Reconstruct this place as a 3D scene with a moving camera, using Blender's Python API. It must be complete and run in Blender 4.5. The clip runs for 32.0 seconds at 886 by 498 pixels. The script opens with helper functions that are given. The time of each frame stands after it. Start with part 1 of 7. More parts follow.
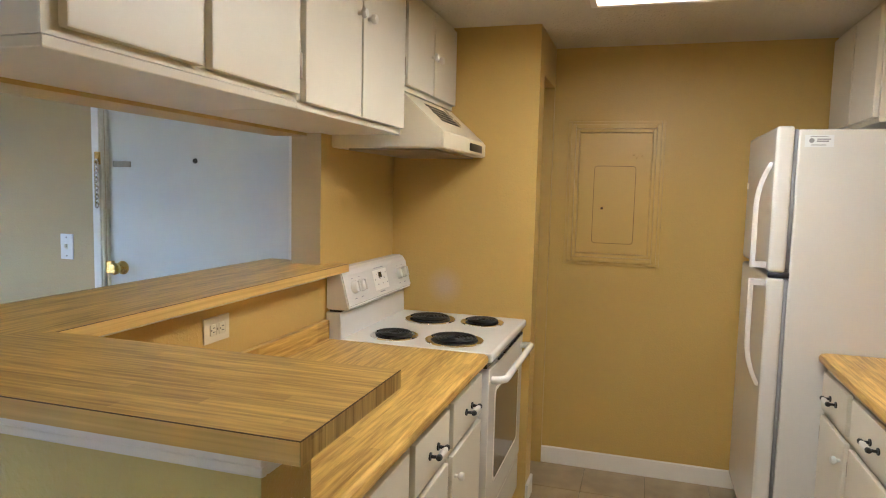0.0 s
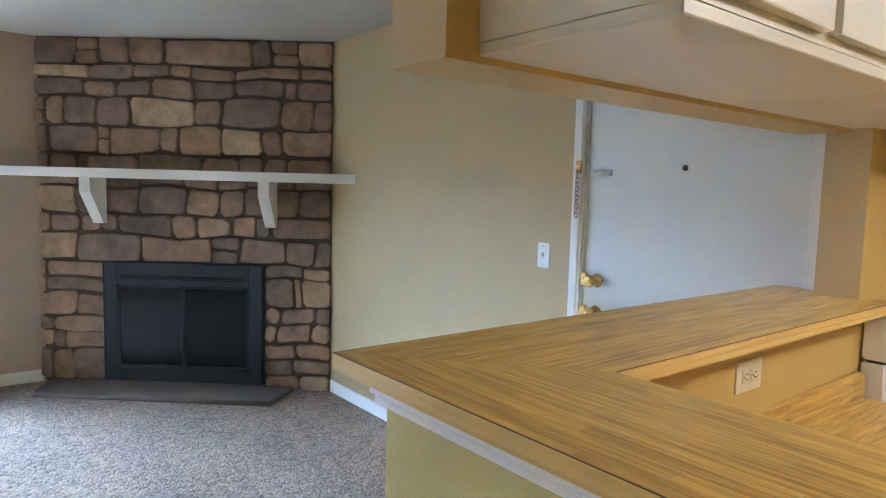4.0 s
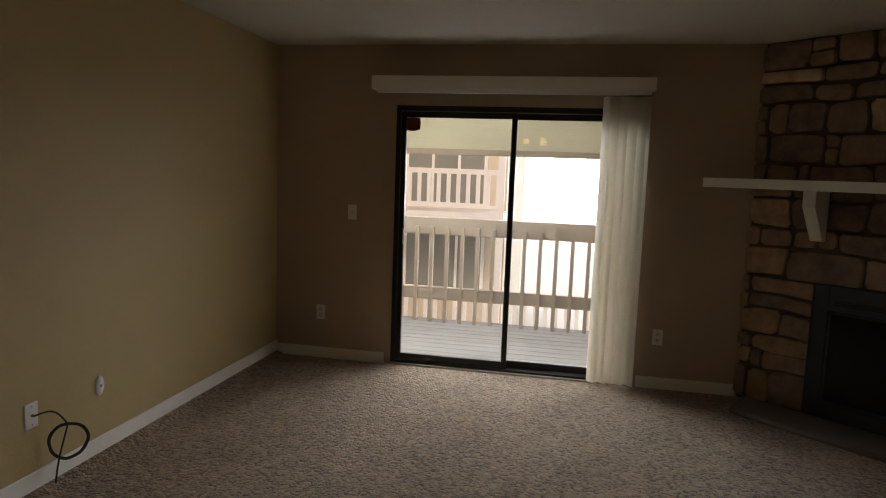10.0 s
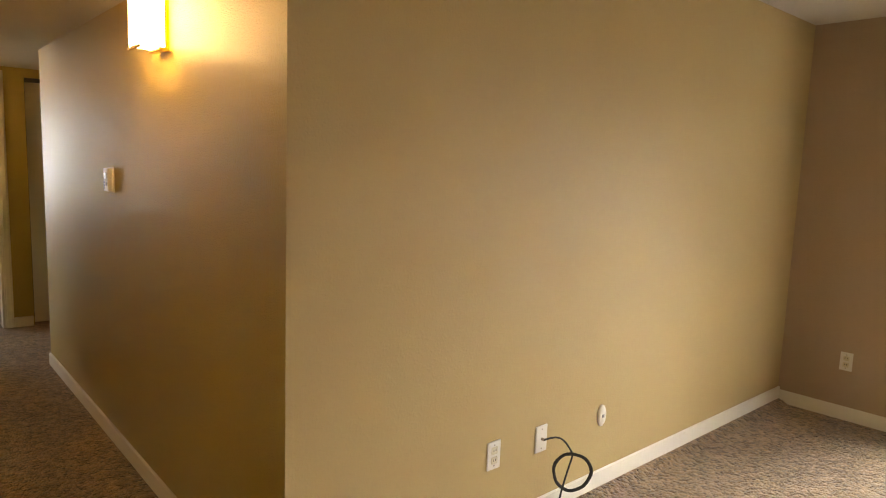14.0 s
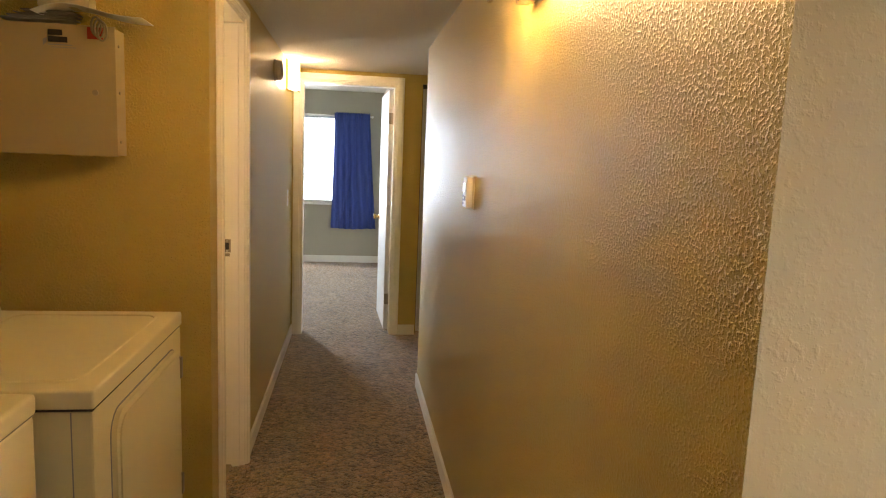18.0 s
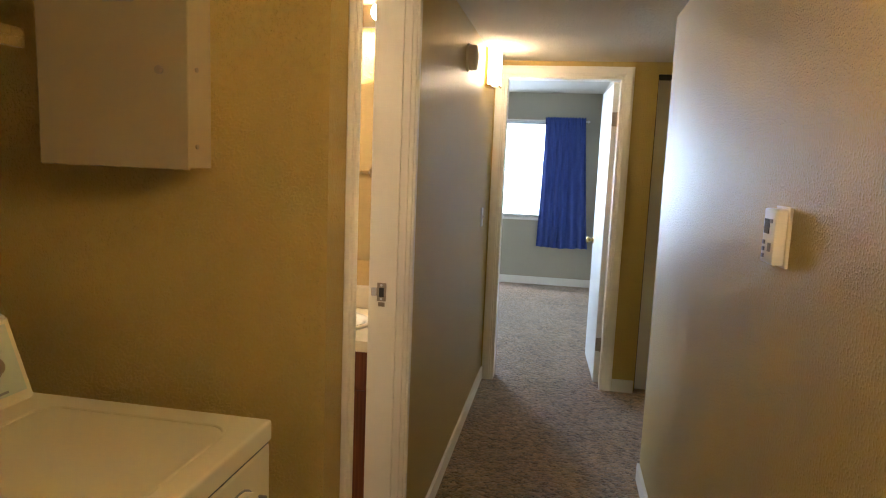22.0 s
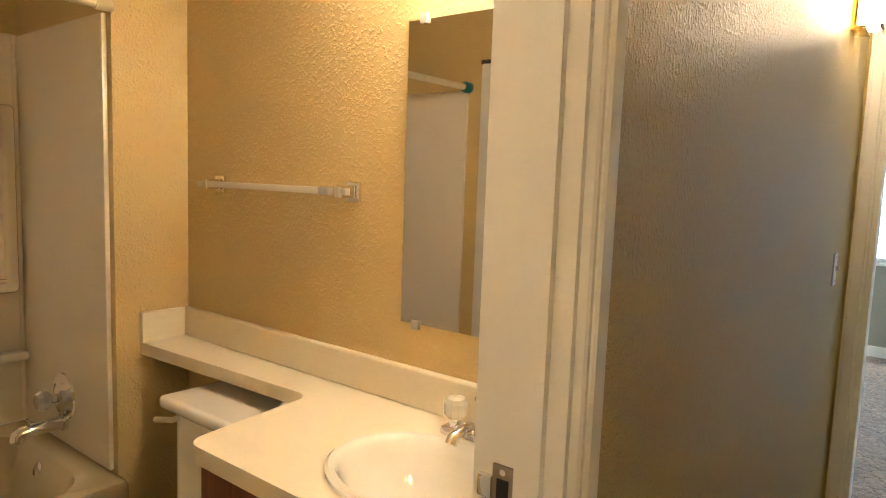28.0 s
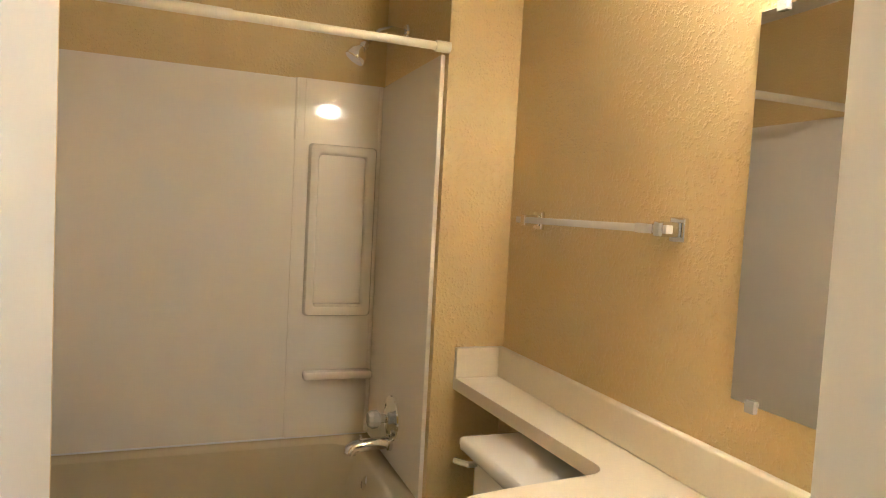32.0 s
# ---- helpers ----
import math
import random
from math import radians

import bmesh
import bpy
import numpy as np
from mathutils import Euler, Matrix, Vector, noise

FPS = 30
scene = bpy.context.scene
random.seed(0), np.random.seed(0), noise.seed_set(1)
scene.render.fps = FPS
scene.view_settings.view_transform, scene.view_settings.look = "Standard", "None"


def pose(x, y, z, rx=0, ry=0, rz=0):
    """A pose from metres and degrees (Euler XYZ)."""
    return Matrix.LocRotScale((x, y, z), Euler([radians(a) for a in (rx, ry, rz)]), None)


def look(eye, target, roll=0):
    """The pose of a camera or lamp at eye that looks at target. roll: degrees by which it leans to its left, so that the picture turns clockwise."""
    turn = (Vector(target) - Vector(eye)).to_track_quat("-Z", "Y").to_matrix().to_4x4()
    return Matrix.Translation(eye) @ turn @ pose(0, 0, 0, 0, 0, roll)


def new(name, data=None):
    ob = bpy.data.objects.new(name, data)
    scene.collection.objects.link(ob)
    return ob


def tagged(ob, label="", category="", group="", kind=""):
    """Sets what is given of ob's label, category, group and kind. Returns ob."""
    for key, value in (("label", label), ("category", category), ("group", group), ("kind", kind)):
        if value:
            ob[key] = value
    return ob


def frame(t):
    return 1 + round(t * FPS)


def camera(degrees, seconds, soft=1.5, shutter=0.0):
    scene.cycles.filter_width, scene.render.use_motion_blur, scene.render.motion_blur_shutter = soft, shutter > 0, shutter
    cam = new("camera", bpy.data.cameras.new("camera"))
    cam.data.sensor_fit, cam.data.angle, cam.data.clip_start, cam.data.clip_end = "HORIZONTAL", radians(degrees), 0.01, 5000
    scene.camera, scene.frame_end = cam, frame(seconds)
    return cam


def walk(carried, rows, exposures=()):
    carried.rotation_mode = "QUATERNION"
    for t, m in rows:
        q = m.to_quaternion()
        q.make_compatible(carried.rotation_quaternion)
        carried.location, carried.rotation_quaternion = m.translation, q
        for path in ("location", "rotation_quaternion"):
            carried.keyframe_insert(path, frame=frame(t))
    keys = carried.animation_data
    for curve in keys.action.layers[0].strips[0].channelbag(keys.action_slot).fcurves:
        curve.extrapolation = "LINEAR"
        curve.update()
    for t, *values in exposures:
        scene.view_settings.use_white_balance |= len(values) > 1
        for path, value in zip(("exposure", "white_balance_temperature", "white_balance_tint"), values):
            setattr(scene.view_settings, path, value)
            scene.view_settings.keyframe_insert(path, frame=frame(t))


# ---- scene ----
cam = camera(68.4, 32.0, soft=1.1)

PATH = [
    (0, (1.835, 0.946, 1.461), (1.253, 2.851, 1.281), 1.4),
    (0.5, (1.785, 0.982, 1.452), (1.108, 2.855, 1.273), 1.4),
    (1, (1.741, 1.038, 1.46), (0.881, 2.835, 1.277), 1.5),
    (1.5, (1.719, 1.081, 1.455), (0.668, 2.772, 1.27), 1.5),
    (2, (1.692, 1.119, 1.455), (0.477, 2.697, 1.267), 1.5),
    (2.5, (1.627, 1.132, 1.455), (0.279, 2.597, 1.268), 1.6),
    (3, (1.524, 1.128, 1.457), (0.077, 2.495, 1.267), 1.5),
    (3.5, (1.449, 1.101, 1.459), (-0.063, 2.396, 1.271), 1.5),
    (5.5, (1.229, 0.921, 1.447), (-0.482, 1.941, 1.266), 1.8),
    (6, (1.167, 0.945, 1.442), (-0.622, 1.824, 1.262), 2.0),
    (6.5, (1.104, 0.968, 1.450), (-0.770, 1.641, 1.266), 2.0),
    (7, (1.037, 0.948, 1.431), (-0.893, 1.442, 1.249), 2.2),
    (7.5, (1.000, 0.904, 1.426), (-0.967, 1.217, 1.240), 2.3),
    (8, (0.962, 0.8, 1.424), (-1.021, 0.969, 1.234), 2.2),
    (8.5, (0.925, 0.68, 1.432), (-1.064, 0.726, 1.232), 2.3),
    (9, (0.905, 0.574, 1.451), (-1.082, 0.491, 1.24), 2.2),
    (9.5, (0.865, 0.506, 1.476), (-1.109, 0.279, 1.251), 2.2),
    (10, (0.825, 0.464, 1.49), (-1.126, 0.084, 1.261), 2.1),
    (10.5, (0.803, 0.382, 1.504), (-1.118, -0.122, 1.272), 2.1),
    (11, (0.784, 0.294, 1.499), (-1.103, -0.327, 1.266), 2.1),
    (11.5, (0.778, 0.209, 1.484), (-1.069, -0.524, 1.254), 2.3),
    (12, (0.742, 0.077, 1.456), (-1.056, -0.77, 1.228), 2.7),
    (12.5, (0.661, 0.003, 1.448), (-1.042, -1.02, 1.216), 2.9),
    (13, (0.569, 0.027, 1.472), (-0.981, -1.213, 1.227), 2.5),
    (13.5, (0.518, -0.018, 1.477), (-0.882, -1.425, 1.232), 2.2),
    (15.5, (0.429, -0.635, 1.512), (-0.703, -2.26, 1.233), 2.1),
    (16, (0.339, -0.712, 1.518), (-0.644, -2.433, 1.245), 2.4),
    (16.5, (0.252, -0.833, 1.496), (-0.536, -2.651, 1.225), 2.4),
    (17, (0.181, -0.981, 1.491), (-0.418, -2.87, 1.221), 2.3),
    (17.5, (0.123, -1.097, 1.484), (-0.31, -3.031, 1.215), 2.3),
    (18, (0.074, -1.177, 1.472), (-0.206, -3.139, 1.204), 2.3),
    (18.5, (0.028, -1.273, 1.479), (-0.093, -3.251, 1.209), 2.4),
    (19, (-0.016, -1.354, 1.478), (0.04, -3.335, 1.206), 2.3),
    (19.5, (-0.025, -1.46, 1.47), (0.181, -3.43, 1.197), 2.2),
    (20, (0.009, -1.616, 1.47), (0.307, -3.574, 1.197), 2.2),
    (20.5, (0.056, -1.762, 1.48), (0.379, -3.717, 1.209), 2.3),
    (21, (0.084, -1.888, 1.482), (0.416, -3.842, 1.211), 2.3),
    (21.5, (0.079, -2.054, 1.477), (0.423, -4.006, 1.21), 2.2),
    (22, (0.068, -2.189, 1.48), (0.419, -4.14, 1.215), 2.3),
    (22.5, (0.068, -2.303, 1.469), (0.422, -4.254, 1.206), 2.2),
    (23, (0.089, -2.459, 1.474), (0.438, -4.411, 1.214), 2.3),
    (23.5, (0.108, -2.612, 1.476), (0.449, -4.565, 1.217), 2.3),
    (24, (0.105, -2.731, 1.477), (0.445, -4.686, 1.22), 2.4),
    (24.5, (0.094, -2.906, 1.472), (0.433, -4.861, 1.218), 2.4),
    (26.5, (0.209, -3.396, 1.413), (0.917, -5.25, 1.167), 1.2),
    (27, (0.229, -3.462, 1.396), (1.087, -5.256, 1.177), 1.7),
    (27.5, (0.241, -3.524, 1.397), (1.265, -5.23, 1.199), 2.0),
    (28, (0.247, -3.584, 1.409), (1.467, -5.155, 1.198), 2.1),
    (28.5, (0.277, -3.621, 1.399), (1.653, -5.059, 1.202), 2.3),
    (29, (0.347, -3.666, 1.4), (1.837, -4.987, 1.217), 2.5),
    (29.5, (0.401, -3.69, 1.405), (1.969, -4.921, 1.24), 2.6),
    (30, (0.426, -3.708, 1.402), (2.047, -4.871, 1.259), 2.7),
    (30.5, (0.411, -3.752, 1.405), (2.084, -4.842, 1.28), 2.8),
    (31, (0.4, -3.779, 1.406), (2.136, -4.765, 1.284), 2.8),
    (31.5, (0.384, -3.798, 1.398), (2.189, -4.652, 1.279), 2.9),
    (32, (0.364, -3.812, 1.383), (2.224, -4.535, 1.267), 3.1),
]
EXPOSURE = [(0, 2.12, 5200, 12), (2, 2.18, 5000, 12), (3.5, 2.3, 5000, 13), (6, 2.45, 5900, 13), (7, 0.65, 6200, 14), (8, -0.4, 6900, 17), (9, -0.75, 7600, 20), (11, -0.85, 8900, 23),
            (12, -0.75, 9200, 23), (13, 0.7, 11000, 25), (15.5, 1.8, 8000, 20), (17, 2.15, 7900, 20), (18, 2.22, 7500, 20), (19, 2.22, 6800, 20), (20, 2.17, 6000, 18), (22, 2.0, 6200, 18), (24.5, 1.9, 6200, 18), (28, 2.1, 6300, 16), (32, 2.15, 5300, 14)]
walk(cam, [(t, look(eye, target, roll)) for t, eye, target, roll in PATH], EXPOSURE)

# ---- world, sun and lamps ----
world = bpy.data.worlds.new("sky")
scene.world = world
world.use_nodes = True
wn = world.node_tree.nodes
sky = wn.new("ShaderNodeTexSky")
sky.sky_type, sky.sun_disc = "NISHITA", False
sky.sun_elevation, sky.sun_rotation, sky.air_density, sky.dust_density = radians(42), radians(109), 1.0, 5.0
world.node_tree.links.new(sky.outputs[0], wn["Background"].inputs[0])
wn["Background"].inputs[1].default_value = 0.15


def lamp(name, kind, power, m, colour=(1, 1, 1), size=None, size_y=None, angle=None, radius=None):
    data = bpy.data.lights.new(name, kind)
    data.energy, data.color = power, colour
    if size:
        data.shape, data.size, data.size_y = "RECTANGLE", size, size_y
    if angle:
        data.angle = radians(angle)
    if radius:
        data.shadow_soft_size = radius
    ob = new(name, data)
    ob.matrix_world = m
    return ob


lamp("sun", "SUN", 1.5, look((0, 0, 10), (-5.2, 1.8, 5)), (1, 0.97, 0.93), angle=12)
# skylight that falls in under the balcony roof
lamp("slider_daylight", "AREA", 520, look((-5.05, -1.05, 2.52), (-2.2, -1.05, 0.3)), (0.56, 0.77, 1.0), 2.6, 1.2)

# added lamp outside the glass of the bedroom window's unseen half, brightens the room
lamp("bedroom_fill_lamp", "AREA", 34, look((2.2, -10.52, 1.42), (1.6, -8.0, 0.9)), (0.52, 0.74, 1.0), 0.85, 1.1)

# ---- materials ----
def node_mat(name):
    m = bpy.data.materials.new(name)
    m.use_nodes = True
    return m, m.node_tree.nodes, m.node_tree.links, m.node_tree.nodes["Principled BSDF"]


def surface(name, colour, rough=0.5, metal=0.0, vary=0.08, scale=6.0, bump=0.0, bump_scale=200.0, bump_dist=0.002,
            stain=0.0, rough_vary=0.08, coat=0.0, detail=4.0, stretch=(1, 1, 1), spec=0.5):
    """Plain paint, plastic or metal with slight variation at two scales and a fine relief."""
    m, n, l, b = node_mat(name)
    tc = n.new("ShaderNodeTexCoord")
    mp = n.new("ShaderNodeMapping")
    mp.inputs["Scale"].default_value = stretch
    l.new(tc.outputs["Object"], mp.inputs[0])
    big = n.new("ShaderNodeTexNoise")
    big.inputs["Scale"].default_value, big.inputs["Detail"].default_value = scale, detail
    l.new(mp.outputs[0], big.inputs["Vector"])
    ramp = n.new("ShaderNodeMix")
    ramp.data_type = "RGBA"
    dark = [c * (1 - vary) for c in colour]
    light = [min(1, c * (1 + vary)) for c in colour]
    ramp.inputs[6].default_value, ramp.inputs[7].default_value = (*dark, 1), (*light, 1)
    l.new(big.outputs["Fac"], ramp.inputs[0])
    out = ramp.outputs[2]
    if stain:
        spots = n.new("ShaderNodeTexNoise")
        spots.inputs["Scale"].default_value, spots.inputs["Detail"].default_value = scale * 0.35, 6
        l.new(tc.outputs["Object"], spots.inputs["Vector"])
        cr = n.new("ShaderNodeValToRGB")
        cr.color_ramp.elements[0].position, cr.color_ramp.elements[1].position = 0.52, 0.75
        l.new(spots.outputs["Fac"], cr.inputs[0])
        mul = n.new("ShaderNodeMath")
        mul.operation = "MULTIPLY"
        mul.inputs[1].default_value = stain
        l.new(cr.outputs[0], mul.inputs[0])
        mx = n.new("ShaderNodeMix")
        mx.data_type = "RGBA"
        l.new(mul.outputs[0], mx.inputs[0])
        l.new(out, mx.inputs[6])
        mx.inputs[7].default_value = (*[c * 0.55 for c in colour], 1)
        out = mx.outputs[2]
    l.new(out, b.inputs["Base Color"])
    rr = n.new("ShaderNodeMapRange")
    rr.inputs[3].default_value, rr.inputs[4].default_value = max(0.02, rough - rough_vary), min(1, rough + rough_vary)
    l.new(big.outputs["Fac"], rr.inputs[0])
    l.new(rr.outputs[0], b.inputs["Roughness"])
    b.inputs["Metallic"].default_value = metal
    b.inputs["Specular IOR Level"].default_value = spec
    b.inputs["Coat Weight"].default_value = coat
    if bump:
        fine = n.new("ShaderNodeTexNoise")
        fine.inputs["Scale"].default_value, fine.inputs["Detail"].default_value = bump_scale, 3
        l.new(mp.outputs[0], fine.inputs["Vector"])
        bp = n.new("ShaderNodeBump")
        bp.inputs["Strength"].default_value, bp.inputs["Distance"].default_value = bump, bump_dist
        l.new(fine.outputs["Fac"], bp.inputs["Height"])
        l.new(bp.outputs[0], b.inputs["Normal"])
    return m


def wall_paint(name, colour, rough=0.42, strength=0.55, grain=95.0, spec=0.36, relief=0.006):
    """Rolled paint over an orange-peel spatter: soft flattened blobs about a centimetre wide."""
    m, n, l, b = node_mat(name)
    tc = n.new("ShaderNodeTexCoord")
    big = n.new("ShaderNodeTexNoise")
    big.inputs["Scale"].default_value, big.inputs["Detail"].default_value = 1.3, 5
    l.new(tc.outputs["Object"], big.inputs["Vector"])
    mx = n.new("ShaderNodeMix")
    mx.data_type = "RGBA"
    mx.inputs[6].default_value = (*[c * 0.93 for c in colour], 1)
    mx.inputs[7].default_value = (*[c * 1.06 for c in colour], 1)
    l.new(big.outputs["Fac"], mx.inputs[0])
    l.new(mx.outputs[2], b.inputs["Base Color"])
    warp = n.new("ShaderNodeTexNoise")
    warp.inputs["Scale"].default_value, warp.inputs["Detail"].default_value = grain, 2.5
    l.new(tc.outputs["Object"], warp.inputs["Vector"])
    cr = n.new("ShaderNodeValToRGB")
    cr.color_ramp.interpolation = "EASE"
    cr.color_ramp.elements[0].position, cr.color_ramp.elements[1].position = 0.46, 0.74
    l.new(warp.outputs["Fac"], cr.inputs[0])
    fine = n.new("ShaderNodeTexNoise")
    fine.inputs["Scale"].default_value, fine.inputs["Detail"].default_value = 420, 2
    l.new(tc.outputs["Object"], fine.inputs["Vector"])
    add = n.new("ShaderNodeMath")
    add.operation = "MULTIPLY_ADD"
    add.inputs[1].default_value = 0.25
    l.new(fine.outputs["Fac"], add.inputs[0])
    l.new(cr.outputs[0], add.inputs[2])
    bp = n.new("ShaderNodeBump")
    bp.inputs["Strength"].default_value, bp.inputs["Distance"].default_value = strength, relief
    l.new(add.outputs[0], bp.inputs["Height"])
    l.new(bp.outputs[0], b.inputs["Normal"])
    rr = n.new("ShaderNodeMapRange")
    rr.inputs[3].default_value, rr.inputs[4].default_value = rough - 0.06, rough + 0.08
    l.new(big.outputs["Fac"], rr.inputs[0])
    l.new(rr.outputs[0], b.inputs["Roughness"])
    b.inputs["Specular IOR Level"].default_value = spec
    return m


def carpet_mat():
    m, n, l, b = node_mat("carpet")
    tc = n.new("ShaderNodeTexCoord")
    warp = n.new("ShaderNodeTexNoise")
    warp.inputs["Scale"].default_value = 30
    l.new(tc.outputs["Object"], warp.inputs["Vector"])
    mixv = n.new("ShaderNodeMix")
    mixv.data_type = "VECTOR"
    mixv.inputs[0].default_value = 0.026
    l.new(tc.outputs["Object"], mixv.inputs[4])
    l.new(warp.outputs["Color"], mixv.inputs[5])
    v = n.new("ShaderNodeTexVoronoi")
    v.inputs["Scale"].default_value = 58
    l.new(mixv.outputs[1], v.inputs["Vector"])
    nz = n.new("ShaderNodeTexNoise")
    nz.inputs["Scale"].default_value, nz.inputs["Detail"].default_value = 120, 6
    l.new(tc.outputs["Object"], nz.inputs["Vector"])
    big = n.new("ShaderNodeTexNoise")
    big.inputs["Scale"].default_value, big.inputs["Detail"].default_value = 2.2, 6
    l.new(tc.outputs["Object"], big.inputs["Vector"])
    tint = n.new("ShaderNodeMix")
    tint.data_type = "RGBA"
    tint.inputs[6].default_value, tint.inputs[7].default_value = (0.045, 0.027, 0.015, 1), (0.61, 0.405, 0.235, 1)
    sep = n.new("ShaderNodeSeparateColor")
    l.new(v.outputs["Color"], sep.inputs[0])
    a1 = n.new("ShaderNodeMath")
    a1.operation = "MULTIPLY_ADD"
    a1.inputs[1].default_value, a1.inputs[2].default_value = 0.55, -0.56
    l.new(sep.outputs[0], a1.inputs[0])
    a2 = n.new("ShaderNodeMath")
    a2.operation = "MULTIPLY_ADD"
    a2.inputs[1].default_value = 1.15
    l.new(nz.outputs["Fac"], a2.inputs[0])
    l.new(a1.outputs[0], a2.inputs[2])
    a3 = n.new("ShaderNodeMath")
    a3.operation = "MULTIPLY_ADD"
    a3.inputs[1].default_value = 0.35
    l.new(big.outputs["Fac"], a3.inputs[0])
    l.new(a2.outputs[0], a3.inputs[2])
    a3.use_clamp = True
    l.new(a3.outputs[0], tint.inputs[0])
    l.new(tint.outputs[2], b.inputs["Base Color"])
    b.inputs["Roughness"].default_value = 0.95
    b.inputs["Sheen Weight"].default_value = 0.35
    b.inputs["Specular IOR Level"].default_value = 0.15
    inv = n.new("ShaderNodeMath")
    inv.operation = "SUBTRACT"
    l.new(nz.outputs["Fac"], inv.inputs[0])
    l.new(v.outputs["Distance"], inv.inputs[1])
    bp = n.new("ShaderNodeBump")
    bp.inputs["Strength"].default_value, bp.inputs["Distance"].default_value = 1.0, 0.022
    l.new(inv.outputs[0], bp.inputs["Height"])
    l.new(bp.outputs[0], b.inputs["Normal"])
    return m


def wood_mat(name, dark, light, axis=0, strip=0.035, rough=0.32, streak=1.0, strips=True):
    """Laminate or timber: strips side by side, each with its own tone, and long fine grain along one axis."""
    m, n, l, b = node_mat(name)
    tc = n.new("ShaderNodeTexCoord")
    sepv = n.new("ShaderNodeSeparateXYZ")
    l.new(tc.outputs["Object"], sepv.inputs[0])
    along, across = (0, 1) if axis == 0 else (1, 0)
    if axis == 2:
        along, across = 2, 1
    idx = n.new("ShaderNodeMath")
    idx.operation = "DIVIDE"
    idx.inputs[1].default_value = strip
    l.new(sepv.outputs[across], idx.inputs[0])
    fl = n.new("ShaderNodeMath")
    fl.operation = "FLOOR"
    l.new(idx.outputs[0], fl.inputs[0])
    seg = n.new("ShaderNodeMath")
    seg.operation = "MULTIPLY_ADD"
    seg.inputs[1].default_value = 2.6 if strips else 0.8
    l.new(sepv.outputs[along], seg.inputs[0])
    wob = n.new("ShaderNodeMath")
    wob.operation = "MULTIPLY"
    wob.inputs[1].default_value = 0.37
    l.new(fl.outputs[0], wob.inputs[0])
    l.new(wob.outputs[0], seg.inputs[2])
    fl2 = n.new("ShaderNodeMath")
    fl2.operation = "FLOOR"
    l.new(seg.outputs[0], fl2.inputs[0])
    comb = n.new("ShaderNodeCombineXYZ")
    l.new(fl.outputs[0], comb.inputs[0])
    l.new(fl2.outputs[0], comb.inputs[1])
    wn_ = n.new("ShaderNodeTexWhiteNoise")
    wn_.noise_dimensions = "3D"
    l.new(comb.outputs[0], wn_.inputs["Vector"])
    mp = n.new("ShaderNodeMapping")
    sc = [120.0, 120.0, 120.0]
    sc[along] = 7.0 if strips else 1.6
    mp.inputs["Scale"].default_value = sc
    l.new(tc.outputs["Object"], mp.inputs[0])
    g = n.new("ShaderNodeTexNoise")
    g.inputs["Scale"].default_value, g.inputs["Detail"].default_value, g.inputs["Distortion"].default_value = 1.0, 6, 0.4
    l.new(mp.outputs[0], g.inputs["Vector"])
    f = n.new("ShaderNodeMath")
    f.operation = "MULTIPLY_ADD"
    f.inputs[1].default_value = 0.30 if strips else 0.1
    l.new(wn_.outputs["Value"], f.inputs[0])
    g2 = n.new("ShaderNodeMapRange")
    g2.inputs[1].default_value, g2.inputs[2].default_value = 0.3, 0.7
    g2.inputs[3].default_value, g2.inputs[4].default_value = -0.05, 0.6 * streak
    l.new(g.outputs["Fac"], g2.inputs[0])
    l.new(g2.outputs[0], f.inputs[2])
    f.use_clamp = True
    mx = n.new("ShaderNodeMix")
    mx.data_type = "RGBA"
    mx.inputs[6].default_value, mx.inputs[7].default_value = (*dark, 1), (*light, 1)
    l.new(f.outputs[0], mx.inputs[0])
    l.new(mx.outputs[2], b.inputs["Base Color"])
    b.inputs["Roughness"].default_value, b.inputs["Specular IOR Level"].default_value = rough, 0.3
    bp = n.new("ShaderNodeBump")
    bp.inputs["Strength"].default_value, bp.inputs["Distance"].default_value = 0.12, 0.001
    l.new(g.outputs["Fac"], bp.inputs["Height"])
    l.new(bp.outputs[0], b.inputs["Normal"])
    return m


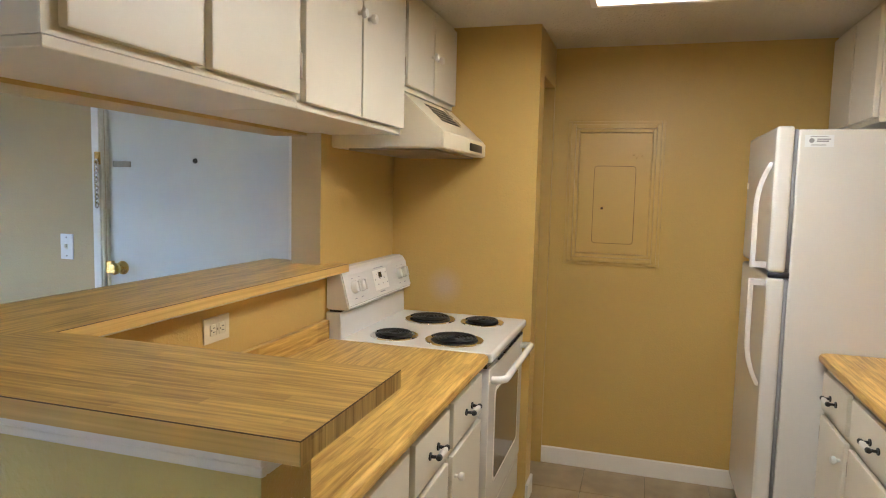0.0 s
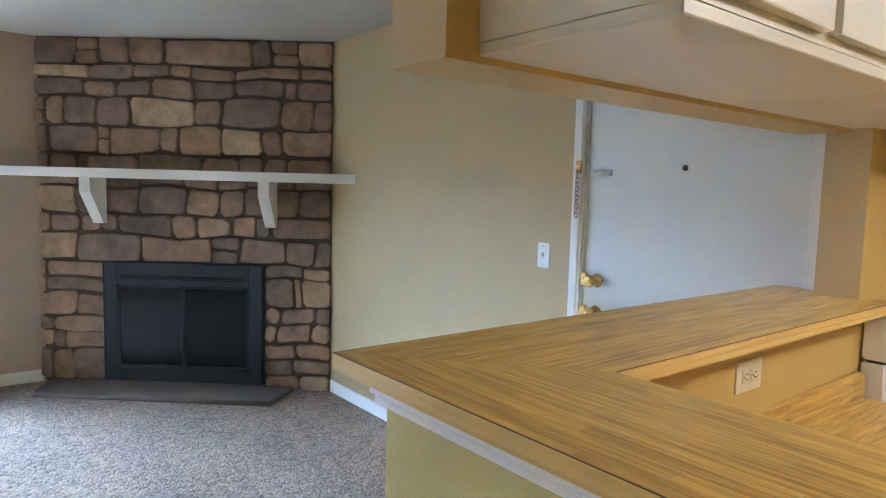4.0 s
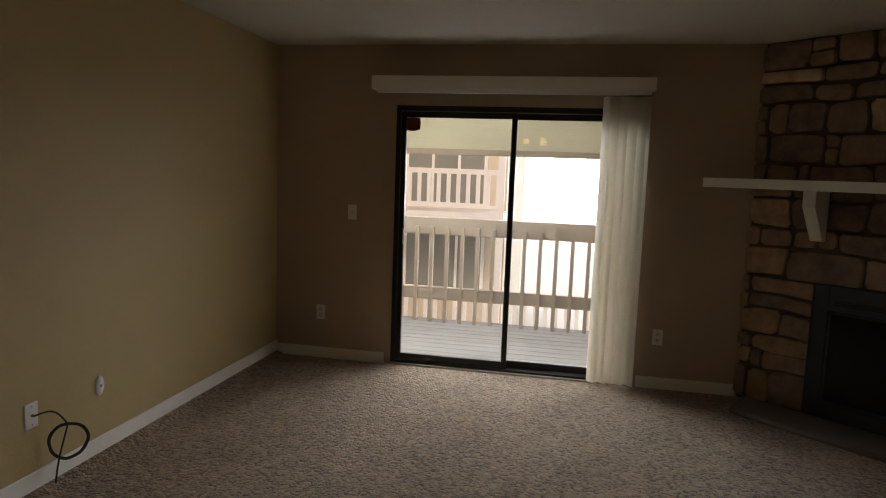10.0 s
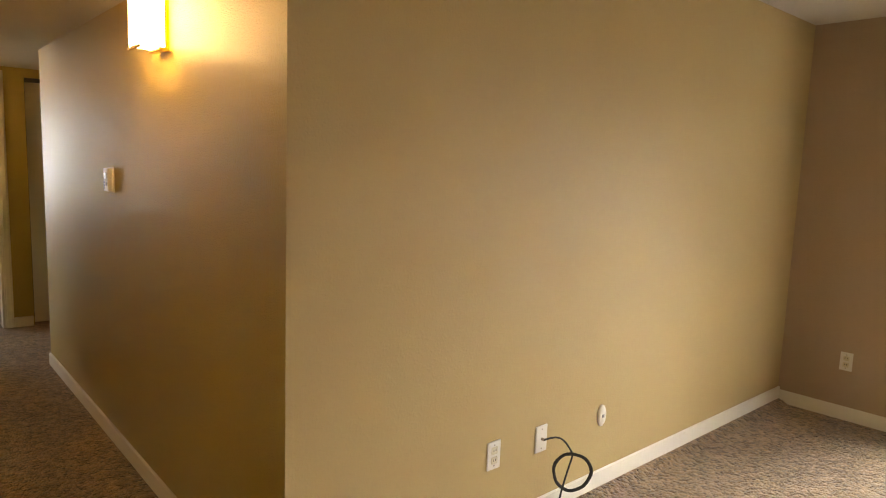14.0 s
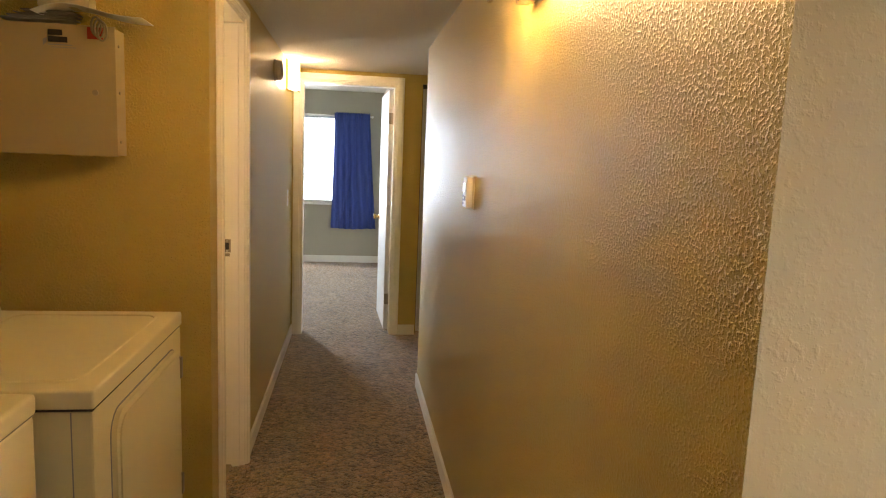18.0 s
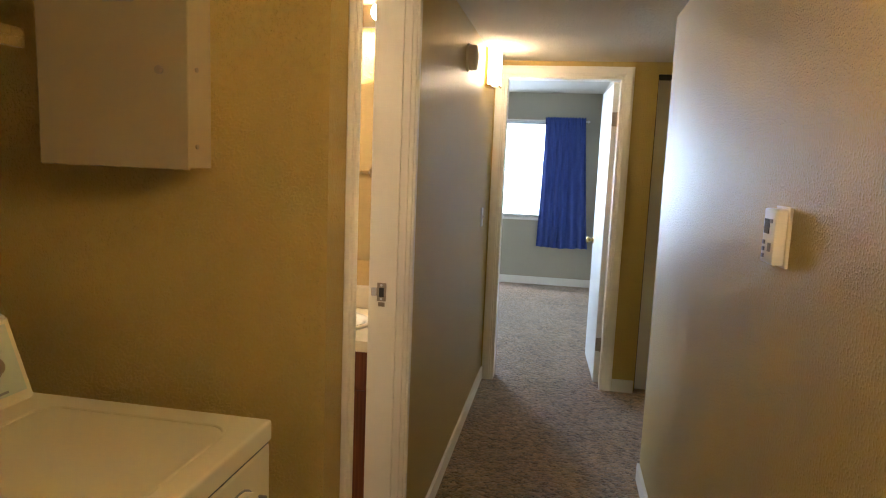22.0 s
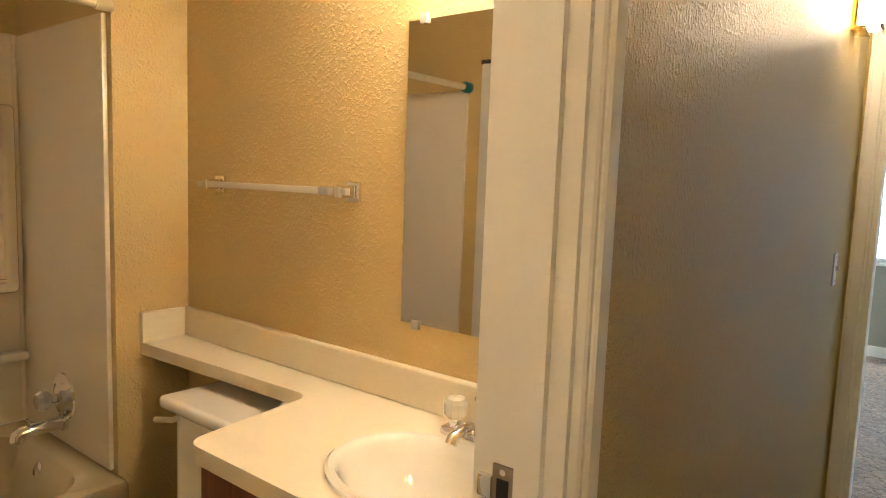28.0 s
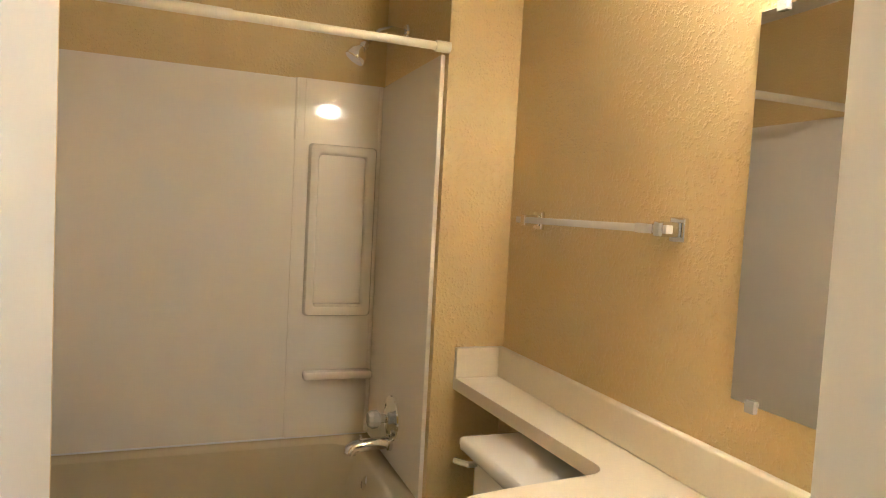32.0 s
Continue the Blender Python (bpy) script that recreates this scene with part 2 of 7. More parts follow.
def stone_mat(name="field_stone", tan=False):
    m, n, l, b = node_mat(name)
    tc = n.new("ShaderNodeTexCoord")
    oi = n.new("ShaderNodeObjectInfo")
    cr = n.new("ShaderNodeValToRGB")
    e = cr.color_ramp.elements
    e[0].position, e[0].color = 0.0, (0.203, 0.142, 0.103, 1)
    e[1].position, e[1].color = 1.0, (0.417, 0.265, 0.157, 1)
    for pos, col in ((0.3, (0.251, 0.171, 0.120, 1)), (0.55, (0.310, 0.196, 0.127, 1)), (0.8, (0.353, 0.230, 0.144, 1)), (0.93, (0.396, 0.265, 0.153, 1))):
        x = e.new(pos)
        x.color = col
    if tan:
        for x in list(e):
            x.color = (0.50, 0.35, 0.21, 1)
    l.new(oi.outputs["Random"], cr.inputs[0])
    nz = n.new("ShaderNodeTexNoise")
    nz.inputs["Scale"].default_value, nz.inputs["Detail"].default_value, nz.inputs["Roughness"].default_value = 9, 9, 0.65
    l.new(tc.outputs["Object"], nz.inputs["Vector"])
    mr = n.new("ShaderNodeMapRange")
    mr.inputs[1].default_value, mr.inputs[2].default_value, mr.inputs[3].default_value, mr.inputs[4].default_value = 0.25, 0.75, 0.5, 1.45
    l.new(nz.outputs["Fac"], mr.inputs[0])
    vm = n.new("ShaderNodeVectorMath")
    vm.operation = "SCALE"
    l.new(cr.outputs[0], vm.inputs[0])
    l.new(mr.outputs[0], vm.inputs["Scale"])
    l.new(vm.outputs[0], b.inputs["Base Color"])
    b.inputs["Roughness"].default_value = 0.85
    bp = n.new("ShaderNodeBump")
    bp.inputs["Strength"].default_value, bp.inputs["Distance"].default_value = 0.7, 0.012
    l.new(nz.outputs["Fac"], bp.inputs["Height"])
    l.new(bp.outputs[0], b.inputs["Normal"])
    return m


def glow(name, colour, strength):
    m, n, l, b = node_mat(name)
    b.inputs["Base Color"].default_value = (*colour, 1)
    b.inputs["Emission Color"].default_value = (*colour, 1)
    b.inputs["Emission Strength"].default_value = strength
    return m


def glass_mat(name, tint=(1, 1, 1), rough=0.0):
    m, n, l, b = node_mat(name)
    b.inputs["Base Color"].default_value = (*tint, 1)
    b.inputs["Transmission Weight"].default_value = 1
    b.inputs["Roughness"].default_value = rough
    b.inputs["IOR"].default_value = 1.45
    return m


PAINT_LIVING = wall_paint("khaki_wall_paint", (0.485, 0.36, 0.178), 0.52, 0.6, 110, 0.2, 0.0008)
PAINT_SLIDER = wall_paint("tan_wall_paint", (0.44, 0.325, 0.225), 0.5, 0.5, 120, 0.3, 0.003)
PAINT_HALL = wall_paint("hall_wall_paint", (0.50, 0.365, 0.115), 0.36, 1.0, 165, 0.25, 0.0032)
PAINT_KITCHEN = wall_paint("mustard_wall_paint", (0.54, 0.372, 0.105), 0.42, 0.5, 120, 0.36, 0.0012)
PANEL_PAINT = surface("mustard_gloss_paint", (0.54, 0.372, 0.105), 0.34, vary=0.04, scale=9, bump=0.15, bump_scale=90, rough_vary=0.02)
PAINT_STOVE = wall_paint("smudged_mustard_paint", (0.54, 0.372, 0.105), 0.42, 0.5, 120, 0.36, 0.0012)
sn_, sl_ = PAINT_STOVE.node_tree.nodes, PAINT_STOVE.node_tree.links
far_, fade_, smear_ = sn_.new("ShaderNodeVectorMath"), sn_.new("ShaderNodeMapRange"), sn_.new("ShaderNodeMix")
far_.operation, smear_.data_type = "DISTANCE", "RGBA"
far_.inputs[1].default_value = (0.95, 3.885, 1.01)
fade_.inputs[1].default_value, fade_.inputs[2].default_value, fade_.inputs[3].default_value, fade_.inputs[4].default_value = 0.02, 0.095, 0.6, 0.0
smear_.inputs[7].default_value = (0.50, 0.40, 0.33, 1)
tint_ = sn_["Principled BSDF"].inputs["Base Color"].links[0].from_socket
sl_.new(sn_["Texture Coordinate"].outputs["Object"], far_.inputs[0])
sl_.new(far_.outputs["Value"], fade_.inputs[0])
sl_.new(fade_.outputs[0], smear_.inputs[0])
sl_.new(tint_, smear_.inputs[6])
sl_.new(smear_.outputs[2], sn_["Principled BSDF"].inputs["Base Color"])
PAINT_BATH = wall_paint("bath_wall_paint", (0.58, 0.425, 0.19), 0.42, 0.9, 110, 0.3, 0.0019)
PAINT_BED = wall_paint("bedroom_wall_paint", (0.38, 0.345, 0.265), 0.5, 0.4, 95, 0.3, 0.003)
CEILING = wall_paint("ceiling_paint", (0.62, 0.57, 0.48), 0.8, 0.6, 60)
WHITE_TRIM = surface("white_trim_paint", (0.80, 0.77, 0.70), 0.38, vary=0.03, scale=9, bump=0.15, bump_scale=60, stain=0.05, rough_vary=0.025)
CREAM = surface("cream_cabinet_paint", (0.70, 0.655, 0.545), 0.36, vary=0.035, scale=7, bump=0.12, bump_scale=45, stain=0.08, rough_vary=0.025)
CREAM_DOOR = surface("white_door_paint", (0.70, 0.69, 0.65), 0.45, vary=0.03, scale=5, bump=0.1, bump_scale=50, stain=0.06, rough_vary=0.025)
CARPET = carpet_mat()
VINYL = surface("vinyl_tile", (0.34, 0.265, 0.15), 0.35, vary=0.5, scale=7, stain=0.5, detail=8)
GROUT = surface("tile_joint", (0.22, 0.17, 0.10), 0.8)
BUTCHER_X = wood_mat("butcher_laminate_x", (0.30, 0.162, 0.031), (0.86, 0.575, 0.145), 0, 0.026)
BUTCHER_Y = wood_mat("butcher_laminate_y", (0.30, 0.162, 0.031), (0.86, 0.575, 0.145), 1, 0.026)
END_GRAIN = wood_mat("butcher_end_grain", (0.20, 0.108, 0.022), (0.66, 0.45, 0.13), 2, 0.03)
EDGE_X = wood_mat("laminate_edge_x", (0.56, 0.36, 0.10), (0.86, 0.62, 0.22), 0, 0.3, strips=False)
EDGE_Y = wood_mat("laminate_edge_y", (0.56, 0.36, 0.10), (0.86, 0.62, 0.22), 1, 0.3, strips=False)
SEAM = surface("dark_seam", (0.10, 0.05, 0.02), 0.6)
APPLIANCE = surface("white_enamel", (0.70, 0.69, 0.66), 0.22, vary=0.02, scale=5, coat=0.2, stain=0.03, rough_vary=0.025)
ALMOND = surface("almond_enamel", (0.68, 0.62, 0.46), 0.3, vary=0.03, scale=6, stain=0.08)
BLACK_IRON = surface("black_coil", (0.012, 0.012, 0.012), 0.45, vary=0.3, scale=40)
CHROME = surface("chrome", (0.80, 0.80, 0.80), 0.09, 1.0, vary=0.04, scale=20, rough_vary=0.04)
BRASS = surface("brass", (0.72, 0.50, 0.18), 0.22, 1.0, vary=0.1, scale=30, rough_vary=0.08)
OLD_METAL = surface("tarnished_steel", (0.33, 0.28, 0.22), 0.4, 1.0, vary=0.25, scale=60)
BLACK_PLASTIC = surface("black_plastic", (0.015, 0.015, 0.016), 0.4, vary=0.2)
DARK_GLASS = surface("dark_glass", (0.008, 0.008, 0.009), 0.08, vary=0.1, spec=0.25)
OVEN_GLASS = surface("grey_oven_glass", (0.20, 0.17, 0.13), 0.1, vary=0.08, scale=3)
BRONZE = surface("dark_bronze_frame", (0.028, 0.024, 0.02), 0.38, 0.5, vary=0.2, scale=12)
WHITE_PLASTIC = surface("white_plastic", (0.76, 0.74, 0.69), 0.35, vary=0.02)
IVORY = surface("ivory_plastic", (0.66, 0.60, 0.45), 0.4, vary=0.04)
STONE = stone_mat()
TAN_STONE = stone_mat("tan_field_stone", True)
MORTAR = surface("dark_mortar", (0.095, 0.070, 0.052), 0.95, vary=0.3, scale=18, bump=0.8, bump_scale=60, bump_dist=0.01)
HEARTH = surface("hearth_slab", (0.13, 0.10, 0.078), 0.8, vary=0.15, scale=14, bump=0.4, bump_scale=50, bump_dist=0.004, stain=0.3)
FIREBOX = surface("black_firebox_steel", (0.022, 0.028, 0.035), 0.5, 0.1, vary=0.3, scale=9)
SOOT = surface("soot", (0.01, 0.009, 0.008), 0.95, vary=0.4, scale=20)
BLIND = surface("vinyl_blind", (0.82, 0.76, 0.66), 0.5, vary=0.03, scale=4)
bt_, bl_ = BLIND.node_tree.nodes, BLIND.node_tree.links
thin, both = bt_.new("ShaderNodeBsdfTranslucent"), bt_.new("ShaderNodeMixShader")
thin.inputs[0].default_value, both.inputs[0].default_value = (0.80, 0.74, 0.62, 1), 0.4
bl_.new(bt_["Principled BSDF"].outputs[0], both.inputs[1])
bl_.new(thin.outputs[0], both.inputs[2])
bl_.new(both.outputs[0], bt_["Material Output"].inputs[0])
PINE_DECK = wood_mat("weathered_deck", (0.17, 0.15, 0.13), (0.37, 0.34, 0.31), 1, 0.5, rough=0.8, strips=False)
RAIL_PAINT = surface("taupe_rail_paint", (0.42, 0.335, 0.265), 0.6, vary=0.08, scale=8, bump=0.3, bump_scale=60)
SIDING = surface("cream_siding", (0.60, 0.55, 0.43), 0.6, vary=0.05, scale=3)
FAR_WALL = surface("pale_far_siding", (0.66, 0.60, 0.48), 0.8, vary=0.06, scale=1.2)
FAR_TRIM = surface("white_far_rail", (0.86, 0.86, 0.85), 0.6)
FAR_GLASS = surface("far_window_glass", (0.26, 0.27, 0.25), 0.12, vary=0.25, scale=0.8)
GLASS = glass_mat("window_glass")
ACRYLIC = surface("clear_acrylic", (0.86, 0.83, 0.76), 0.12, vary=0.02)
ACRYLIC.node_tree.nodes["Principled BSDF"].inputs["Transmission Weight"].default_value = 0.55
SURROUND = surface("tub_surround_acrylic", (0.78, 0.72, 0.62), 0.07, vary=0.02, scale=3, coat=0.1, rough_vary=0.02)
TUB = surface("almond_tub", (0.50, 0.42, 0.275), 0.14, vary=0.03, scale=4, coat=0.5)
PORCELAIN = surface("white_porcelain", (0.80, 0.77, 0.70), 0.1, vary=0.02, scale=5, coat=0.6)
VANITY_TOP = surface("cream_laminate", (0.74, 0.66, 0.50), 0.32, vary=0.05, scale=160, detail=2)
OAK_RED = wood_mat("red_oak", (0.13, 0.035, 0.012), (0.30, 0.10, 0.04), 2, 0.4, rough=0.4, strips=False)
MIRROR = surface("mirror_silver", (0.88, 0.88, 0.86), 0.015, 1.0, vary=0.0, rough_vary=0.005)
BLUE_CLOTH = surface("blue_curtain_cloth", (0.040, 0.075, 0.27), 0.85, vary=0.1, scale=20, bump=0.3, bump_scale=700, bump_dist=0.001)
MINI_BLIND = surface("white_mini_blind", (0.80, 0.82, 0.84), 0.5, vary=0.02)
GREEN_PANEL = surface("pale_green_panel", (0.47, 0.55, 0.45), 0.4, vary=0.03, scale=6)
DRYER_WHITE = surface("dryer_enamel", (0.66, 0.61, 0.42), 0.4, vary=0.03, scale=5, rough_vary=0.025)
BOX_PAINT = surface("alarm_box_enamel", (0.38, 0.305, 0.18), 0.42, vary=0.04, scale=6, stain=0.1)
RED_INK = surface("red_sticker", (0.40, 0.035, 0.03), 0.5)
DARK_RED = surface("dark_red_sticker", (0.14, 0.012, 0.014), 0.5)
BLACK_INK = surface("black_ink", (0.02, 0.02, 0.02), 0.6)
GREY_INK = surface("grey_ink", (0.25, 0.25, 0.27), 0.6)
LABEL_PAPER = surface("pale_label", (0.72, 0.74, 0.76), 0.5)
TEAL = surface("teal_rubber", (0.02, 0.22, 0.28), 0.5)
PAVING = surface("pale_concrete", (0.52, 0.50, 0.46), 0.9, vary=0.12, scale=0.6, stain=0.2)
TUBE_GLOW = glow("fluorescent_diffuser", (1.0, 0.85, 0.63), 3.6)
SCONCE_GLOW = glow("sconce_glass_glow", (1.0, 0.80, 0.52), 11.5)
SCONCE_BRIGHT = glow("bright_sconce_glow", (1.0, 0.74, 0.38), 16.0)
SCONCE_TOP = glow("sconce_open_top", (1.0, 0.74, 0.38), 48.0)
BULB_GLOW = glow("bulb_glow", (1.0, 0.86, 0.62), 84.0)
CHANDELIER_GLOW = glow("chandelier_glow", (1.0, 0.70, 0.34), 4.5)
SKY_GLOW = glow("window_sky_glow", (0.66, 0.83, 1.0), 2.6)
WHITE_SKY = glow("far_white_sky", (0.70, 0.85, 1.0), 14.0)
# dark brown that carries the pantry recess's shade in its colour
PANTRY_SHADED = surface("shaded_recess_brown", (0.30, 0.20, 0.08), 0.6, vary=0.06)


# ---- mesh helpers ----
def box(bm, x0, y0, z0, x1, y1, z1, bevel=0.0, seg=2, m=None):
    lo = [min(x0, x1), min(y0, y1), min(z0, z1)]
    hi = [max(x0, x1), max(y0, y1), max(z0, z1)]
    mat = Matrix.LocRotScale([(a + b) / 2 for a, b in zip(lo, hi)], None, [b - a for a, b in zip(lo, hi)])
    vs = bmesh.ops.create_cube(bm, size=1, matrix=(m @ mat) if m else mat)["verts"]
    if bevel:
        es = list({e for v in vs for e in v.link_edges})
        bmesh.ops.bevel(bm, geom=es, offset=bevel, segments=seg, affect="EDGES", profile=0.6)
    return bm


def B(*a, **k):
    return box(bmesh.new(), *a, **k)


def cyl(bm, p, q, r, r2=None, seg=16, cap=True):
    p, q = Vector(p), Vector(q)
    d = q - p
    m = Matrix.Translation((p + q) / 2) @ d.to_track_quat("Z", "Y").to_matrix().to_4x4()
    bmesh.ops.create_cone(bm, cap_ends=cap, segments=seg, radius1=r, radius2=r if r2 is None else r2, depth=d.length, matrix=m)
    return bm


def lathe(bm, profile, m=None, seg=24):
    """profile: (radius, height) pairs, turned about the local z axis."""
    rings = []
    m = m or Matrix()
    for r, h in profile:
        if r < 1e-5:
            rings.append([bm.verts.new(m @ Vector((0, 0, h)))])
        else:
            rings.append([bm.verts.new(m @ Vector((r * math.cos(2 * math.pi * i / seg), r * math.sin(2 * math.pi * i / seg), h))) for i in range(seg)])
    for a, b in zip(rings, rings[1:]):
        for i in range(seg):
            j = (i + 1) % seg
            if len(a) == 1 and len(b) == 1:
                continue
            if len(a) == 1:
                bm.faces.new((a[0], b[i], b[j]))
            elif len(b) == 1:
                bm.faces.new((a[i], b[0], a[j]))
            else:
                bm.faces.new((a[i], b[i], b[j], a[j]))
    bmesh.ops.recalc_face_normals(bm, faces=bm.faces)
    return bm


def prism(bm, pts, axis, a, b):
    """A flat outline pushed along an axis: pts are the two other coordinates in order."""
    def put(p, w):
        c = list(p)
        c.insert(axis, w)
        return bm.verts.new(c)
    lo, hi = [put(p, a) for p in pts], [put(p, b) for p in pts]
    bm.faces.new(lo)
    bm.faces.new(hi[::-1])
    for i in range(len(pts)):
        j = (i + 1) % len(pts)
        bm.faces.new((lo[i], hi[i], hi[j], lo[j]))
    bmesh.ops.recalc_face_normals(bm, faces=bm.faces)
    return bm


def tube(bm, pts, r, seg=10):
    """A round bar along a line of points."""
    pts = [Vector(p) for p in pts]
    rings = []
    for i, p in enumerate(pts):
        d = (pts[min(i + 1, len(pts) - 1)] - pts[max(i - 1, 0)]).normalized()
        u = d.orthogonal().normalized() if not rings else (side - d * side.dot(d)).normalized()
        side = u
        w = d.cross(u)
        rings.append([bm.verts.new(p + r * (u * math.cos(2 * math.pi * k / seg) + w * math.sin(2 * math.pi * k / seg))) for k in range(seg)])
    for a, b in zip(rings, rings[1:]):
        for k in range(seg):
            bm.faces.new((a[k], a[(k + 1) % seg], b[(k + 1) % seg], b[k]))
    bm.faces.new(rings[0][::-1])
    bm.faces.new(rings[-1])
    bmesh.ops.recalc_face_normals(bm, faces=bm.faces)
    return bm


def rounded_outline(a0, a1, z0, z1, r):
    pts = []
    for ca, cz, t0 in ((a1 - r, z1 - r, 0), (a0 + r, z1 - r, 90), (a0 + r, z0 + r, 180), (a1 - r, z0 + r, 270)):
        for k in range(6):
            t = radians(t0 + 18 * k)
            pts.append((ca + r * math.cos(t), cz + r * math.sin(t)))
    return pts


def rounded_panel(bm, x, y0, y1, z0, z1, r, out, t):
    """A raised panel with round corners on a face that looks along x."""
    return prism(bm, rounded_outline(y0, y1, z0, z1, r), 0, x, x + out * t)


def rounded_panel_y(bm, y, x0, x1, z0, z1, r, t):
    """The same on a face that looks towards -y."""
    return prism(bm, rounded_outline(x0, x1, z0, z1, r), 1, y, y - t)


def rounded_frame(bm, x, y0, y1, z0, z1, r, wide, t):
    """A raised rounded rim round a sunk field, on a face that looks towards -x."""
    def ring(inset, rr, xx):
        return [bm.verts.new((xx, p[0], p[1])) for p in rounded_outline(y0 + inset, y1 - inset, z0 + inset, z1 - inset, rr)]
    rings = [ring(0, r, x), ring(0.002, r, x - t * 0.7), ring(0.007, r, x - t), ring(wide - 0.012, r, x - t), ring(wide - 0.004, r, x - t * 0.75), ring(wide, r, x - t * 0.12)]
    for a, b in zip(rings, rings[1:]):
        for k in range(len(a)):
            q = (k + 1) % len(a)
            bm.faces.new((a[k], a[q], b[q], b[k]))
    bm.faces.new(rings[-1])
    bmesh.ops.recalc_face_normals(bm, faces=bm.faces)
    return bm


def link(name, bm, mats, smooth=False):
    me = bpy.data.meshes.new(name)
    bm.to_mesh(me)
    bm.free()
    for mt in mats if isinstance(mats, (list, tuple)) else [mats]:
        me.materials.append(mt)
    if smooth:
        for p in me.polygons:
            p.use_smooth = True
        me.set_sharp_from_angle(angle=radians(40))
        # broad flat faces keep their own normal, only the rounded edges are smooth
        if name not in ("shell", "basin", "drape", "moulded_niche"):
            for p in me.polygons:
                vs = [me.vertices[i].co for i in p.vertices]
                if min((a - b).length for a, b in zip(vs, vs[1:] + vs[:1])) > 0.03:
                    p.use_smooth = False
    return new(name, me)


def part(name, bm, material, parent, label="", smooth=True):
    ob = link(name, bm, material, smooth)
    ob.parent = parent
    base = parent
    while base.parent:
        base = base.parent
    ob.matrix_parent_inverse = base.matrix_basis.inverted() if parent == base else Matrix()
    return tagged(ob, label)


def thing(name, at, label, category, group="", kind=""):
    e = new(name)
    e.empty_display_size = 0.1
    e.matrix_basis = Matrix.Translation(at)
    return tagged(e, label, category, group, kind)


def solo(name, bm, material, label, category, group="", kind="", smooth=True):
    return tagged(link(name, bm, material, smooth), label, category, group, kind)


SIDES = {"+x": Vector((1, 0, 0)), "-x": Vector((-1, 0, 0)), "+y": Vector((0, 1, 0)), "-y": Vector((0, -1, 0)), "+z": Vector((0, 0, 1)), "-z": Vector((0, 0, -1))}


def wall(name, x0, x1, y0, y1, z0, z1, mats, holes=(), label=""):
    """A wall of real thickness; holes are (from, to, bottom, top) along its length. mats: one paint, or paints by side."""
    along_x = (x1 - x0) > (y1 - y0)
    a0, a1 = (x0, x1) if along_x else (y0, y1)
    cuts = sorted({a0, a1, *[h[0] for h in holes], *[h[1] for h in holes]})
    bm = bmesh.new()
    for a, b in zip(cuts, cuts[1:]):
        spans = [(z0, z1)]
        for h in holes:
            if h[0] <= a + 1e-6 and h[1] >= b - 1e-6:
                spans = [(s, min(e, h[2])) for s, e in spans if s < h[2]] + [(max(s, h[3]), e) for s, e in spans if e > h[3]]
        for s, e in spans:
            if e - s > 1e-4:
                if along_x:
                    box(bm, a, y0, s, b, y1, e)
                else:
                    box(bm, x0, a, s, x1, b, e)
    bmesh.ops.remove_doubles(bm, verts=bm.verts, dist=1e-5)
    if not isinstance(mats, dict):
        mats = {"": mats}
    keys = list(mats)
    for f in bm.faces:
        for i, k in enumerate(keys):
            if k and f.normal.dot(SIDES[k]) > 0.9:
                f.material_index = i
    ob = link(name, bm, [mats[k] for k in keys])
    return tagged(ob, label, "wall", kind="structure")


def skirting(name, x0, x1, y0, y1, h=0.085, label="white painted wooden baseboard along the wall foot"):
    bm = B(x0, y0, 0.0, x1, y1, h)
    es = [e for e in bm.edges if all(v.co.z > h - 1e-4 for v in e.verts)]
    bmesh.ops.bevel(bm, geom=es, offset=0.004, segments=2, affect="EDGES")
    return tagged(link(name, bm, WHITE_TRIM), label, "baseboard", kind="structure")


# ---- the setting ----
ZL, ZK, ZH, ZB = 2.43, 2.20, 2.15, 2.36      # ceilings: living room, kitchen, hall, bedroom
XS, YS, YE, YP = -3.985, -1.823, 3.262, 4.40   # slider wall, living south wall, entry wall, panel wall
XW, XE = -0.375, 0.555                        # hall walls
YD, YB = -6.555, -10.37                       # bedroom door wall, bedroom window wall


def floor_sheet(name, x0, y0, x1, y1, z, material, label):
    bm = B(x0, y0, z - 0.1, x1, y1, z)
    return tagged(link(name, bm, material), label, "floor", kind="structure")


floor_sheet("floor_carpet", -4.1, -10.55, 3.3, 1.715, 0.0, CARPET, "brown flecked cut-pile carpet over the living room and hall")
floor_sheet("floor_entry", -4.1, 1.715, 0.60, 3.40, 0.0, CARPET, "brown flecked cut-pile carpet by the entry door")

# living room
wall("wall_south", -4.3, XW, YS - 0.12, YS, 0, ZL, {"+y": PAINT_LIVING, "+x": PAINT_HALL, "-y": PAINT_BED}, label="khaki painted living room wall with outlets")
wall("wall_slider", XS - 0.16, XS, YS - 0.12, YE + 0.12, 0, ZL, {"+x": PAINT_SLIDER, "-x": SIDING}, [(-0.865, 0.94, 0.0, 1.99)], "tan painted wall around the sliding balcony door")
wall("wall_entry", XS - 0.16, 0.555, YE, YE + 0.14, 0, ZL, PAINT_LIVING, [(-0.43, 0.485, 0.0, 2.055)], "khaki painted wall with the white entry door")
wall("wall_dining_east", 3.13, 3.27, YS - 0.12, YP + 0.14, 0, ZL, {"-x": PAINT_KITCHEN}, label="tan painted outer wall")
wall("wall_dining_south", XE, 3.13, YS - 0.12, YS, 0, ZL, PAINT_LIVING, label="khaki painted wall of the dining corner")
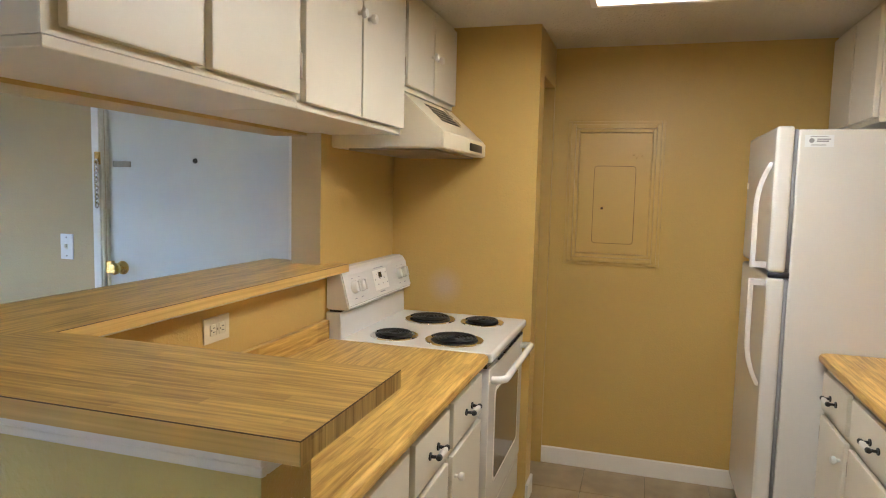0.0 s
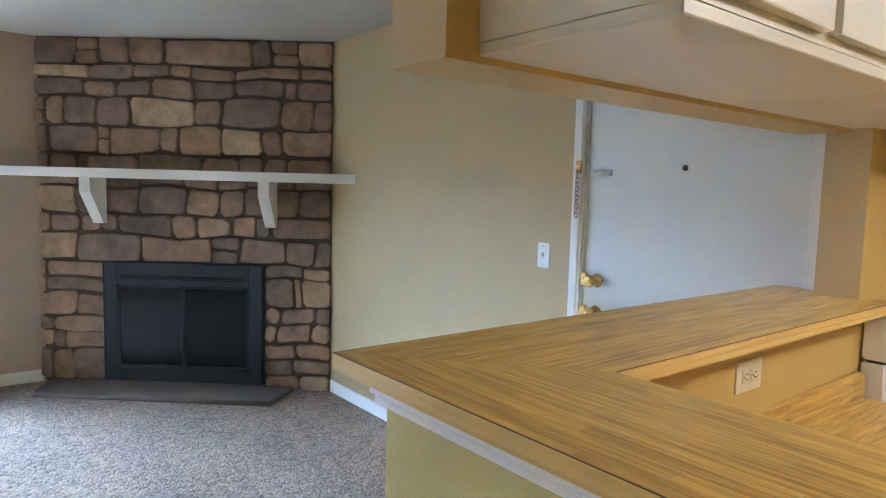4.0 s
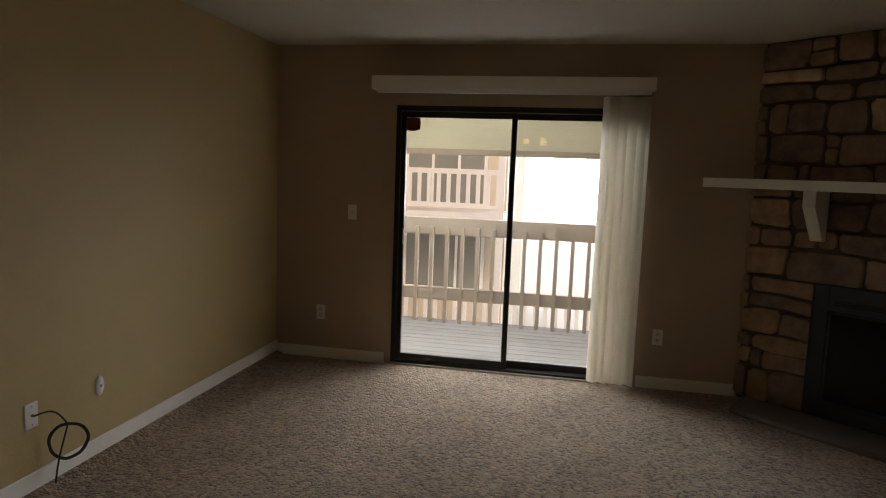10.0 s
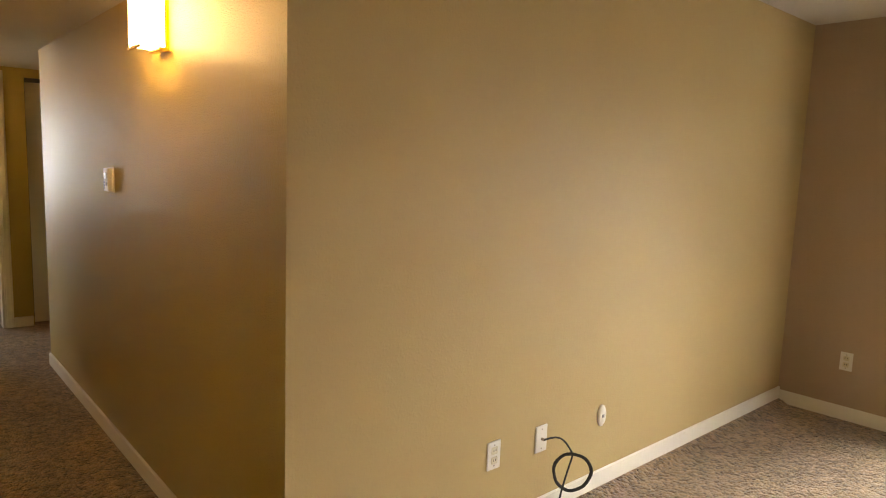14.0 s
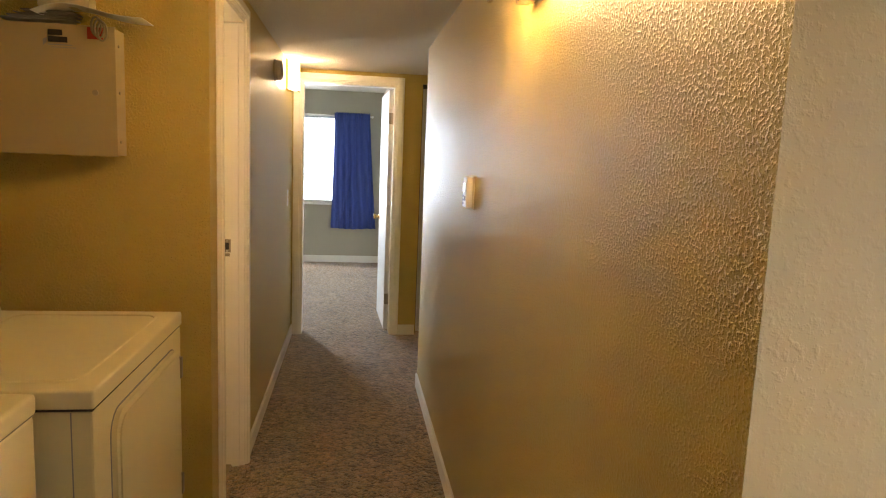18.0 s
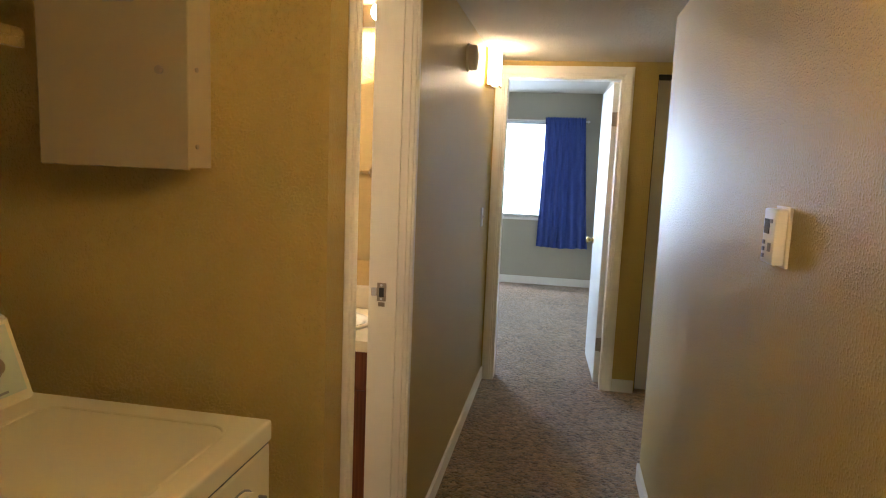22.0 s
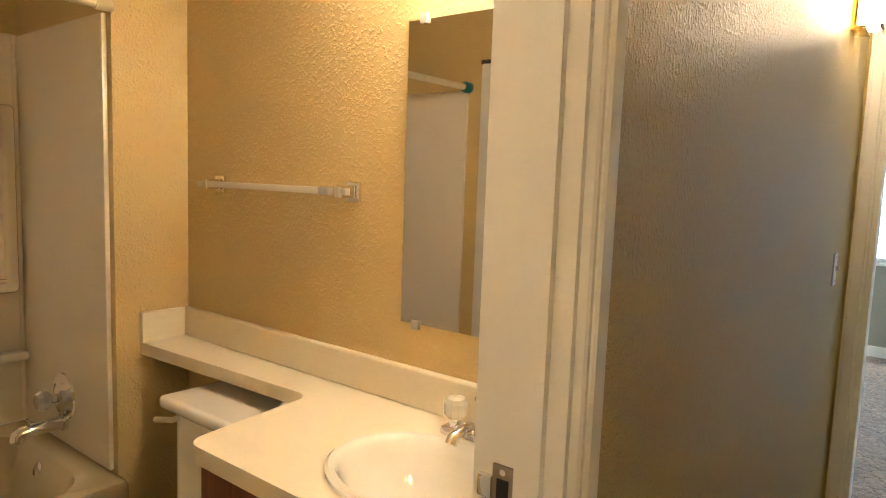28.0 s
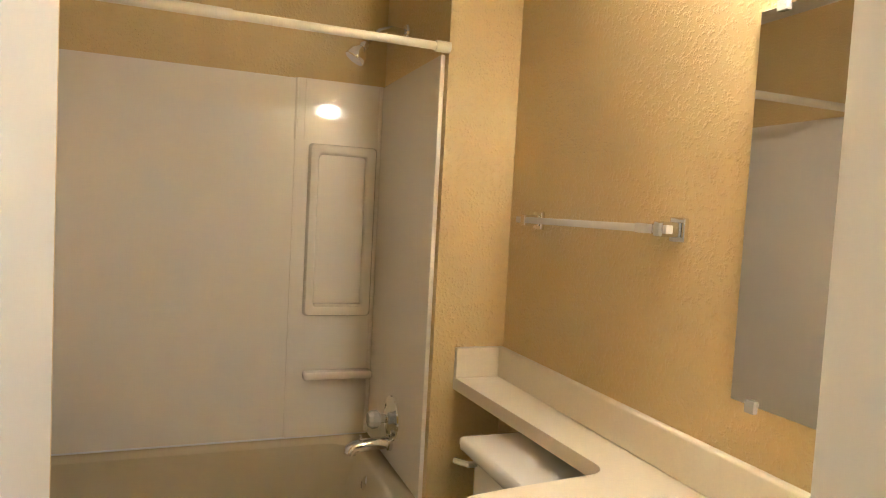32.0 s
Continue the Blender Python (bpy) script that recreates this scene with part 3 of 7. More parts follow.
tagged(link("ceiling_living", B(XS - 0.16, YS - 0.12, ZL, 3.27, 1.655, ZL + 0.1), CEILING), "textured off-white living room ceiling", "ceiling", kind="structure")
tagged(link("ceiling_entry", B(XS - 0.16, 1.655, ZL, 0.476, YE + 0.14, ZL + 0.1), CEILING), "textured off-white ceiling by the entry", "ceiling", kind="structure")

# kitchen shell
wall("wall_panel", 1.2, 3.13, YP, YP + 0.14, 0, 2.44, {"-y": PAINT_KITCHEN}, label="mustard painted kitchen wall with the breaker panel")
wall("wall_stove_back", 0.557, 0.68, 3.147, YP + 0.14, 0, 2.44, {"+x": PAINT_KITCHEN, "-y": PAINT_LIVING, "-x": PAINT_LIVING}, label="mustard painted wall behind the stove")
wall("wall_stove_side", 0.68, 1.368, 3.885, 3.985, 0, 2.44, PAINT_STOVE, label="mustard painted side wall by the stove")
wall("wall_pantry", 1.25, 1.368, 3.985, YP, 0, 2.44, {"+x": PAINT_KITCHEN, "-x": PANTRY_SHADED}, [(4.02, YP - 0.02, 0.0, 2.0)], "mustard painted wall end with a narrow pantry opening")
wall("wall_header", 0.478, 0.621, 1.655, 3.146, 1.65, 2.44, {"-y": PAINT_LIVING, "+x": PAINT_KITCHEN, "-z": PAINT_KITCHEN, "-x": PAINT_LIVING}, label="painted header above the pass-through")
wall("wall_kitchen_drop", 0.621, 3.13, 1.655, 1.715, ZK, 2.44, PAINT_KITCHEN, label="painted drop where the kitchen ceiling steps down")
tagged(link("ceiling_kitchen", B(0.621, 1.715, ZK, 3.13, YP, ZK + 0.1), CEILING), "smooth off-white lowered kitchen ceiling", "ceiling", kind="structure")
bm = prism(bmesh.new(), [(0.53, 1.625), (1.40, 1.625), (1.40, 1.752), (0.68, 1.752), (0.68, 3.146), (0.556, 3.146), (0.556, YE), (0.53, YE)], 2, 0, 1.1375)
for f in bm.faces:
    f.material_index = 1 if f.normal.y < -0.5 or f.normal.x < -0.5 else 0
tagged(link("wall_bar", bm, [PAINT_KITCHEN, wall_paint("yellow_half_wall_paint", (0.56, 0.46, 0.16), 0.4, 0.5, 70, 0.36, 0.0015)]), "yellow textured half-height wall carrying the breakfast bar", "wall", kind="structure")

# hall
wall("wall_hall_west", XW - 0.12, XW, -5.29, YS - 0.12, 0, ZH, {"+x": PAINT_HALL, "-y": PAINT_HALL}, label="glossy textured hall wall with the thermostat")
wall("wall_hall_east", XE, XE + 0.115, YD, -4.2255, 0, 2.36, {"-x": PAINT_HALL, "+x": PAINT_BATH}, label="textured hall wall with the smoke alarm and sconce")
wall("wall_bath_head", XE, XE + 0.115, -4.2255, -3.635, 2.05, 2.36, {"-x": PAINT_HALL, "+x": PAINT_BATH}, label="wall piece above the bathroom door")
wall("wall_door_return", XE, XE + 0.115, -3.635, -3.60, 0, 2.36, {"-x": PAINT_HALL, "+x": PAINT_BATH}, label="short wall return beside the bathroom door")
wall("wall_laundry_south", XE, 1.62, -3.60, -3.50, 0, 2.36, {"+y": PAINT_HALL, "-x": PAINT_HALL, "-y": PAINT_BATH, "+x": PAINT_BATH}, label="khaki painted end wall of the laundry closet")
wall("wall_laundry_back", 1.555, 1.66, -3.50, YS - 0.12, 0, 2.36, {"-x": PAINT_HALL, "+x": PAINT_BATH}, label="khaki painted back wall of the laundry closet")
wall("wall_laundry_head", XE, XE + 0.10, -3.50, YS - 0.12, 2.09, ZH, PAINT_HALL, label="painted head over the laundry closet")
wall("wall_hall_end", -1.45, 2.9, YD - 0.12, YD, 0, ZB, {"+y": PAINT_HALL, "-y": PAINT_BED}, [(-0.27, 0.485, 0, 2.058), (-1.22, -0.477, 0, 2.08)], "khaki painted wall with the bedroom doorway")
wall("wall_alcove_west", -1.57, -1.45, YD - 0.12, -5.29, 0, ZH, PAINT_HALL, label="khaki painted alcove wall")
wall("wall_alcove_north", -1.57, XW - 0.12, -5.29, -5.17, 0, ZH, PAINT_HALL, label="khaki painted alcove wall")
tagged(link("ceiling_hall", B(-1.57, YD, ZH, XE, YS, ZH + 0.1), CEILING), "off-white lowered hall ceiling", "ceiling", kind="structure")
wall("wall_hall_drop", XW, XE, YS - 0.1, YS, ZH, ZL, PAINT_LIVING, label="painted drop above the hall mouth")

# bathroom
ZBA = 2.36
XT, YV, YN = 2.19, -4.777, -3.20     # tub apron, vanity wall, north wall
wall("wall_vanity", XE + 0.115, 3.15, YV - 0.12, YV, 0, ZBA, {"+y": PAINT_BATH, "-y": PAINT_BED}, label="yellow textured bathroom wall with the mirror")
wall("wall_tub_chase", 2.257, 3.0, YV, -4.533, 0, ZBA, PAINT_BATH, label="yellow textured wall return at the tub")
wall("wall_tub_back", 2.968, 3.10, -4.533, YN, 0, ZBA, PAINT_BATH, label="yellow painted wall behind the tub")
wall("wall_bath_north", 1.62, 3.15, YN, YN + 0.1, 0, ZBA, PAINT_BATH, label="yellow painted bathroom wall with a linen closet")
tagged(link("ceiling_bath", B(XE + 0.115, YV, ZBA, 3.15, YN + 0.1, ZBA + 0.1), CEILING), "off-white bathroom ceiling", "ceiling", kind="structure")
floor_sheet("floor_bath", XE + 0.06, YV, 3.1, YN, 0.006, VINYL, "tan vinyl bathroom floor")

tagged(link("ceiling_laundry", B(XE, -3.5, ZH + 0.001, 1.555, YS - 0.12, ZH + 0.1), CEILING), "laundry closet ceiling", "ceiling", kind="structure")
# bedroom
# opening widened to the right, out of view, to admit the added bedroom lamp
wall("wall_bedroom_window", -1.5, 2.9, YB - 0.16, YB, 0, ZB, {"+y": PAINT_BED, "-y": SIDING}, [(0.26, 2.66, 0.83, 2.02)], "grey-beige bedroom wall with the window")
wall("wall_bedroom_east", 2.8, 2.92, YB, YD - 0.12, 0, ZB, PAINT_BED, label="grey-beige bedroom wall")
wall("wall_bedroom_closet", -0.46, -0.34, YB, YD - 0.12, 0, ZB, PAINT_BED, [(-10.22, -8.2, 0, 2.03)], "grey-beige wall around the bedroom closet")
wall("wall_bedroom_closet_back", -1.1, -1.0, YB, YD - 0.12, 0, ZB, PAINT_BED, label="closet back wall")
tagged(link("ceiling_bedroom", B(-1.5, YB - 0.16, ZB, 2.92, YD - 0.12, ZB + 0.1), CEILING), "off-white bedroom ceiling", "ceiling", kind="structure")

tagged(link("roof_slab", B(-6.4, -10.7, 2.75, 3.5, 4.6, 2.85), SIDING), "flat slab closing the building above", "roof", kind="structure")
# baseboards
T = 0.013
skirting("baseboard_south", XS, XW, YS, YS + T, 0.105)
tagged(link("floor_carpet_edge", prism(bmesh.new(), [(YS + T, 0.0), (YS + T + 0.06, 0.0), (YS + T + 0.03, 0.018), (YS + T, 0.024)], 0, XS + T, XW), CARPET), "carpet edge rising to the baseboard", "floor", kind="structure")
skirting("baseboard_slider_south", XS, XS + T, YS + T, -0.915)
skirting("baseboard_slider_north", XS, XS + T, 0.99, 1.665)
skirting("baseboard_entry", -2.635, -0.50, YE - T, YE)
skirting("baseboard_hall_west", XW, XW + T, -5.29, YS)
skirting("baseboard_hall_east", XE - T, XE, YD, -4.271)
skirting("baseboard_hall_end", -0.470, -0.332, YD, YD + T)
skirting("baseboard_panel", 1.368, 2.34, YP - T, YP, 0.095)
skirting("baseboard_stove", 1.368, 1.381, 3.885, 4.02, 0.095)
skirting("baseboard_bedroom", -0.34, 2.8, YB, YB + T, 0.095)


def casing(name, axis, at, out, a0, a1, top, w=0.06, t=0.016, w1=None, label="white painted door casing with worn edges"):
    """Three-piece door casing with a stepped profile on the face `at` that looks towards `out`."""
    bm = bmesh.new()
    for k, (ww, tt) in enumerate(((w, t), (w * 0.62, t + 0.006))):
        off = (w - ww) * 0.5
        segs = [(a0 - w + off, a0 - off, 0, top + (w - off)), (a1 + off * (w1 or w) / w, a1 + (w1 or w) * (1 - off / w), 0, top + (w - off)), (a0 - off, a1 + off, top + off, top + w - off)]
        for p, q, z0, z1 in segs:
            lo, hi = sorted((at, at + out * tt))
            if axis == "x":
                box(bm, lo, p, z0, hi, q, z1, 0.003, 1)
            else:
                box(bm, p, lo, z0, q, hi, z1, 0.003, 1)
    return tagged(link(name, bm, WHITE_TRIM), label, "trim", kind="structure")


casing("trim_bath_door", "x", XE, -1, -4.215, -3.655, 2.05, 0.05, w1=0.045)
casing("trim_bedroom_door", "y", YD, 1, -0.27, 0.485, 2.058, 0.06)
casing("trim_entry_door", "y", YE, -1, -0.43, 0.485, 2.055, 0.06)

# ---- living room ----
def plate(kind, at, face, label, parts=()):
    """A wall plate: face is the way out of the wall ('+x', '-x', '+y', '-y')."""
    turn = {"-y": 0, "+x": 90, "+y": 180, "-x": 270}[face]
    m = Matrix.Translation(at) @ pose(0, 0, 0, 0, 0, turn)
    e = thing(kind, at, label, "outlet" if "outlet" in kind else "switch")
    w, h = 0.070, 0.115
    bm = box(bmesh.new(), -w / 2, -0.006, -h / 2, w / 2, 0, h / 2, 0.0025, 2, m)
    part("cover_plate", bm, WHITE_PLASTIC, e)
    if kind == "wall_outlet":
        for dz in (-0.02, 0.02):
            part("socket", box(bmesh.new(), -0.016, -0.009, dz - 0.014, 0.016, -0.005, dz + 0.014, 0.004, 2, m), IVORY, e)
            b2 = bmesh.new()
            for dx in (-0.006, 0.006):
                box(b2, dx - 0.0012, -0.0098, dz - 0.003, dx + 0.0012, -0.0088, dz + 0.006, m=m)
            part("slot", b2, BLACK_PLASTIC, e)
    elif kind == "light_switch":
        part("toggle", box(bmesh.new(), -0.005, -0.017, -0.004, 0.005, -0.004, 0.012, 0.001, 1, m), IVORY, e)
        part("toggle_slot", box(bmesh.new(), -0.007, -0.0068, -0.012, 0.007, -0.0055, 0.012, m=m), IVORY, e)
    elif kind == "coax_plate":
        part("connector", cyl(bmesh.new(), m @ Vector((0, -0.004, 0)), m @ Vector((0, -0.02, 0)), 0.006), OLD_METAL, e)
    for dz in (-0.042, 0.042):
        part("screw", cyl(bmesh.new(), m @ Vector((0, -0.005, dz)), m @ Vector((0, -0.0075, dz)), 0.003, seg=8), OLD_METAL, e)
    return e


plate("wall_outlet", (XS, 1.122, 0.378), "+x", "white duplex outlet low on the tan wall")
plate("light_switch", (XS, -1.196, 1.171), "+x", "white light switch beside the sliding door")
plate("wall_outlet", (XS, -1.442, 0.368), "+x", "white duplex outlet low beside the corner")
plate("wall_outlet", (-1.265, YS, 0.37), "+y", "white duplex outlet above the baseboard")
plate("coax_plate", (-1.547, YS, 0.365), "+y", "white cable plate with a coiled black cord")
plate("wall_outlet", (-1.746, YE, 0.395), "-y", "white duplex outlet on the entry wall")
plate("coax_plate", (-1.56, YE, 0.355), "-y", "white blank cable plate on the entry wall")
plate("light_switch", (-0.652, YE, 1.165), "-y", "white light switch beside the entry door")

e = thing("phone_jack", (-1.971, YS, 0.367), "round white telephone jack on the wall", "jack")
bm = lathe(bmesh.new(), [(0.030, 0), (0.030, 0.006), (0.024, 0.012), (0, 0.012)], Matrix.Translation((-1.971, YS, 0.367)) @ pose(0, 0, 0, -90))
for v in bm.verts:
    v.co.z = 0.367 + (v.co.z - 0.367) * 1.7
part("cover", bm, WHITE_PLASTIC, e)
part("port", B(-1.978, YS + 0.011, 0.360, -1.964, YS + 0.0145, 0.374, 0.001), GREY_INK, e)

# coiled coax cable hanging from its plate
pts = []
rnd = random.Random(5)
for i in range(0, 26):
    t = i / 25
    pts.append((-1.547 - 0.13 * t ** 0.6, YS + 0.02 + 0.055 * t, 0.365 + 0.03 * math.sin(3.14 * t) - 0.081 * t))
for i in range(0, 121):
    a = radians(90 + i * 9)
    r = 0.082 + 0.004 * math.sin(i * 0.37)
    pts.append((-1.677 + 0.70 * r * math.cos(a), YS + 0.075 - 0.66 * r * math.cos(a) + 0.005 * math.sin(i * 0.31), 0.205 + r * math.sin(a)))
for i in range(1, 16):
    t = i / 15
    pts.append((-1.677 + 0.05 * math.sin(1.6 * t), YS + 0.075 - 0.03 * t, 0.287 - 0.265 * t))
solo("coax_cable", tube(bmesh.new(), pts, 0.0042, 8), BLACK_PLASTIC, "coiled black coax cable hanging from the wall plate", "cable")

# ---- fireplace across the corner ----
FA, FB = Vector((XS, 1.665, 0)), Vector((-2.64, YE, 0))
FD = (FB - FA).normalized()
FN = Vector((FD.y, -FD.x, 0))
FM = Matrix(((FD.x, -FN.x, 0, FA.x), (FD.y, -FN.y, 0, FA.y), (0, 0, 1, 0), (0, 0, 0, 1)))  # local: x along, -y out of the face, z up
FL = (FB - FA).length


def fbox(x0, y0, z0, x1, y1, z1, bevel=0.0, seg=2, bm=None):
    return box(bm or bmesh.new(), x0, y0, z0, x1, y1, z1, bevel, seg, FM)


fire = thing("fireplace_surround", FM @ Vector((FL / 2, 0, 0)), "floor-to-ceiling corner fireplace wall of brown mortared field stone", "fireplace")
S0, S1, ZF = 0.468, 1.607, 0.885
for a in ((-0.04, 0, S0, ZL), (S1, 0, FL + 0.04, ZL), (S0, ZF, S1, ZL)):
    part("mortar_bed", fbox(a[0], 0.012, a[1], a[2], 0.10, a[3]), MORTAR, fire, "dark recessed mortar", False)

COURSES = [
    (2.425, 2.245, "0 31 46 68 93 155 168 187 212"), (2.24, 2.155, "0 40 72 98 113 143 187 212"),
    (2.15, 2.025, "0 35 59 84 114 143 176 185 212"), (2.02, 1.83, "0 7 20 46 68 115 133 176 199 212"),
    (1.825, 1.64, "0 8 47 55 88 103 134 163 178 212"), (1.635, 1.505, "0 8 30 38 73 119 147 163 181 212"),
    (1.50, 1.415, "0 29 44 74 105 130 150 186 212"), (1.41, 1.225, "0 29 46 75 108 131 147 168 190 212"),
    (1.22, 1.075, "0 10 30 46 60 98 116 139 156 168 212"), (1.07, 0.885, "0 30 75 126 145 177 201 212"),
]
SIDE_L = [(0.88, 0.765, "0 5 51"), (0.76, 0.655, "0 5 51"), (0.65, 0.49, "0 27 51"), (0.485, 0.385, "0 9 51"), (0.38, 0.265, "0 9 19 51"), (0.26, 0.02, "0 9 24 51")]
SIDE_R = [(0.88, 0.79, "164 193 212"), (0.785, 0.60, "164 185 190 212"), (0.595, 0.47, "164 175 199 212"), (0.465, 0.33, "164 175 198 212"),
          (0.325, 0.215, "164 188 212"), (0.21, 0.11, "164 184 212"), (0.105, 0.0, "164 188 212")]
rnd = random.Random(11)


def bend(p):
    """Wavering joints: the same drift for neighbouring stones."""
    a = noise.noise(Vector((p[0] * 3.1, p[1] * 3.7, 2.3)))
    b = noise.noise(Vector((p[0] * 2.9, p[1] * 4.3, 9.1)))
    edge = min(1, max(0, min(p[0], FL - p[0]) / 0.1)) * min(1, max(0, (ZL - p[1]) / 0.1))
    near = 0.25 if S0 - 0.06 < p[0] < S1 + 0.06 and p[1] < ZF + 0.06 else 1
    return p[0] + 0.042 * a * edge * near, p[1] + 0.036 * b * edge * near


def stone(x0, x1, z0, z1, tan=False):
    """One rough stone: a domed, uneven block with clipped corners."""
    g = 0.0028
    x0, x1, z0, z1 = x0 + g, x1 - g, z0 + g * 0.8, z1 - g * 0.8
    if x1 - x0 < 0.02 or z1 - z0 < 0.02:
        return
    bm = bmesh.new()
    jit = min(0.010, 0.10 * (z1 - z0), 0.10 * (x1 - x0))
    cut = min(0.030, 0.24 * min(z1 - z0, x1 - x0))
    base = []
    for cx, cz, sx, sz in ((x0, z0, 1, 1), (x1, z0, -1, 1), (x1, z1, -1, -1), (x0, z1, 1, -1)):
        dx, dz = rnd.uniform(0, jit) * sx, rnd.uniform(0, jit) * sz
        c1, c2 = cut * rnd.uniform(0.35, 1.2), cut * rnd.uniform(0.35, 1.2)
        a, b = (cx + dx + sx * c1, cz + dz), (cx + dx, cz + dz + sz * c2)
        base += [b, a] if sx == sz else [a, b]
    # put one more bend into each long side
    pts = []
    for i in range(8):
        p, q = base[i], base[(i + 1) % 8]
        pts.append(p)
        if i % 2 == 1:
            pts.append(((p[0] + q[0]) / 2 + rnd.uniform(-1, 1) * jit * 0.35, (p[1] + q[1]) / 2 + rnd.uniform(-1, 1) * jit * 0.35))
    pts = [bend(p) for p in pts]
    mx, mz = sum(p[0] for p in pts) / len(pts), sum(p[1] for p in pts) / len(pts)
    depth = rnd.uniform(0.012, 0.034)
    tilt = rnd.uniform(-0.006, 0.006)
    rings = []
    for f, y in ((1.0, 0.02), (1.0, -depth * 0.45), (0.955, -depth * 0.85), (0.70, -depth)):
        rings.append([bm.verts.new(FM @ Vector((mx + (px - mx) * f, y + tilt * (px - mx) / max(0.05, x1 - x0) + rnd.uniform(-0.0015, 0.0015), mz + (pz - mz) * f))) for px, pz in pts])
    k = len(pts)
    for a, b in zip(rings, rings[1:]):
        for i in range(k):
            bm.faces.new((a[i], a[(i + 1) % k], b[(i + 1) % k], b[i]))
    bm.faces.new(rings[-1])
    bmesh.ops.recalc_face_normals(bm, faces=bm.faces)
    part("stone", bm, TAN_STONE if tan else STONE, fire)


for rows in (COURSES, SIDE_L, SIDE_R):
    for zt, zb, txt in rows:
        cuts = [float(c) / 100 * FL / 2.125 for c in txt.split()]
        for a, b, mark in zip(cuts, cuts[1:], txt.split()):
            if (zt, mark) in ((2.02, "68"), (1.825, "134"), (2.24, "0")):
                stone(a, b, zb, zt, True)
            elif zt - zb > 0.15 and b - a < 0.21 and rnd.random() < 0.3:
                zm = zb + (zt - zb) * rnd.uniform(0.4, 0.6)
                stone(a, b, zb, zm)
                stone(a, b, zm, zt)
            else:
                stone(a, b, zb + rnd.uniform(-0.006, 0.006), zt + rnd.uniform(-0.006, 0.006))

insert = thing("fireplace_insert", FM @ Vector(((S0 + S1) / 2, 0, 0)), "black steel fireplace insert with glass doors", "fireplace")
bm = bmesh.new()
for a in ((S0, -0.035, 0.02, S0 + 0.10, 0.02, ZF), (S1 - 0.10, -0.035, 0.02, S1, 0.02, ZF), (S0 + 0.10, -0.035, 0.725, S1 - 0.10, 0.02, ZF), (S0 + 0.10, -0.035, 0.02, S1 - 0.10, 0.02, 0.13)):
    fbox(*a, bevel=0.003, seg=1, bm=bm)
part("outer_frame", bm, FIREBOX, insert)
part("vent_slot", fbox(S0 + 0.13, -0.0362, 0.765, S1 - 0.13, -0.0345, 0.795), SOOT, insert)
for i in range(2):
    part("vent_louvre", fbox(S0 + 0.13, -0.041, 0.772 + i * 0.013, S1 - 0.13, -0.0355, 0.776 + i * 0.013), FIREBOX, insert)
for a in ((S0 + 0.006, 0.03), (S1 - 0.014, 0.03)):
    part("frame_edge", fbox(a[0], -0.041, a[1], a[0] + 0.008, -0.0345, ZF - 0.006, 0.002, 1), FIREBOX, insert)
mid = (S0 + S1) / 2
for x0, x1 in ((S0 + 0.105, mid - 0.004), (mid + 0.004, S1 - 0.105)):
    bm = bmesh.new()
    for a in ((x0, -0.03, 0.135, x0 + 0.012, -0.012, 0.72), (x1 - 0.012, -0.03, 0.135, x1, -0.012, 0.72), (x0 + 0.012, -0.03, 0.708, x1 - 0.012, -0.012, 0.72), (x0 + 0.012, -0.03, 0.135, x1 - 0.012, -0.012, 0.15)):
        fbox(*a, bm=bm)
    d = part("glass_door", bm, FIREBOX, insert)
    part("pane", fbox(x0 + 0.011, -0.02, 0.148, x1 - 0.011, -0.016, 0.71), DARK_GLASS, d)
part("centre_pull", fbox(mid - 0.012, -0.038, 0.43, mid + 0.012, -0.03, 0.50, 0.003), FIREBOX, insert)
part("fire_chamber", fbox(S0 + 0.1, 0.02, 0.02, S1 - 0.1, 0.34, 0.80), SOOT, insert)

# mantel shelf with two knee brackets
mantel = thing("mantel_shelf", FM @ Vector((FL / 2, -0.1, 1.468)), "white painted wooden mantel shelf on two brackets", "shelf")
bm = prism(bmesh.new(), [(-0.20, -0.285), (2.29, -0.285), (2.10, -0.04), (0.0, -0.04)], 2, 1.468, 1.530)
bmesh.ops.transform(bm, matrix=FM, verts=bm.verts)
part("shelf_board", bm, WHITE_TRIM, mantel)
for s in (0.435, 1.635):
    bm = prism(bmesh.new(), [(-0.035, 1.467), (-0.235, 1.467), (-0.235, 1.37), (-0.075, 1.155), (-0.035, 1.155)], 0, s, s + 0.075)
    bmesh.ops.transform(bm, matrix=FM, verts=bm.verts)
    part("bracket", bm, WHITE_TRIM, mantel)

bm = prism(bmesh.new(), [(0.16, -0.37), (1.76, -0.385), (1.83, -0.03), (0.08, -0.03)], 2, 0.0, 0.035)
bmesh.ops.transform(bm, matrix=FM, verts=bm.verts)
bmesh.ops.bevel(bm, geom=list(bm.edges), offset=0.006, segments=2, affect="EDGES")
solo("hearth_slab", bm, HEARTH, "low brown stone hearth slab set in the carpet", "hearth")

# ---- sliding balcony door ----
Y0, Y1, ZT = -0.865, 0.94, 1.99
slider = thing("sliding_door", (XS - 0.07, 0.03, 0), "dark bronze aluminium sliding glass balcony door", "door")
bm = bmesh.new()
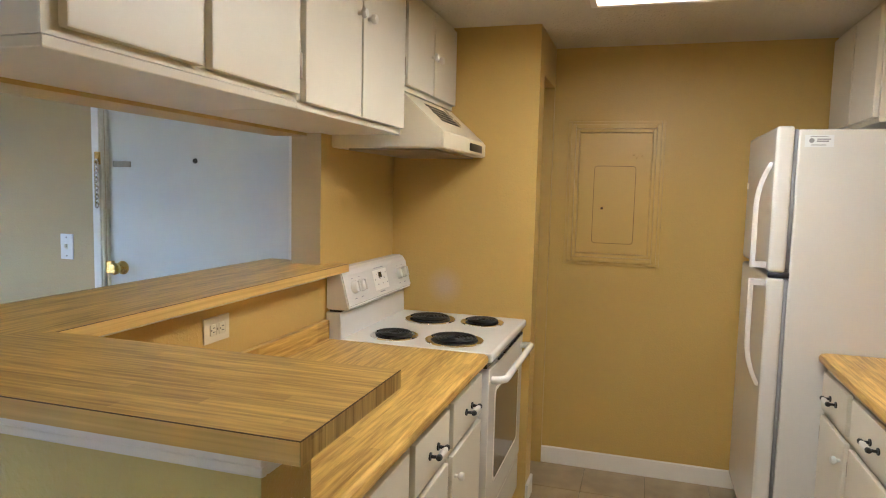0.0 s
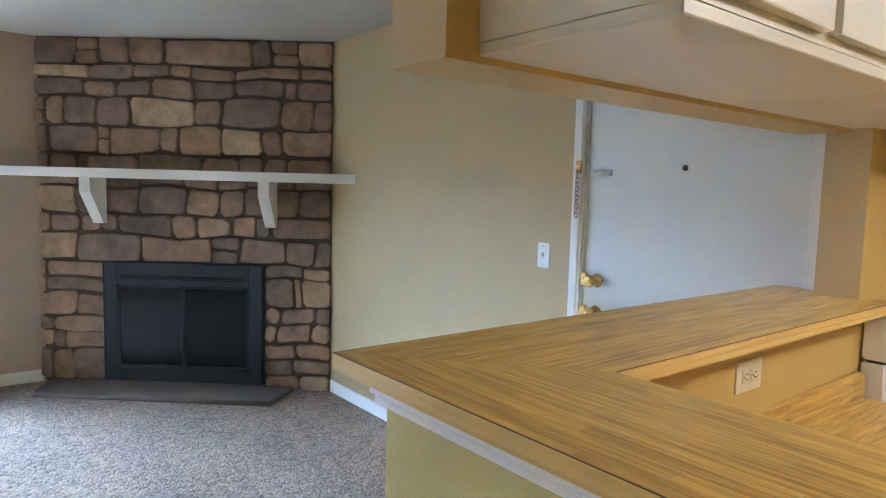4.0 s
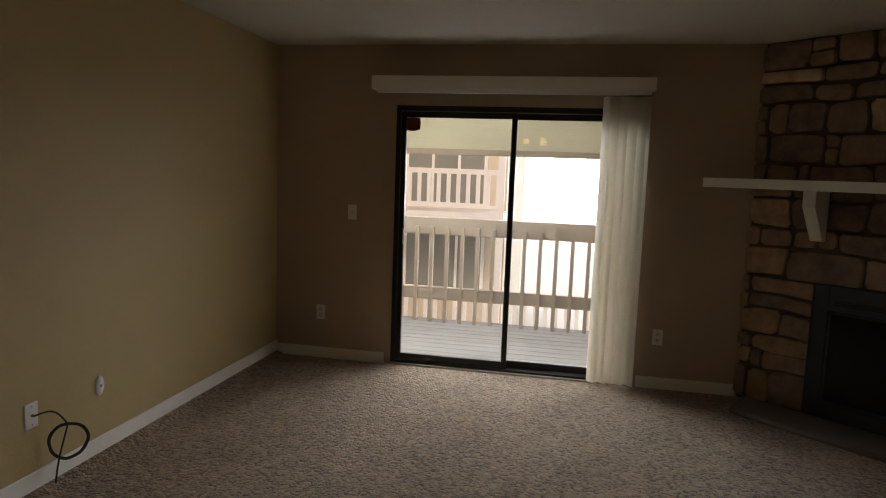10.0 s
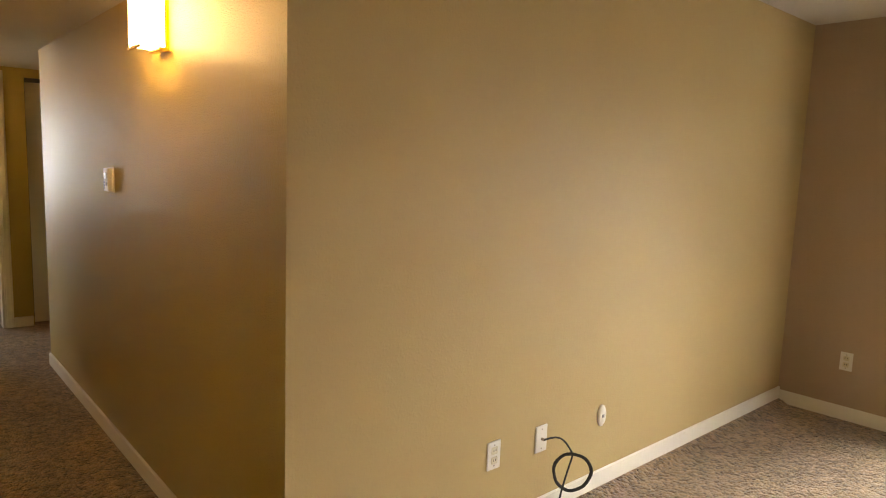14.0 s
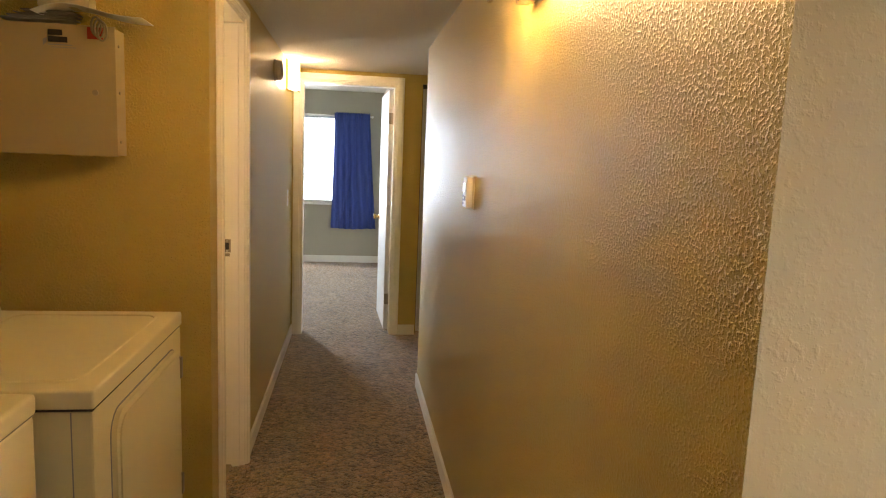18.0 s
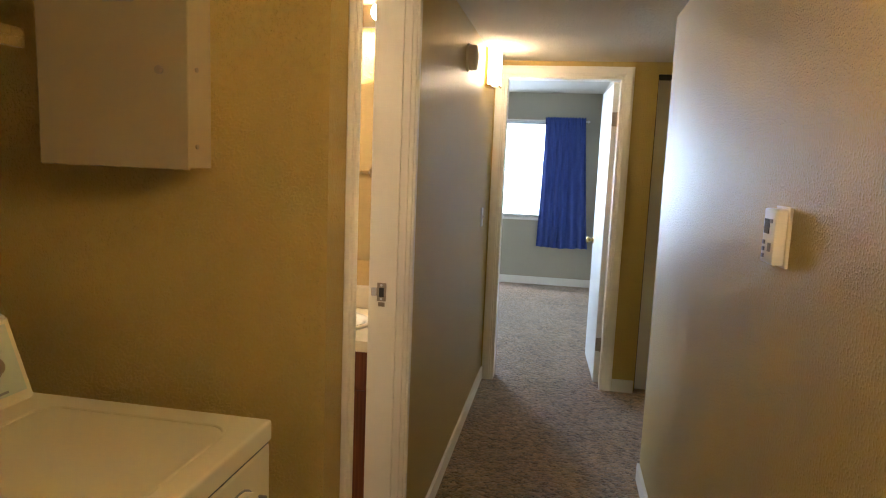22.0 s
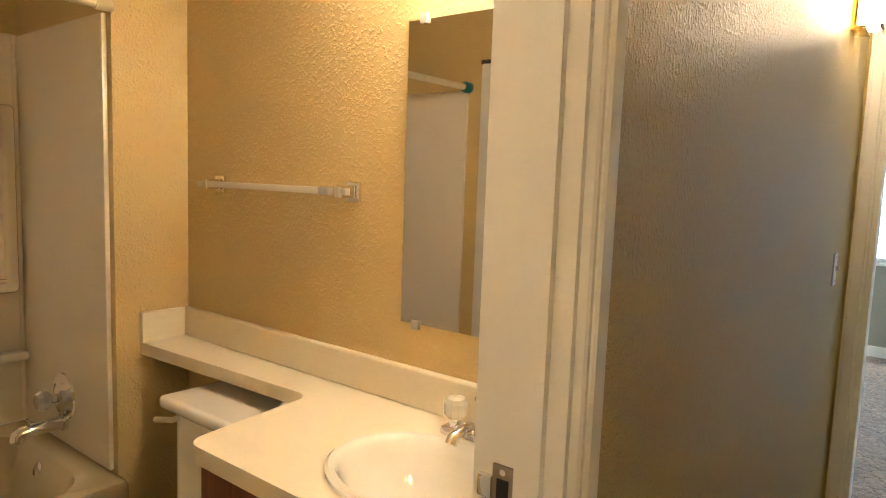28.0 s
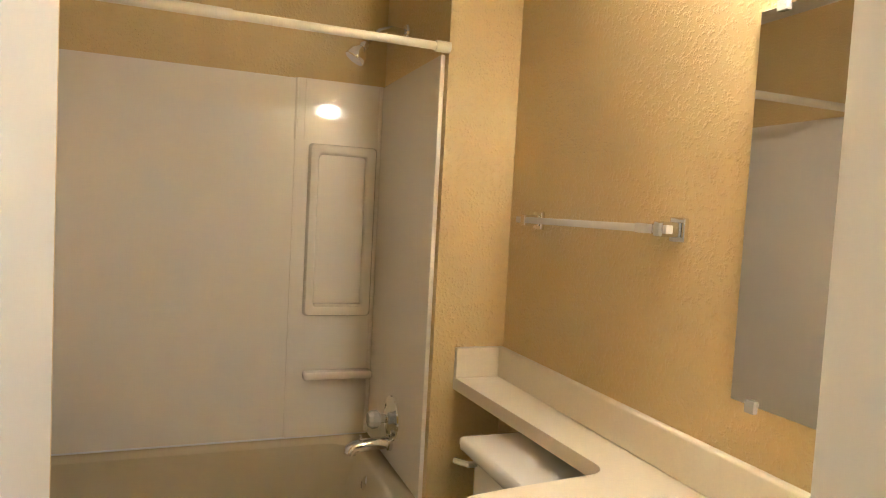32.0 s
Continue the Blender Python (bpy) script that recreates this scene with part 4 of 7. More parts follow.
for a in ((XS - 0.13, Y0, 0, XS - 0.005, Y0 + 0.035, ZT), (XS - 0.13, Y1 - 0.035, 0, XS - 0.005, Y1, ZT), (XS - 0.13, Y0 + 0.035, ZT - 0.04, XS - 0.005, Y1 - 0.035, ZT), (XS - 0.13, Y0 + 0.035, 0, XS - 0.005, Y1 - 0.035, 0.028)):
    box(bm, *a, 0.002, 1)
part("door_frame", bm, BRONZE, slider)
for name, x, a, b in (("sliding_panel", XS - 0.045, Y0 + 0.036, 0.04), ("fixed_panel", XS - 0.095, -0.005, Y1 - 0.036)):
    bm = bmesh.new()
    for q in ((a, 0.03, a + 0.036, ZT - 0.042), (b - 0.036, 0.03, b, ZT - 0.042)):
        box(bm, x - 0.017, q[0], q[1], x + 0.017, q[2], q[3], 0.002, 1)
    box(bm, x - 0.017, a + 0.036, 0.03, x + 0.017, b - 0.036, 0.085, 0.002, 1)
    box(bm, x - 0.017, a + 0.036, ZT - 0.085, x + 0.017, b - 0.036, ZT - 0.042, 0.002, 1)
    p = part(name, bm, BRONZE, slider)
    g = part("pane", B(x - 0.003, a + 0.035, 0.084, x + 0.003, b - 0.035, ZT - 0.084), GLASS, p)
    g.visible_shadow = False
part("latch_handle", B(XS - 0.027, Y0 + 0.052, 0.95, XS + 0.012, Y0 + 0.078, 1.06, 0.004), BLACK_PLASTIC, slider)
part("threshold", B(XS - 0.14, Y0, -0.01, XS + 0.02, Y1, 0.014, 0.003), OLD_METAL, slider)
bm = prism(bmesh.new(), [(-0.795, 1.90), (-0.745, 1.905), (-0.69, 1.90), (-0.685, 1.86), (-0.69, 1.815), (-0.745, 1.80), (-0.80, 1.815), (-0.803, 1.86)], 0, XS - 0.0415, XS - 0.04)
solo("shield_sticker", bm, DARK_RED, "dark red shield-shaped sticker on the glass", "sticker")

# vertical blind: valance and a stack of vanes
blind = thing("vertical_blind", (XS + 0.06, 0.0, 2.10), "white vertical blind drawn open below a valance", "blind")
bm = bmesh.new()
box(bm, XS + 0.105, -1.03, 2.095, XS + 0.117, 0.98, 2.19, 0.002)
box(bm, XS, -1.03, 2.18, XS + 0.105, 0.98, 2.19)
box(bm, XS, -1.03, 2.095, XS + 0.105, -1.02, 2.18)
box(bm, XS, 0.97, 2.095, XS + 0.105, 0.98, 2.18)
part("valance", bm, WHITE_TRIM, blind)
part("head_rail", B(XS + 0.035, -1.0, 2.075, XS + 0.075, 0.955, 2.115), WHITE_PLASTIC, blind)
rnd = random.Random(3)
for i in range(10):
    y = 0.665 + i * 0.031
    ang = radians((46, 70, 42, 66, 50, 74, 44, 68, 48, 64)[i])
    bm = bmesh.new()
    cols = []
    for k in range(7):
        u = (k / 6 - 0.5) * 0.088
        w = 0.006 * (1 - (2 * k / 6 - 1) ** 2)
        px, py = XS + 0.055 + u * math.sin(ang) + w * math.cos(ang), y + u * math.cos(ang) * 0.8 - w * math.sin(ang)
        sway = rnd.uniform(-0.003, 0.003)
        cols.append((bm.verts.new((px, py, 2.065)), bm.verts.new((px + sway, py + sway, 0.02 + 0.002 * (i % 3)))))
    for a, b in zip(cols, cols[1:]):
        bm.faces.new((a[0], b[0], b[1], a[1]))
    bmesh.ops.solidify(bm, geom=list(bm.faces), thickness=0.0012)
    part("vane", bm, BLIND, blind)

# ---- balcony and what lies beyond ----
XR = -5.75
deck = thing("balcony_deck", (-5.0, 0, -0.06), "weathered grey wooden balcony deck boards", "deck")
part("joist", B(XR - 0.05, -4.5, -0.20, XS - 0.16, 4.5, -0.075), RAIL_PAINT, deck, smooth=False)
x = XS - 0.165
while x > XR - 0.02:
    part("plank", B(x - 0.135, -4.5, -0.075, x, 4.5, -0.04, 0.004, 1), PINE_DECK, deck)
    x -= 0.142
rail = thing("balcony_railing", (XR, 0, 0), "taupe painted wooden balcony railing with square balusters", "railing")
part("top_rail", B(XR - 0.03, -4.5, 0.868, XR + 0.03, 4.5, 1.043, 0.004, 1), RAIL_PAINT, rail)
part("bottom_rail", B(XR - 0.03, -4.5, 0.19, XR + 0.03, 4.5, 0.32, 0.004, 1), RAIL_PAINT, rail)
for i in range(56):
    y = -4.4 + i * 0.158
    part("baluster", B(XR + 0.031, y - 0.019, -0.04, XR + 0.068, y + 0.019, 0.95, 0.002, 1), RAIL_PAINT, rail)
head = thing("balcony_fascia", (XR, 0, 1.72), "cream lap-siding drop panel over the balcony opening", "siding")
for i in range(8):
    bm = prism(bmesh.new(), [(XR + 0.02, 1.745 + i * 0.105), (XR + 0.036, 1.745 + i * 0.105), (XR + 0.022, 1.855 + i * 0.105), (XR + 0.02, 1.855 + i * 0.105)], 1, -4.5, 4.5)
    part("board", bm, SIDING, head)
part("trim_board", B(XR - 0.04, -4.5, 1.685, XR + 0.045, 4.5, 1.745, 0.003, 1), RAIL_PAINT, head)
tagged(link("balcony_roof", B(XR - 0.3, -4.6, 2.6, XS - 0.16, 4.6, 2.7), SIDING), "cream balcony soffit", "roof", kind="structure")
tagged(link("balcony_side_wall", B(XR, -4.62, -3.0, XS - 0.16, -4.5, 2.6), SIDING), "cream siding wall closing the balcony", "wall", kind="structure")
tagged(link("balcony_side_wall_north", B(XR, 4.5, -3.0, XS - 0.16, 4.62, 2.6), SIDING), "cream siding wall closing the balcony", "wall", kind="structure")
tagged(link("ground", B(-600, -600, -3.1, 600, 600, -3.0), PAVING), "pale concrete ground between the buildings", "ground", kind="structure")

XF = -15.5
apt = thing("apartment_building", (XF, -3.5, -3.0), "pale apartment block opposite with white balcony rails", "building")
part("wall", B(XF - 6, -14, -3.0, XF, -1.15, 6.5), FAR_WALL, apt, smooth=False)
part("roof", prism(bmesh.new(), [(XF + 0.6, 6.4), (XF - 3, 8.0), (XF - 6.6, 6.4)], 1, -14.4, -0.75), RAIL_PAINT, apt, smooth=False)
for fz in (-1.95, 0.45):
    for wy in (-10.5, -7.0, -3.75):
        w = part("window", B(XF, wy, fz + 0.25, XF + 0.05, wy + 2.1, fz + 2.2, 0.01, 1), FAR_TRIM, apt)
        for k in range(3):
            part("pane", B(XF + 0.03, wy + 0.08 + k * 0.67, fz + 0.33, XF + 0.055, wy + 0.68 + k * 0.67, fz + 2.12), FAR_GLASS, w)
b = part("balcony", B(XF, -14, 0.40, XF + 1.5, -1.05, 0.62), FAR_TRIM, apt)
part("balcony_rail", B(XF + 1.42, -14, 1.50, XF + 1.5, -1.05, 1.62), FAR_TRIM, b)
part("balcony_rail", B(XF + 1.42, -14, 0.72, XF + 1.5, -1.05, 0.80), FAR_TRIM, b)
for i in range(56):
    y = -13.9 + i * 0.23
    part("baluster", B(XF + 1.44, y, 0.75, XF + 1.48, y + 0.09, 1.52), FAR_TRIM, b)
lower = part("garden_rail", B(XF + 1.42, -14, -1.35, XF + 1.5, 3.0, -1.25), FAR_TRIM, apt)
for i in range(72):
    y = -13.9 + i * 0.235
    part("garden_baluster", B(XF + 1.44, y, -2.2, XF + 1.48, y + 0.09, -1.36), FAR_TRIM, lower)
for yy in (-13.9, -7.0, -1.13):
    part("balcony_post", B(XF + 1.4, yy - 0.08, -3, XF + 1.52, yy + 0.08, 6.4), FAR_TRIM, apt)

tagged(link("backdrop_distance", B(-70.2, -70, -3.0, -70, 90, 60), WHITE_SKY), "blank white sky beyond the balcony", "sky", kind="structure")

# dining chandelier, seen mirrored in the balcony glass
ch = thing("chandelier", (1.6, -0.13, ZL), "small brass dining chandelier with three lit glass shades", "lamp")
part("canopy", lathe(bmesh.new(), [(0, 0), (0.06, 0), (0.055, -0.02), (0.015, -0.035), (0, -0.035)], Matrix.Translation((1.6, -0.13, ZL))), BRASS, ch)
part("stem", cyl(bmesh.new(), (1.6, -0.13, ZL - 0.03), (1.6, -0.13, 2.12), 0.008), BRASS, ch)
part("hub", lathe(bmesh.new(), [(0, 0.05), (0.03, 0.03), (0.035, 0), (0.02, -0.04), (0, -0.05)], Matrix.Translation((1.6, -0.13, 2.12))), BRASS, ch)
for i in range(3):
    a = radians(30 + 120 * i)
    c, s = math.cos(a), math.sin(a)
    part("arm", tube(bmesh.new(), [(1.6 + c * r, -0.13 + s * r, 2.12 - 0.05 * math.sin(r * 14)) for r in (0.02, 0.06, 0.10, 0.14, 0.18)], 0.006), BRASS, ch)
    part("shade", lathe(bmesh.new(), [(0.02, 0.05), (0.03, 0.04), (0.045, 0.0), (0.05, -0.05), (0.0, -0.045)], Matrix.Translation((1.6 + c * 0.18, -0.13 + s * 0.18, 2.06)), 16), CHANDELIER_GLOW, ch)

# ---- kitchen ----
def knob(parent, at, way, r=0.015, material=WHITE_PLASTIC):
    """A turned knob on a stem; way is the unit direction out of the door."""
    m = Matrix.Translation(at) @ Vector(way).to_track_quat("Z", "Y").to_matrix().to_4x4()
    return part("knob", lathe(bmesh.new(), [(r * 0.45, 0), (r * 0.4, 0.010), (r * 0.95, 0.016), (r, 0.022), (r * 0.8, 0.029), (0, 0.031)], m, 14), material, parent)


def drawer_pull(parent, at, out):
    """A white ceramic bar between two dark metal posts, set along y."""
    x, y, z = at
    for s_ in (-1, 1):
        b_ = cyl(bmesh.new(), (x, y + s_ * 0.036, z), (x + out * 0.004, y + s_ * 0.036, z), 0.011, seg=14)
        cyl(b_, (x + out * 0.004, y + s_ * 0.036, z), (x + out * 0.026, y + s_ * 0.034, z), 0.0048, seg=10)
        lathe(b_, [(0, -0.010), (0.007, -0.008), (0.009, 0), (0.007, 0.008), (0, 0.010)], Matrix.Translation((x + out * 0.027, y + s_ * 0.036, z)) @ pose(0, 0, 0, 90), 12)
        part("pull_post", b_, BLACK_IRON, parent, "dark metal pull post")
    part("pull_bar", lathe(bmesh.new(), [(0, -0.027), (0.0065, -0.027), (0.0095, -0.012), (0.0095, 0.012), (0.0065, 0.027), (0, 0.027)], Matrix.Translation((x + out * 0.027, y, z)) @ pose(0, 0, 0, 90), 14), WHITE_PLASTIC, parent, "white ceramic pull bar")


def hinge(parent, x, y, z):
    h = part("hinge", B(x, y - 0.012, z - 0.03, x + 0.004, y + 0.012, z + 0.03, 0.001, 1), CREAM, parent)
    part("hinge_pin", cyl(bmesh.new(), (x + 0.005, y, z - 0.032), (x + 0.005, y, z + 0.032), 0.004, seg=8), OLD_METAL, h)


# bar top: two mitred legs with a wooden edge
bar = thing("breakfast_bar_top", (0.9, 1.75, 1.13), "butcher-block laminate breakfast bar top with wood edging", "countertop")
ZB0, ZB1 = 1.139, 1.168
A0, A1, C0, C1, BE, E = 0.398, 0.756, 1.596, 1.921, 1.471, 0.0016
part("long_leg", prism(bmesh.new(), [(A0 + E, C0 + E), (A1 - E, C1 - E), (A1 - E, 3.235), (0.682, 3.235), (0.682, 3.145), (0.554, 3.145), (0.554, YE - 0.002), (A0 + E, YE - 0.002)], 2, ZB0, ZB1), BUTCHER_Y, bar, smooth=False)
part("short_leg", prism(bmesh.new(), [(A0 + E + 0.0005, C0 + E), (BE - E, C0 + E), (BE - E, C1 - E), (A1 - E + 0.0005, C1 - E)], 2, ZB0, ZB1), BUTCHER_X, bar, smooth=False)
ZE = ZB1 - 0.0012
part("edge_strip", B(A0, C0, ZB0 - 0.001, BE - E, C0 + E, ZE), EDGE_X, bar)
part("edge_strip", B(A0, C0 + E, ZB0 - 0.001, A0 + E, YE - 0.002, ZE), EDGE_Y, bar)
part("edge_strip", B(A1 - E, C1, ZB0 - 0.001, A1, 3.235, ZE), EDGE_Y, bar)
part("edge_strip", B(A1, C1 - E, ZB0 - 0.001, BE - E, C1, ZE), EDGE_X, bar)
part("end_strip", B(BE - E, C0, ZB0 - 0.001, BE, C1, ZE), END_GRAIN, bar)
part("end_strip", B(0.684, 3.2355, ZB0 - 0.001, A1, 3.237, ZE), EDGE_X, bar)
bm = bmesh.new()
box(bm, A0 + 0.0002, C0 + 0.0002, ZE, BE - 0.0002, C0 + E, ZB1 + 0.0002)
box(bm, A0 + 0.0002, C0 + E, ZE, A0 + E, YE - 0.002, ZB1 + 0.0002)
box(bm, BE - E, C0 + E, ZE, BE - 0.0002, C1, ZB1 + 0.0002)
box(bm, A1 - E, C1, ZE, A1 - 0.0002, 3.235, ZB1 + 0.0002)
part("seam", bm, SEAM, bar, "dark laminate seam line", False)
bm = bmesh.new()
for x0, y0, x1, y1 in ((0.503, 1.606, 1.415, 1.625), (0.503, 1.625, 0.53, YE - 0.002), (1.40, 1.625, 1.415, 1.70)):
    box(bm, x0, y0, 1.122, x1, y1, 1.1375, 0.003, 1)
    box(bm, x0 + 0.007 * (x0 < 1), y0 + 0.006 * (y0 < 1.61), 1.106, x1 - 0.005 * (x1 > 1.3), y1, 1.1215, 0.004, 2)
box(bm, 0.68, 1.752, 1.118, 0.705, 3.14, 1.1375, 0.003, 1)
tagged(link("trim_bar", bm, WHITE_TRIM), "white painted wooden trim below the bar top", "trim", kind="structure")
hook = thing("coat_hook", (1.40, 1.695, 1.035), "small white knob hook on the half wall end", "hook")
part("peg", lathe(bmesh.new(), [(0.008, 0), (0.006, 0.012), (0.011, 0.018), (0.009, 0.026), (0, 0.028)], Matrix.Translation((1.40, 1.695, 1.035)) @ pose(0, 0, 0, 0, 90), 12), WHITE_PLASTIC, hook)
bo = thing("wall_outlet", (0.68, 2.515, 1.05), "ivory outlet plate set sideways on the bar wall", "outlet")
mo = Matrix.Translation((0.68, 2.515, 1.05)) @ pose(0, 0, 0, 0, 0, 90)
part("cover_plate", box(bmesh.new(), -0.058, -0.006, -0.037, 0.058, 0, 0.037, 0.0025, 2, mo), IVORY, bo)
for dx in (-0.02, 0.02):
    part("socket", box(bmesh.new(), dx - 0.014, -0.009, -0.016, dx + 0.014, -0.005, 0.016, 0.004, 2, mo), IVORY, bo)
    b2 = bmesh.new()
    for dz in (-0.006, 0.006):
        box(b2, dx - 0.003, -0.0098, dz - 0.0012, dx + 0.006, -0.0088, dz + 0.0012, m=mo)
    cyl(b2, mo @ Vector((dx - 0.009, -0.0088, 0)), mo @ Vector((dx - 0.009, -0.0098, 0)), 0.0022, seg=8)
    part("slot", b2, BLACK_PLASTIC, bo)
part("screw", cyl(bmesh.new(), mo @ Vector((0, -0.005, 0)), mo @ Vector((0, -0.0075, 0)), 0.003, seg=8), OLD_METAL, bo)

# lower counter between the bar and the stove
cnt = thing("kitchen_counter", (1.0, 2.4, 0.84), "butcher-block laminate counter with a rounded front edge", "countertop")
bm = prism(bmesh.new(), [(0.682, 0.842), (1.318, 0.842), (1.330, 0.849), (1.334, 0.862), (1.329, 0.875), (1.316, 0.881), (0.682, 0.881)], 1, 1.754, 3.178)
part("worktop", bm, BUTCHER_Y, cnt)
part("backsplash", B(0.682, 1.754, 0.8815, 0.706, 3.178, 0.955, 0.004), BUTCHER_Y, cnt)


def base_unit(x_front, y0, y1, out, z_top=0.840, depth=0.58):
    e = thing("base_cabinet", (x_front - out * depth / 2, (y0 + y1) / 2, 0), "cream painted base cabinet with a drawer over a door", "cabinet", "kitchen base cabinets")
    b = bmesh.new()
    box(b, x_front - out * depth, y0 + 0.001, 0.09, x_front, y1 - 0.001, z_top)
    box(b, x_front - out * depth, y0 + 0.001, 0.0, x_front - out * 0.06, y1 - 0.001, 0.09)
    part("body", b, CREAM, e, smooth=False)
    g = 0.022
    for nm, za, zb in (("drawer", 0.675, 0.818), ("door", 0.12, 0.652)):
        d = bmesh.new()
        box(d, x_front, y0 + g, za, x_front + out * 0.018, y1 - g, zb, 0.005, 2)
        d = part(nm, d, CREAM, e)
        if nm == "drawer":
            drawer_pull(d, (x_front + out * 0.018, (y0 + y1) / 2, (za + zb) / 2), out)
        else:
            knob(d, (x_front + out * 0.018, y0 + 0.05, zb - 0.07), (out, 0, 0), 0.014, WHITE_PLASTIC)
            for z in (0.2, 0.58):
                part("hinge", cyl(bmesh.new(), (x_front + out * 0.012, y1 - g + 0.004, z - 0.025), (x_front + out * 0.012, y1 - g + 0.004, z + 0.025), 0.005, seg=8), OLD_METAL, e)
    return e


for a, b in ((1.755, 2.07), (2.07, 2.425), (2.425, 2.773), (2.773, 3.176)):
    base_unit(1.30, a, b, 1, depth=0.6)

# upper cabinets over the pass-through
ZU, ZV = 1.660, ZK - 0.002


def door_panel(parent, x, y0, y1, z0, z1, knob_y=None, knob_z=None, hinge_y=None, hz=()):
    d = part("door", B(x, y0, z0, x + 0.019, y1, z1, 0.004, 2), CREAM, parent)
    if knob_y is not None:
        knob(d, (x + 0.019, knob_y, knob_z), (1, 0, 0), 0.016)
    for z in hz:
        hinge(parent, x + 0.004, hinge_y, z)
    return d


def upper(x0, x1, y0, y1, z0, z1, label):
    e = thing("upper_cabinet", ((x0 + x1) / 2, (y0 + y1) / 2, z0), label, "cabinet", "kitchen upper cabinets")
    b = bmesh.new()
    box(b, x0, y0, z0 + 0.02, x1, y1, z1)
    box(b, x0, y0, z0, x1, y1, z0 + 0.0195, 0.002, 1)
    part("body", b, CREAM, e, smooth=False)
    return e


u = upper(0.623, 0.966, 1.718, 2.464, ZU, ZV, "cream painted upper cabinet with two flat doors")
door_panel(u, 0.966, 1.748, 2.073, ZU + 0.035, ZV - 0.02, hinge_y=1.736, hz=(1.90,))
door_panel(u, 0.966, 2.098, 2.450, ZU + 0.035, ZV - 0.02, hinge_y=2.462, hz=(1.80, 2.09))
u = upper(0.623, 0.966, 2.466, 3.218, ZU, ZV, "cream painted upper cabinet with a pair of doors")
door_panel(u, 0.966, 2.482, 2.829, ZU + 0.02, ZV - 0.02, 2.798, 1.985, 2.472, (1.77,))
door_panel(u, 0.966, 2.841, 3.205, ZU + 0.02, ZV - 0.02, 2.872, 1.985, 3.212, (1.82, 2.10))
u = upper(0.682, 0.966, 3.220, 3.883, 1.825, ZV, "cream painted short cabinet above the range hood")
door_panel(u, 0.966, 3.236, 3.540, 1.845, ZV - 0.02, 3.512, 1.995, 3.228, (1.91, 2.11))
door_panel(u, 0.966, 3.556, 3.872, 1.845, ZV - 0.02, 3.584, 1.995)
u = upper(2.65, 3.128, 3.75, YP - 0.002, 1.75, ZV, "cream painted cabinet above the refrigerator")
part("door", B(2.631, 3.765, 1.77, 2.65, 4.06, ZV - 0.02, 0.004), CREAM, u)
part("door", B(2.631, 4.075, 1.77, 2.65, YP - 0.02, ZV - 0.02, 0.004), CREAM, u)

# range hood
hood = thing("range_hood", (0.9, 3.55, 1.61), "almond enamel range hood under the cabinet", "hood")
HX, HY0, HY1 = 1.126, 3.224, 3.882
bm = prism(bmesh.new(), [(0.682, 1.613), (HX, 1.613), (HX, 1.676), (0.962, 1.823), (0.682, 1.823)], 1, HY0, HY1)
bmesh.ops.bevel(bm, geom=list(bm.edges), offset=0.004, segments=2, affect="EDGES")
part("shell", bm, ALMOND, hood)
part("front_lip", B(HX, HY0 + 0.004, 1.616, HX + 0.004, HY1 - 0.004, 1.672, 0.0015, 1), ALMOND, hood)
part("control_strip", B(HX + 0.004, 3.60, 1.628, HX + 0.0075, 3.80, 1.660, 0.001), BLACK_PLASTIC, hood)
slope = math.atan2(0.147, 0.164)
bm = bmesh.new()
for i in range(14):
    for j in range(5):
        yy, d = 3.42 + i * 0.019 + (j % 2) * 0.0095, 0.045 + j * 0.022
        mm = Matrix.Translation((0.962 + d * math.cos(slope), yy, 1.823 - d * math.sin(slope) + 0.0006)) @ pose(0, 0, 0, 0, math.degrees(slope))
        box(bm, -0.0075, -0.0055, -0.001, 0.0075, 0.0055, 0.001, m=mm)
part("vent_slots", bm, BLACK_PLASTIC, hood)
bm = bmesh.new()
box(bm, 0.74, 3.26, 1.605, 1.08, 3.54, 1.613)
box(bm, 0.74, 3.56, 1.605, 1.08, 3.85, 1.613)
part("grease_filter", bm, OLD_METAL, hood)

# electric range
rg = thing("electric_range", (1.0, 3.53, 0), "white electric coil range with an oven window", "stove")
RY0, RY1, RX0, RX1 = 3.185, 3.875, 0.686, 1.335
part("body", B(RX0, RY0, 0.0, RX1 - 0.04, RY1, 0.848, 0.006), APPLIANCE, rg)
part("cooktop", B(RX0, RY0 - 0.004, 0.848, RX1 + 0.012, RY1 + 0.004, 0.882, 0.012, 3), APPLIANCE, rg)
bm = prism(bmesh.new(), [(0.686, 0.87), (0.752, 0.87), (0.748, 0.985), (0.686, 0.985)], 1, RY0, RY1)
bmesh.ops.bevel(bm, geom=list(bm.edges), offset=0.004, segments=2, affect="EDGES")
part("splash_panel", bm, APPLIANCE, rg)
part("guard_gap", B(0.70, RY0 + 0.006, 0.985, 0.745, RY1 - 0.006, 0.993), BLACK_PLASTIC, rg)
bm = prism(bmesh.new(), [(0.686, 0.993), (0.772, 0.993), (0.784, 1.004), (0.752, 1.128), (0.735, 1.146), (0.715, 1.15), (0.686, 1.148)], 1, RY0, RY1)
bmesh.ops.bevel(bm, geom=list(bm.edges), offset=0.005, segments=2, affect="EDGES")
part("back_guard", bm, APPLIANCE, rg)
tilt = Vector((0.124, 0, 0.032)).normalized()
up = Vector((-0.032, 0, 0.124)).normalized()


def on_panel(y, h):
    return Vector((0.784, y, 1.004)) + up * h


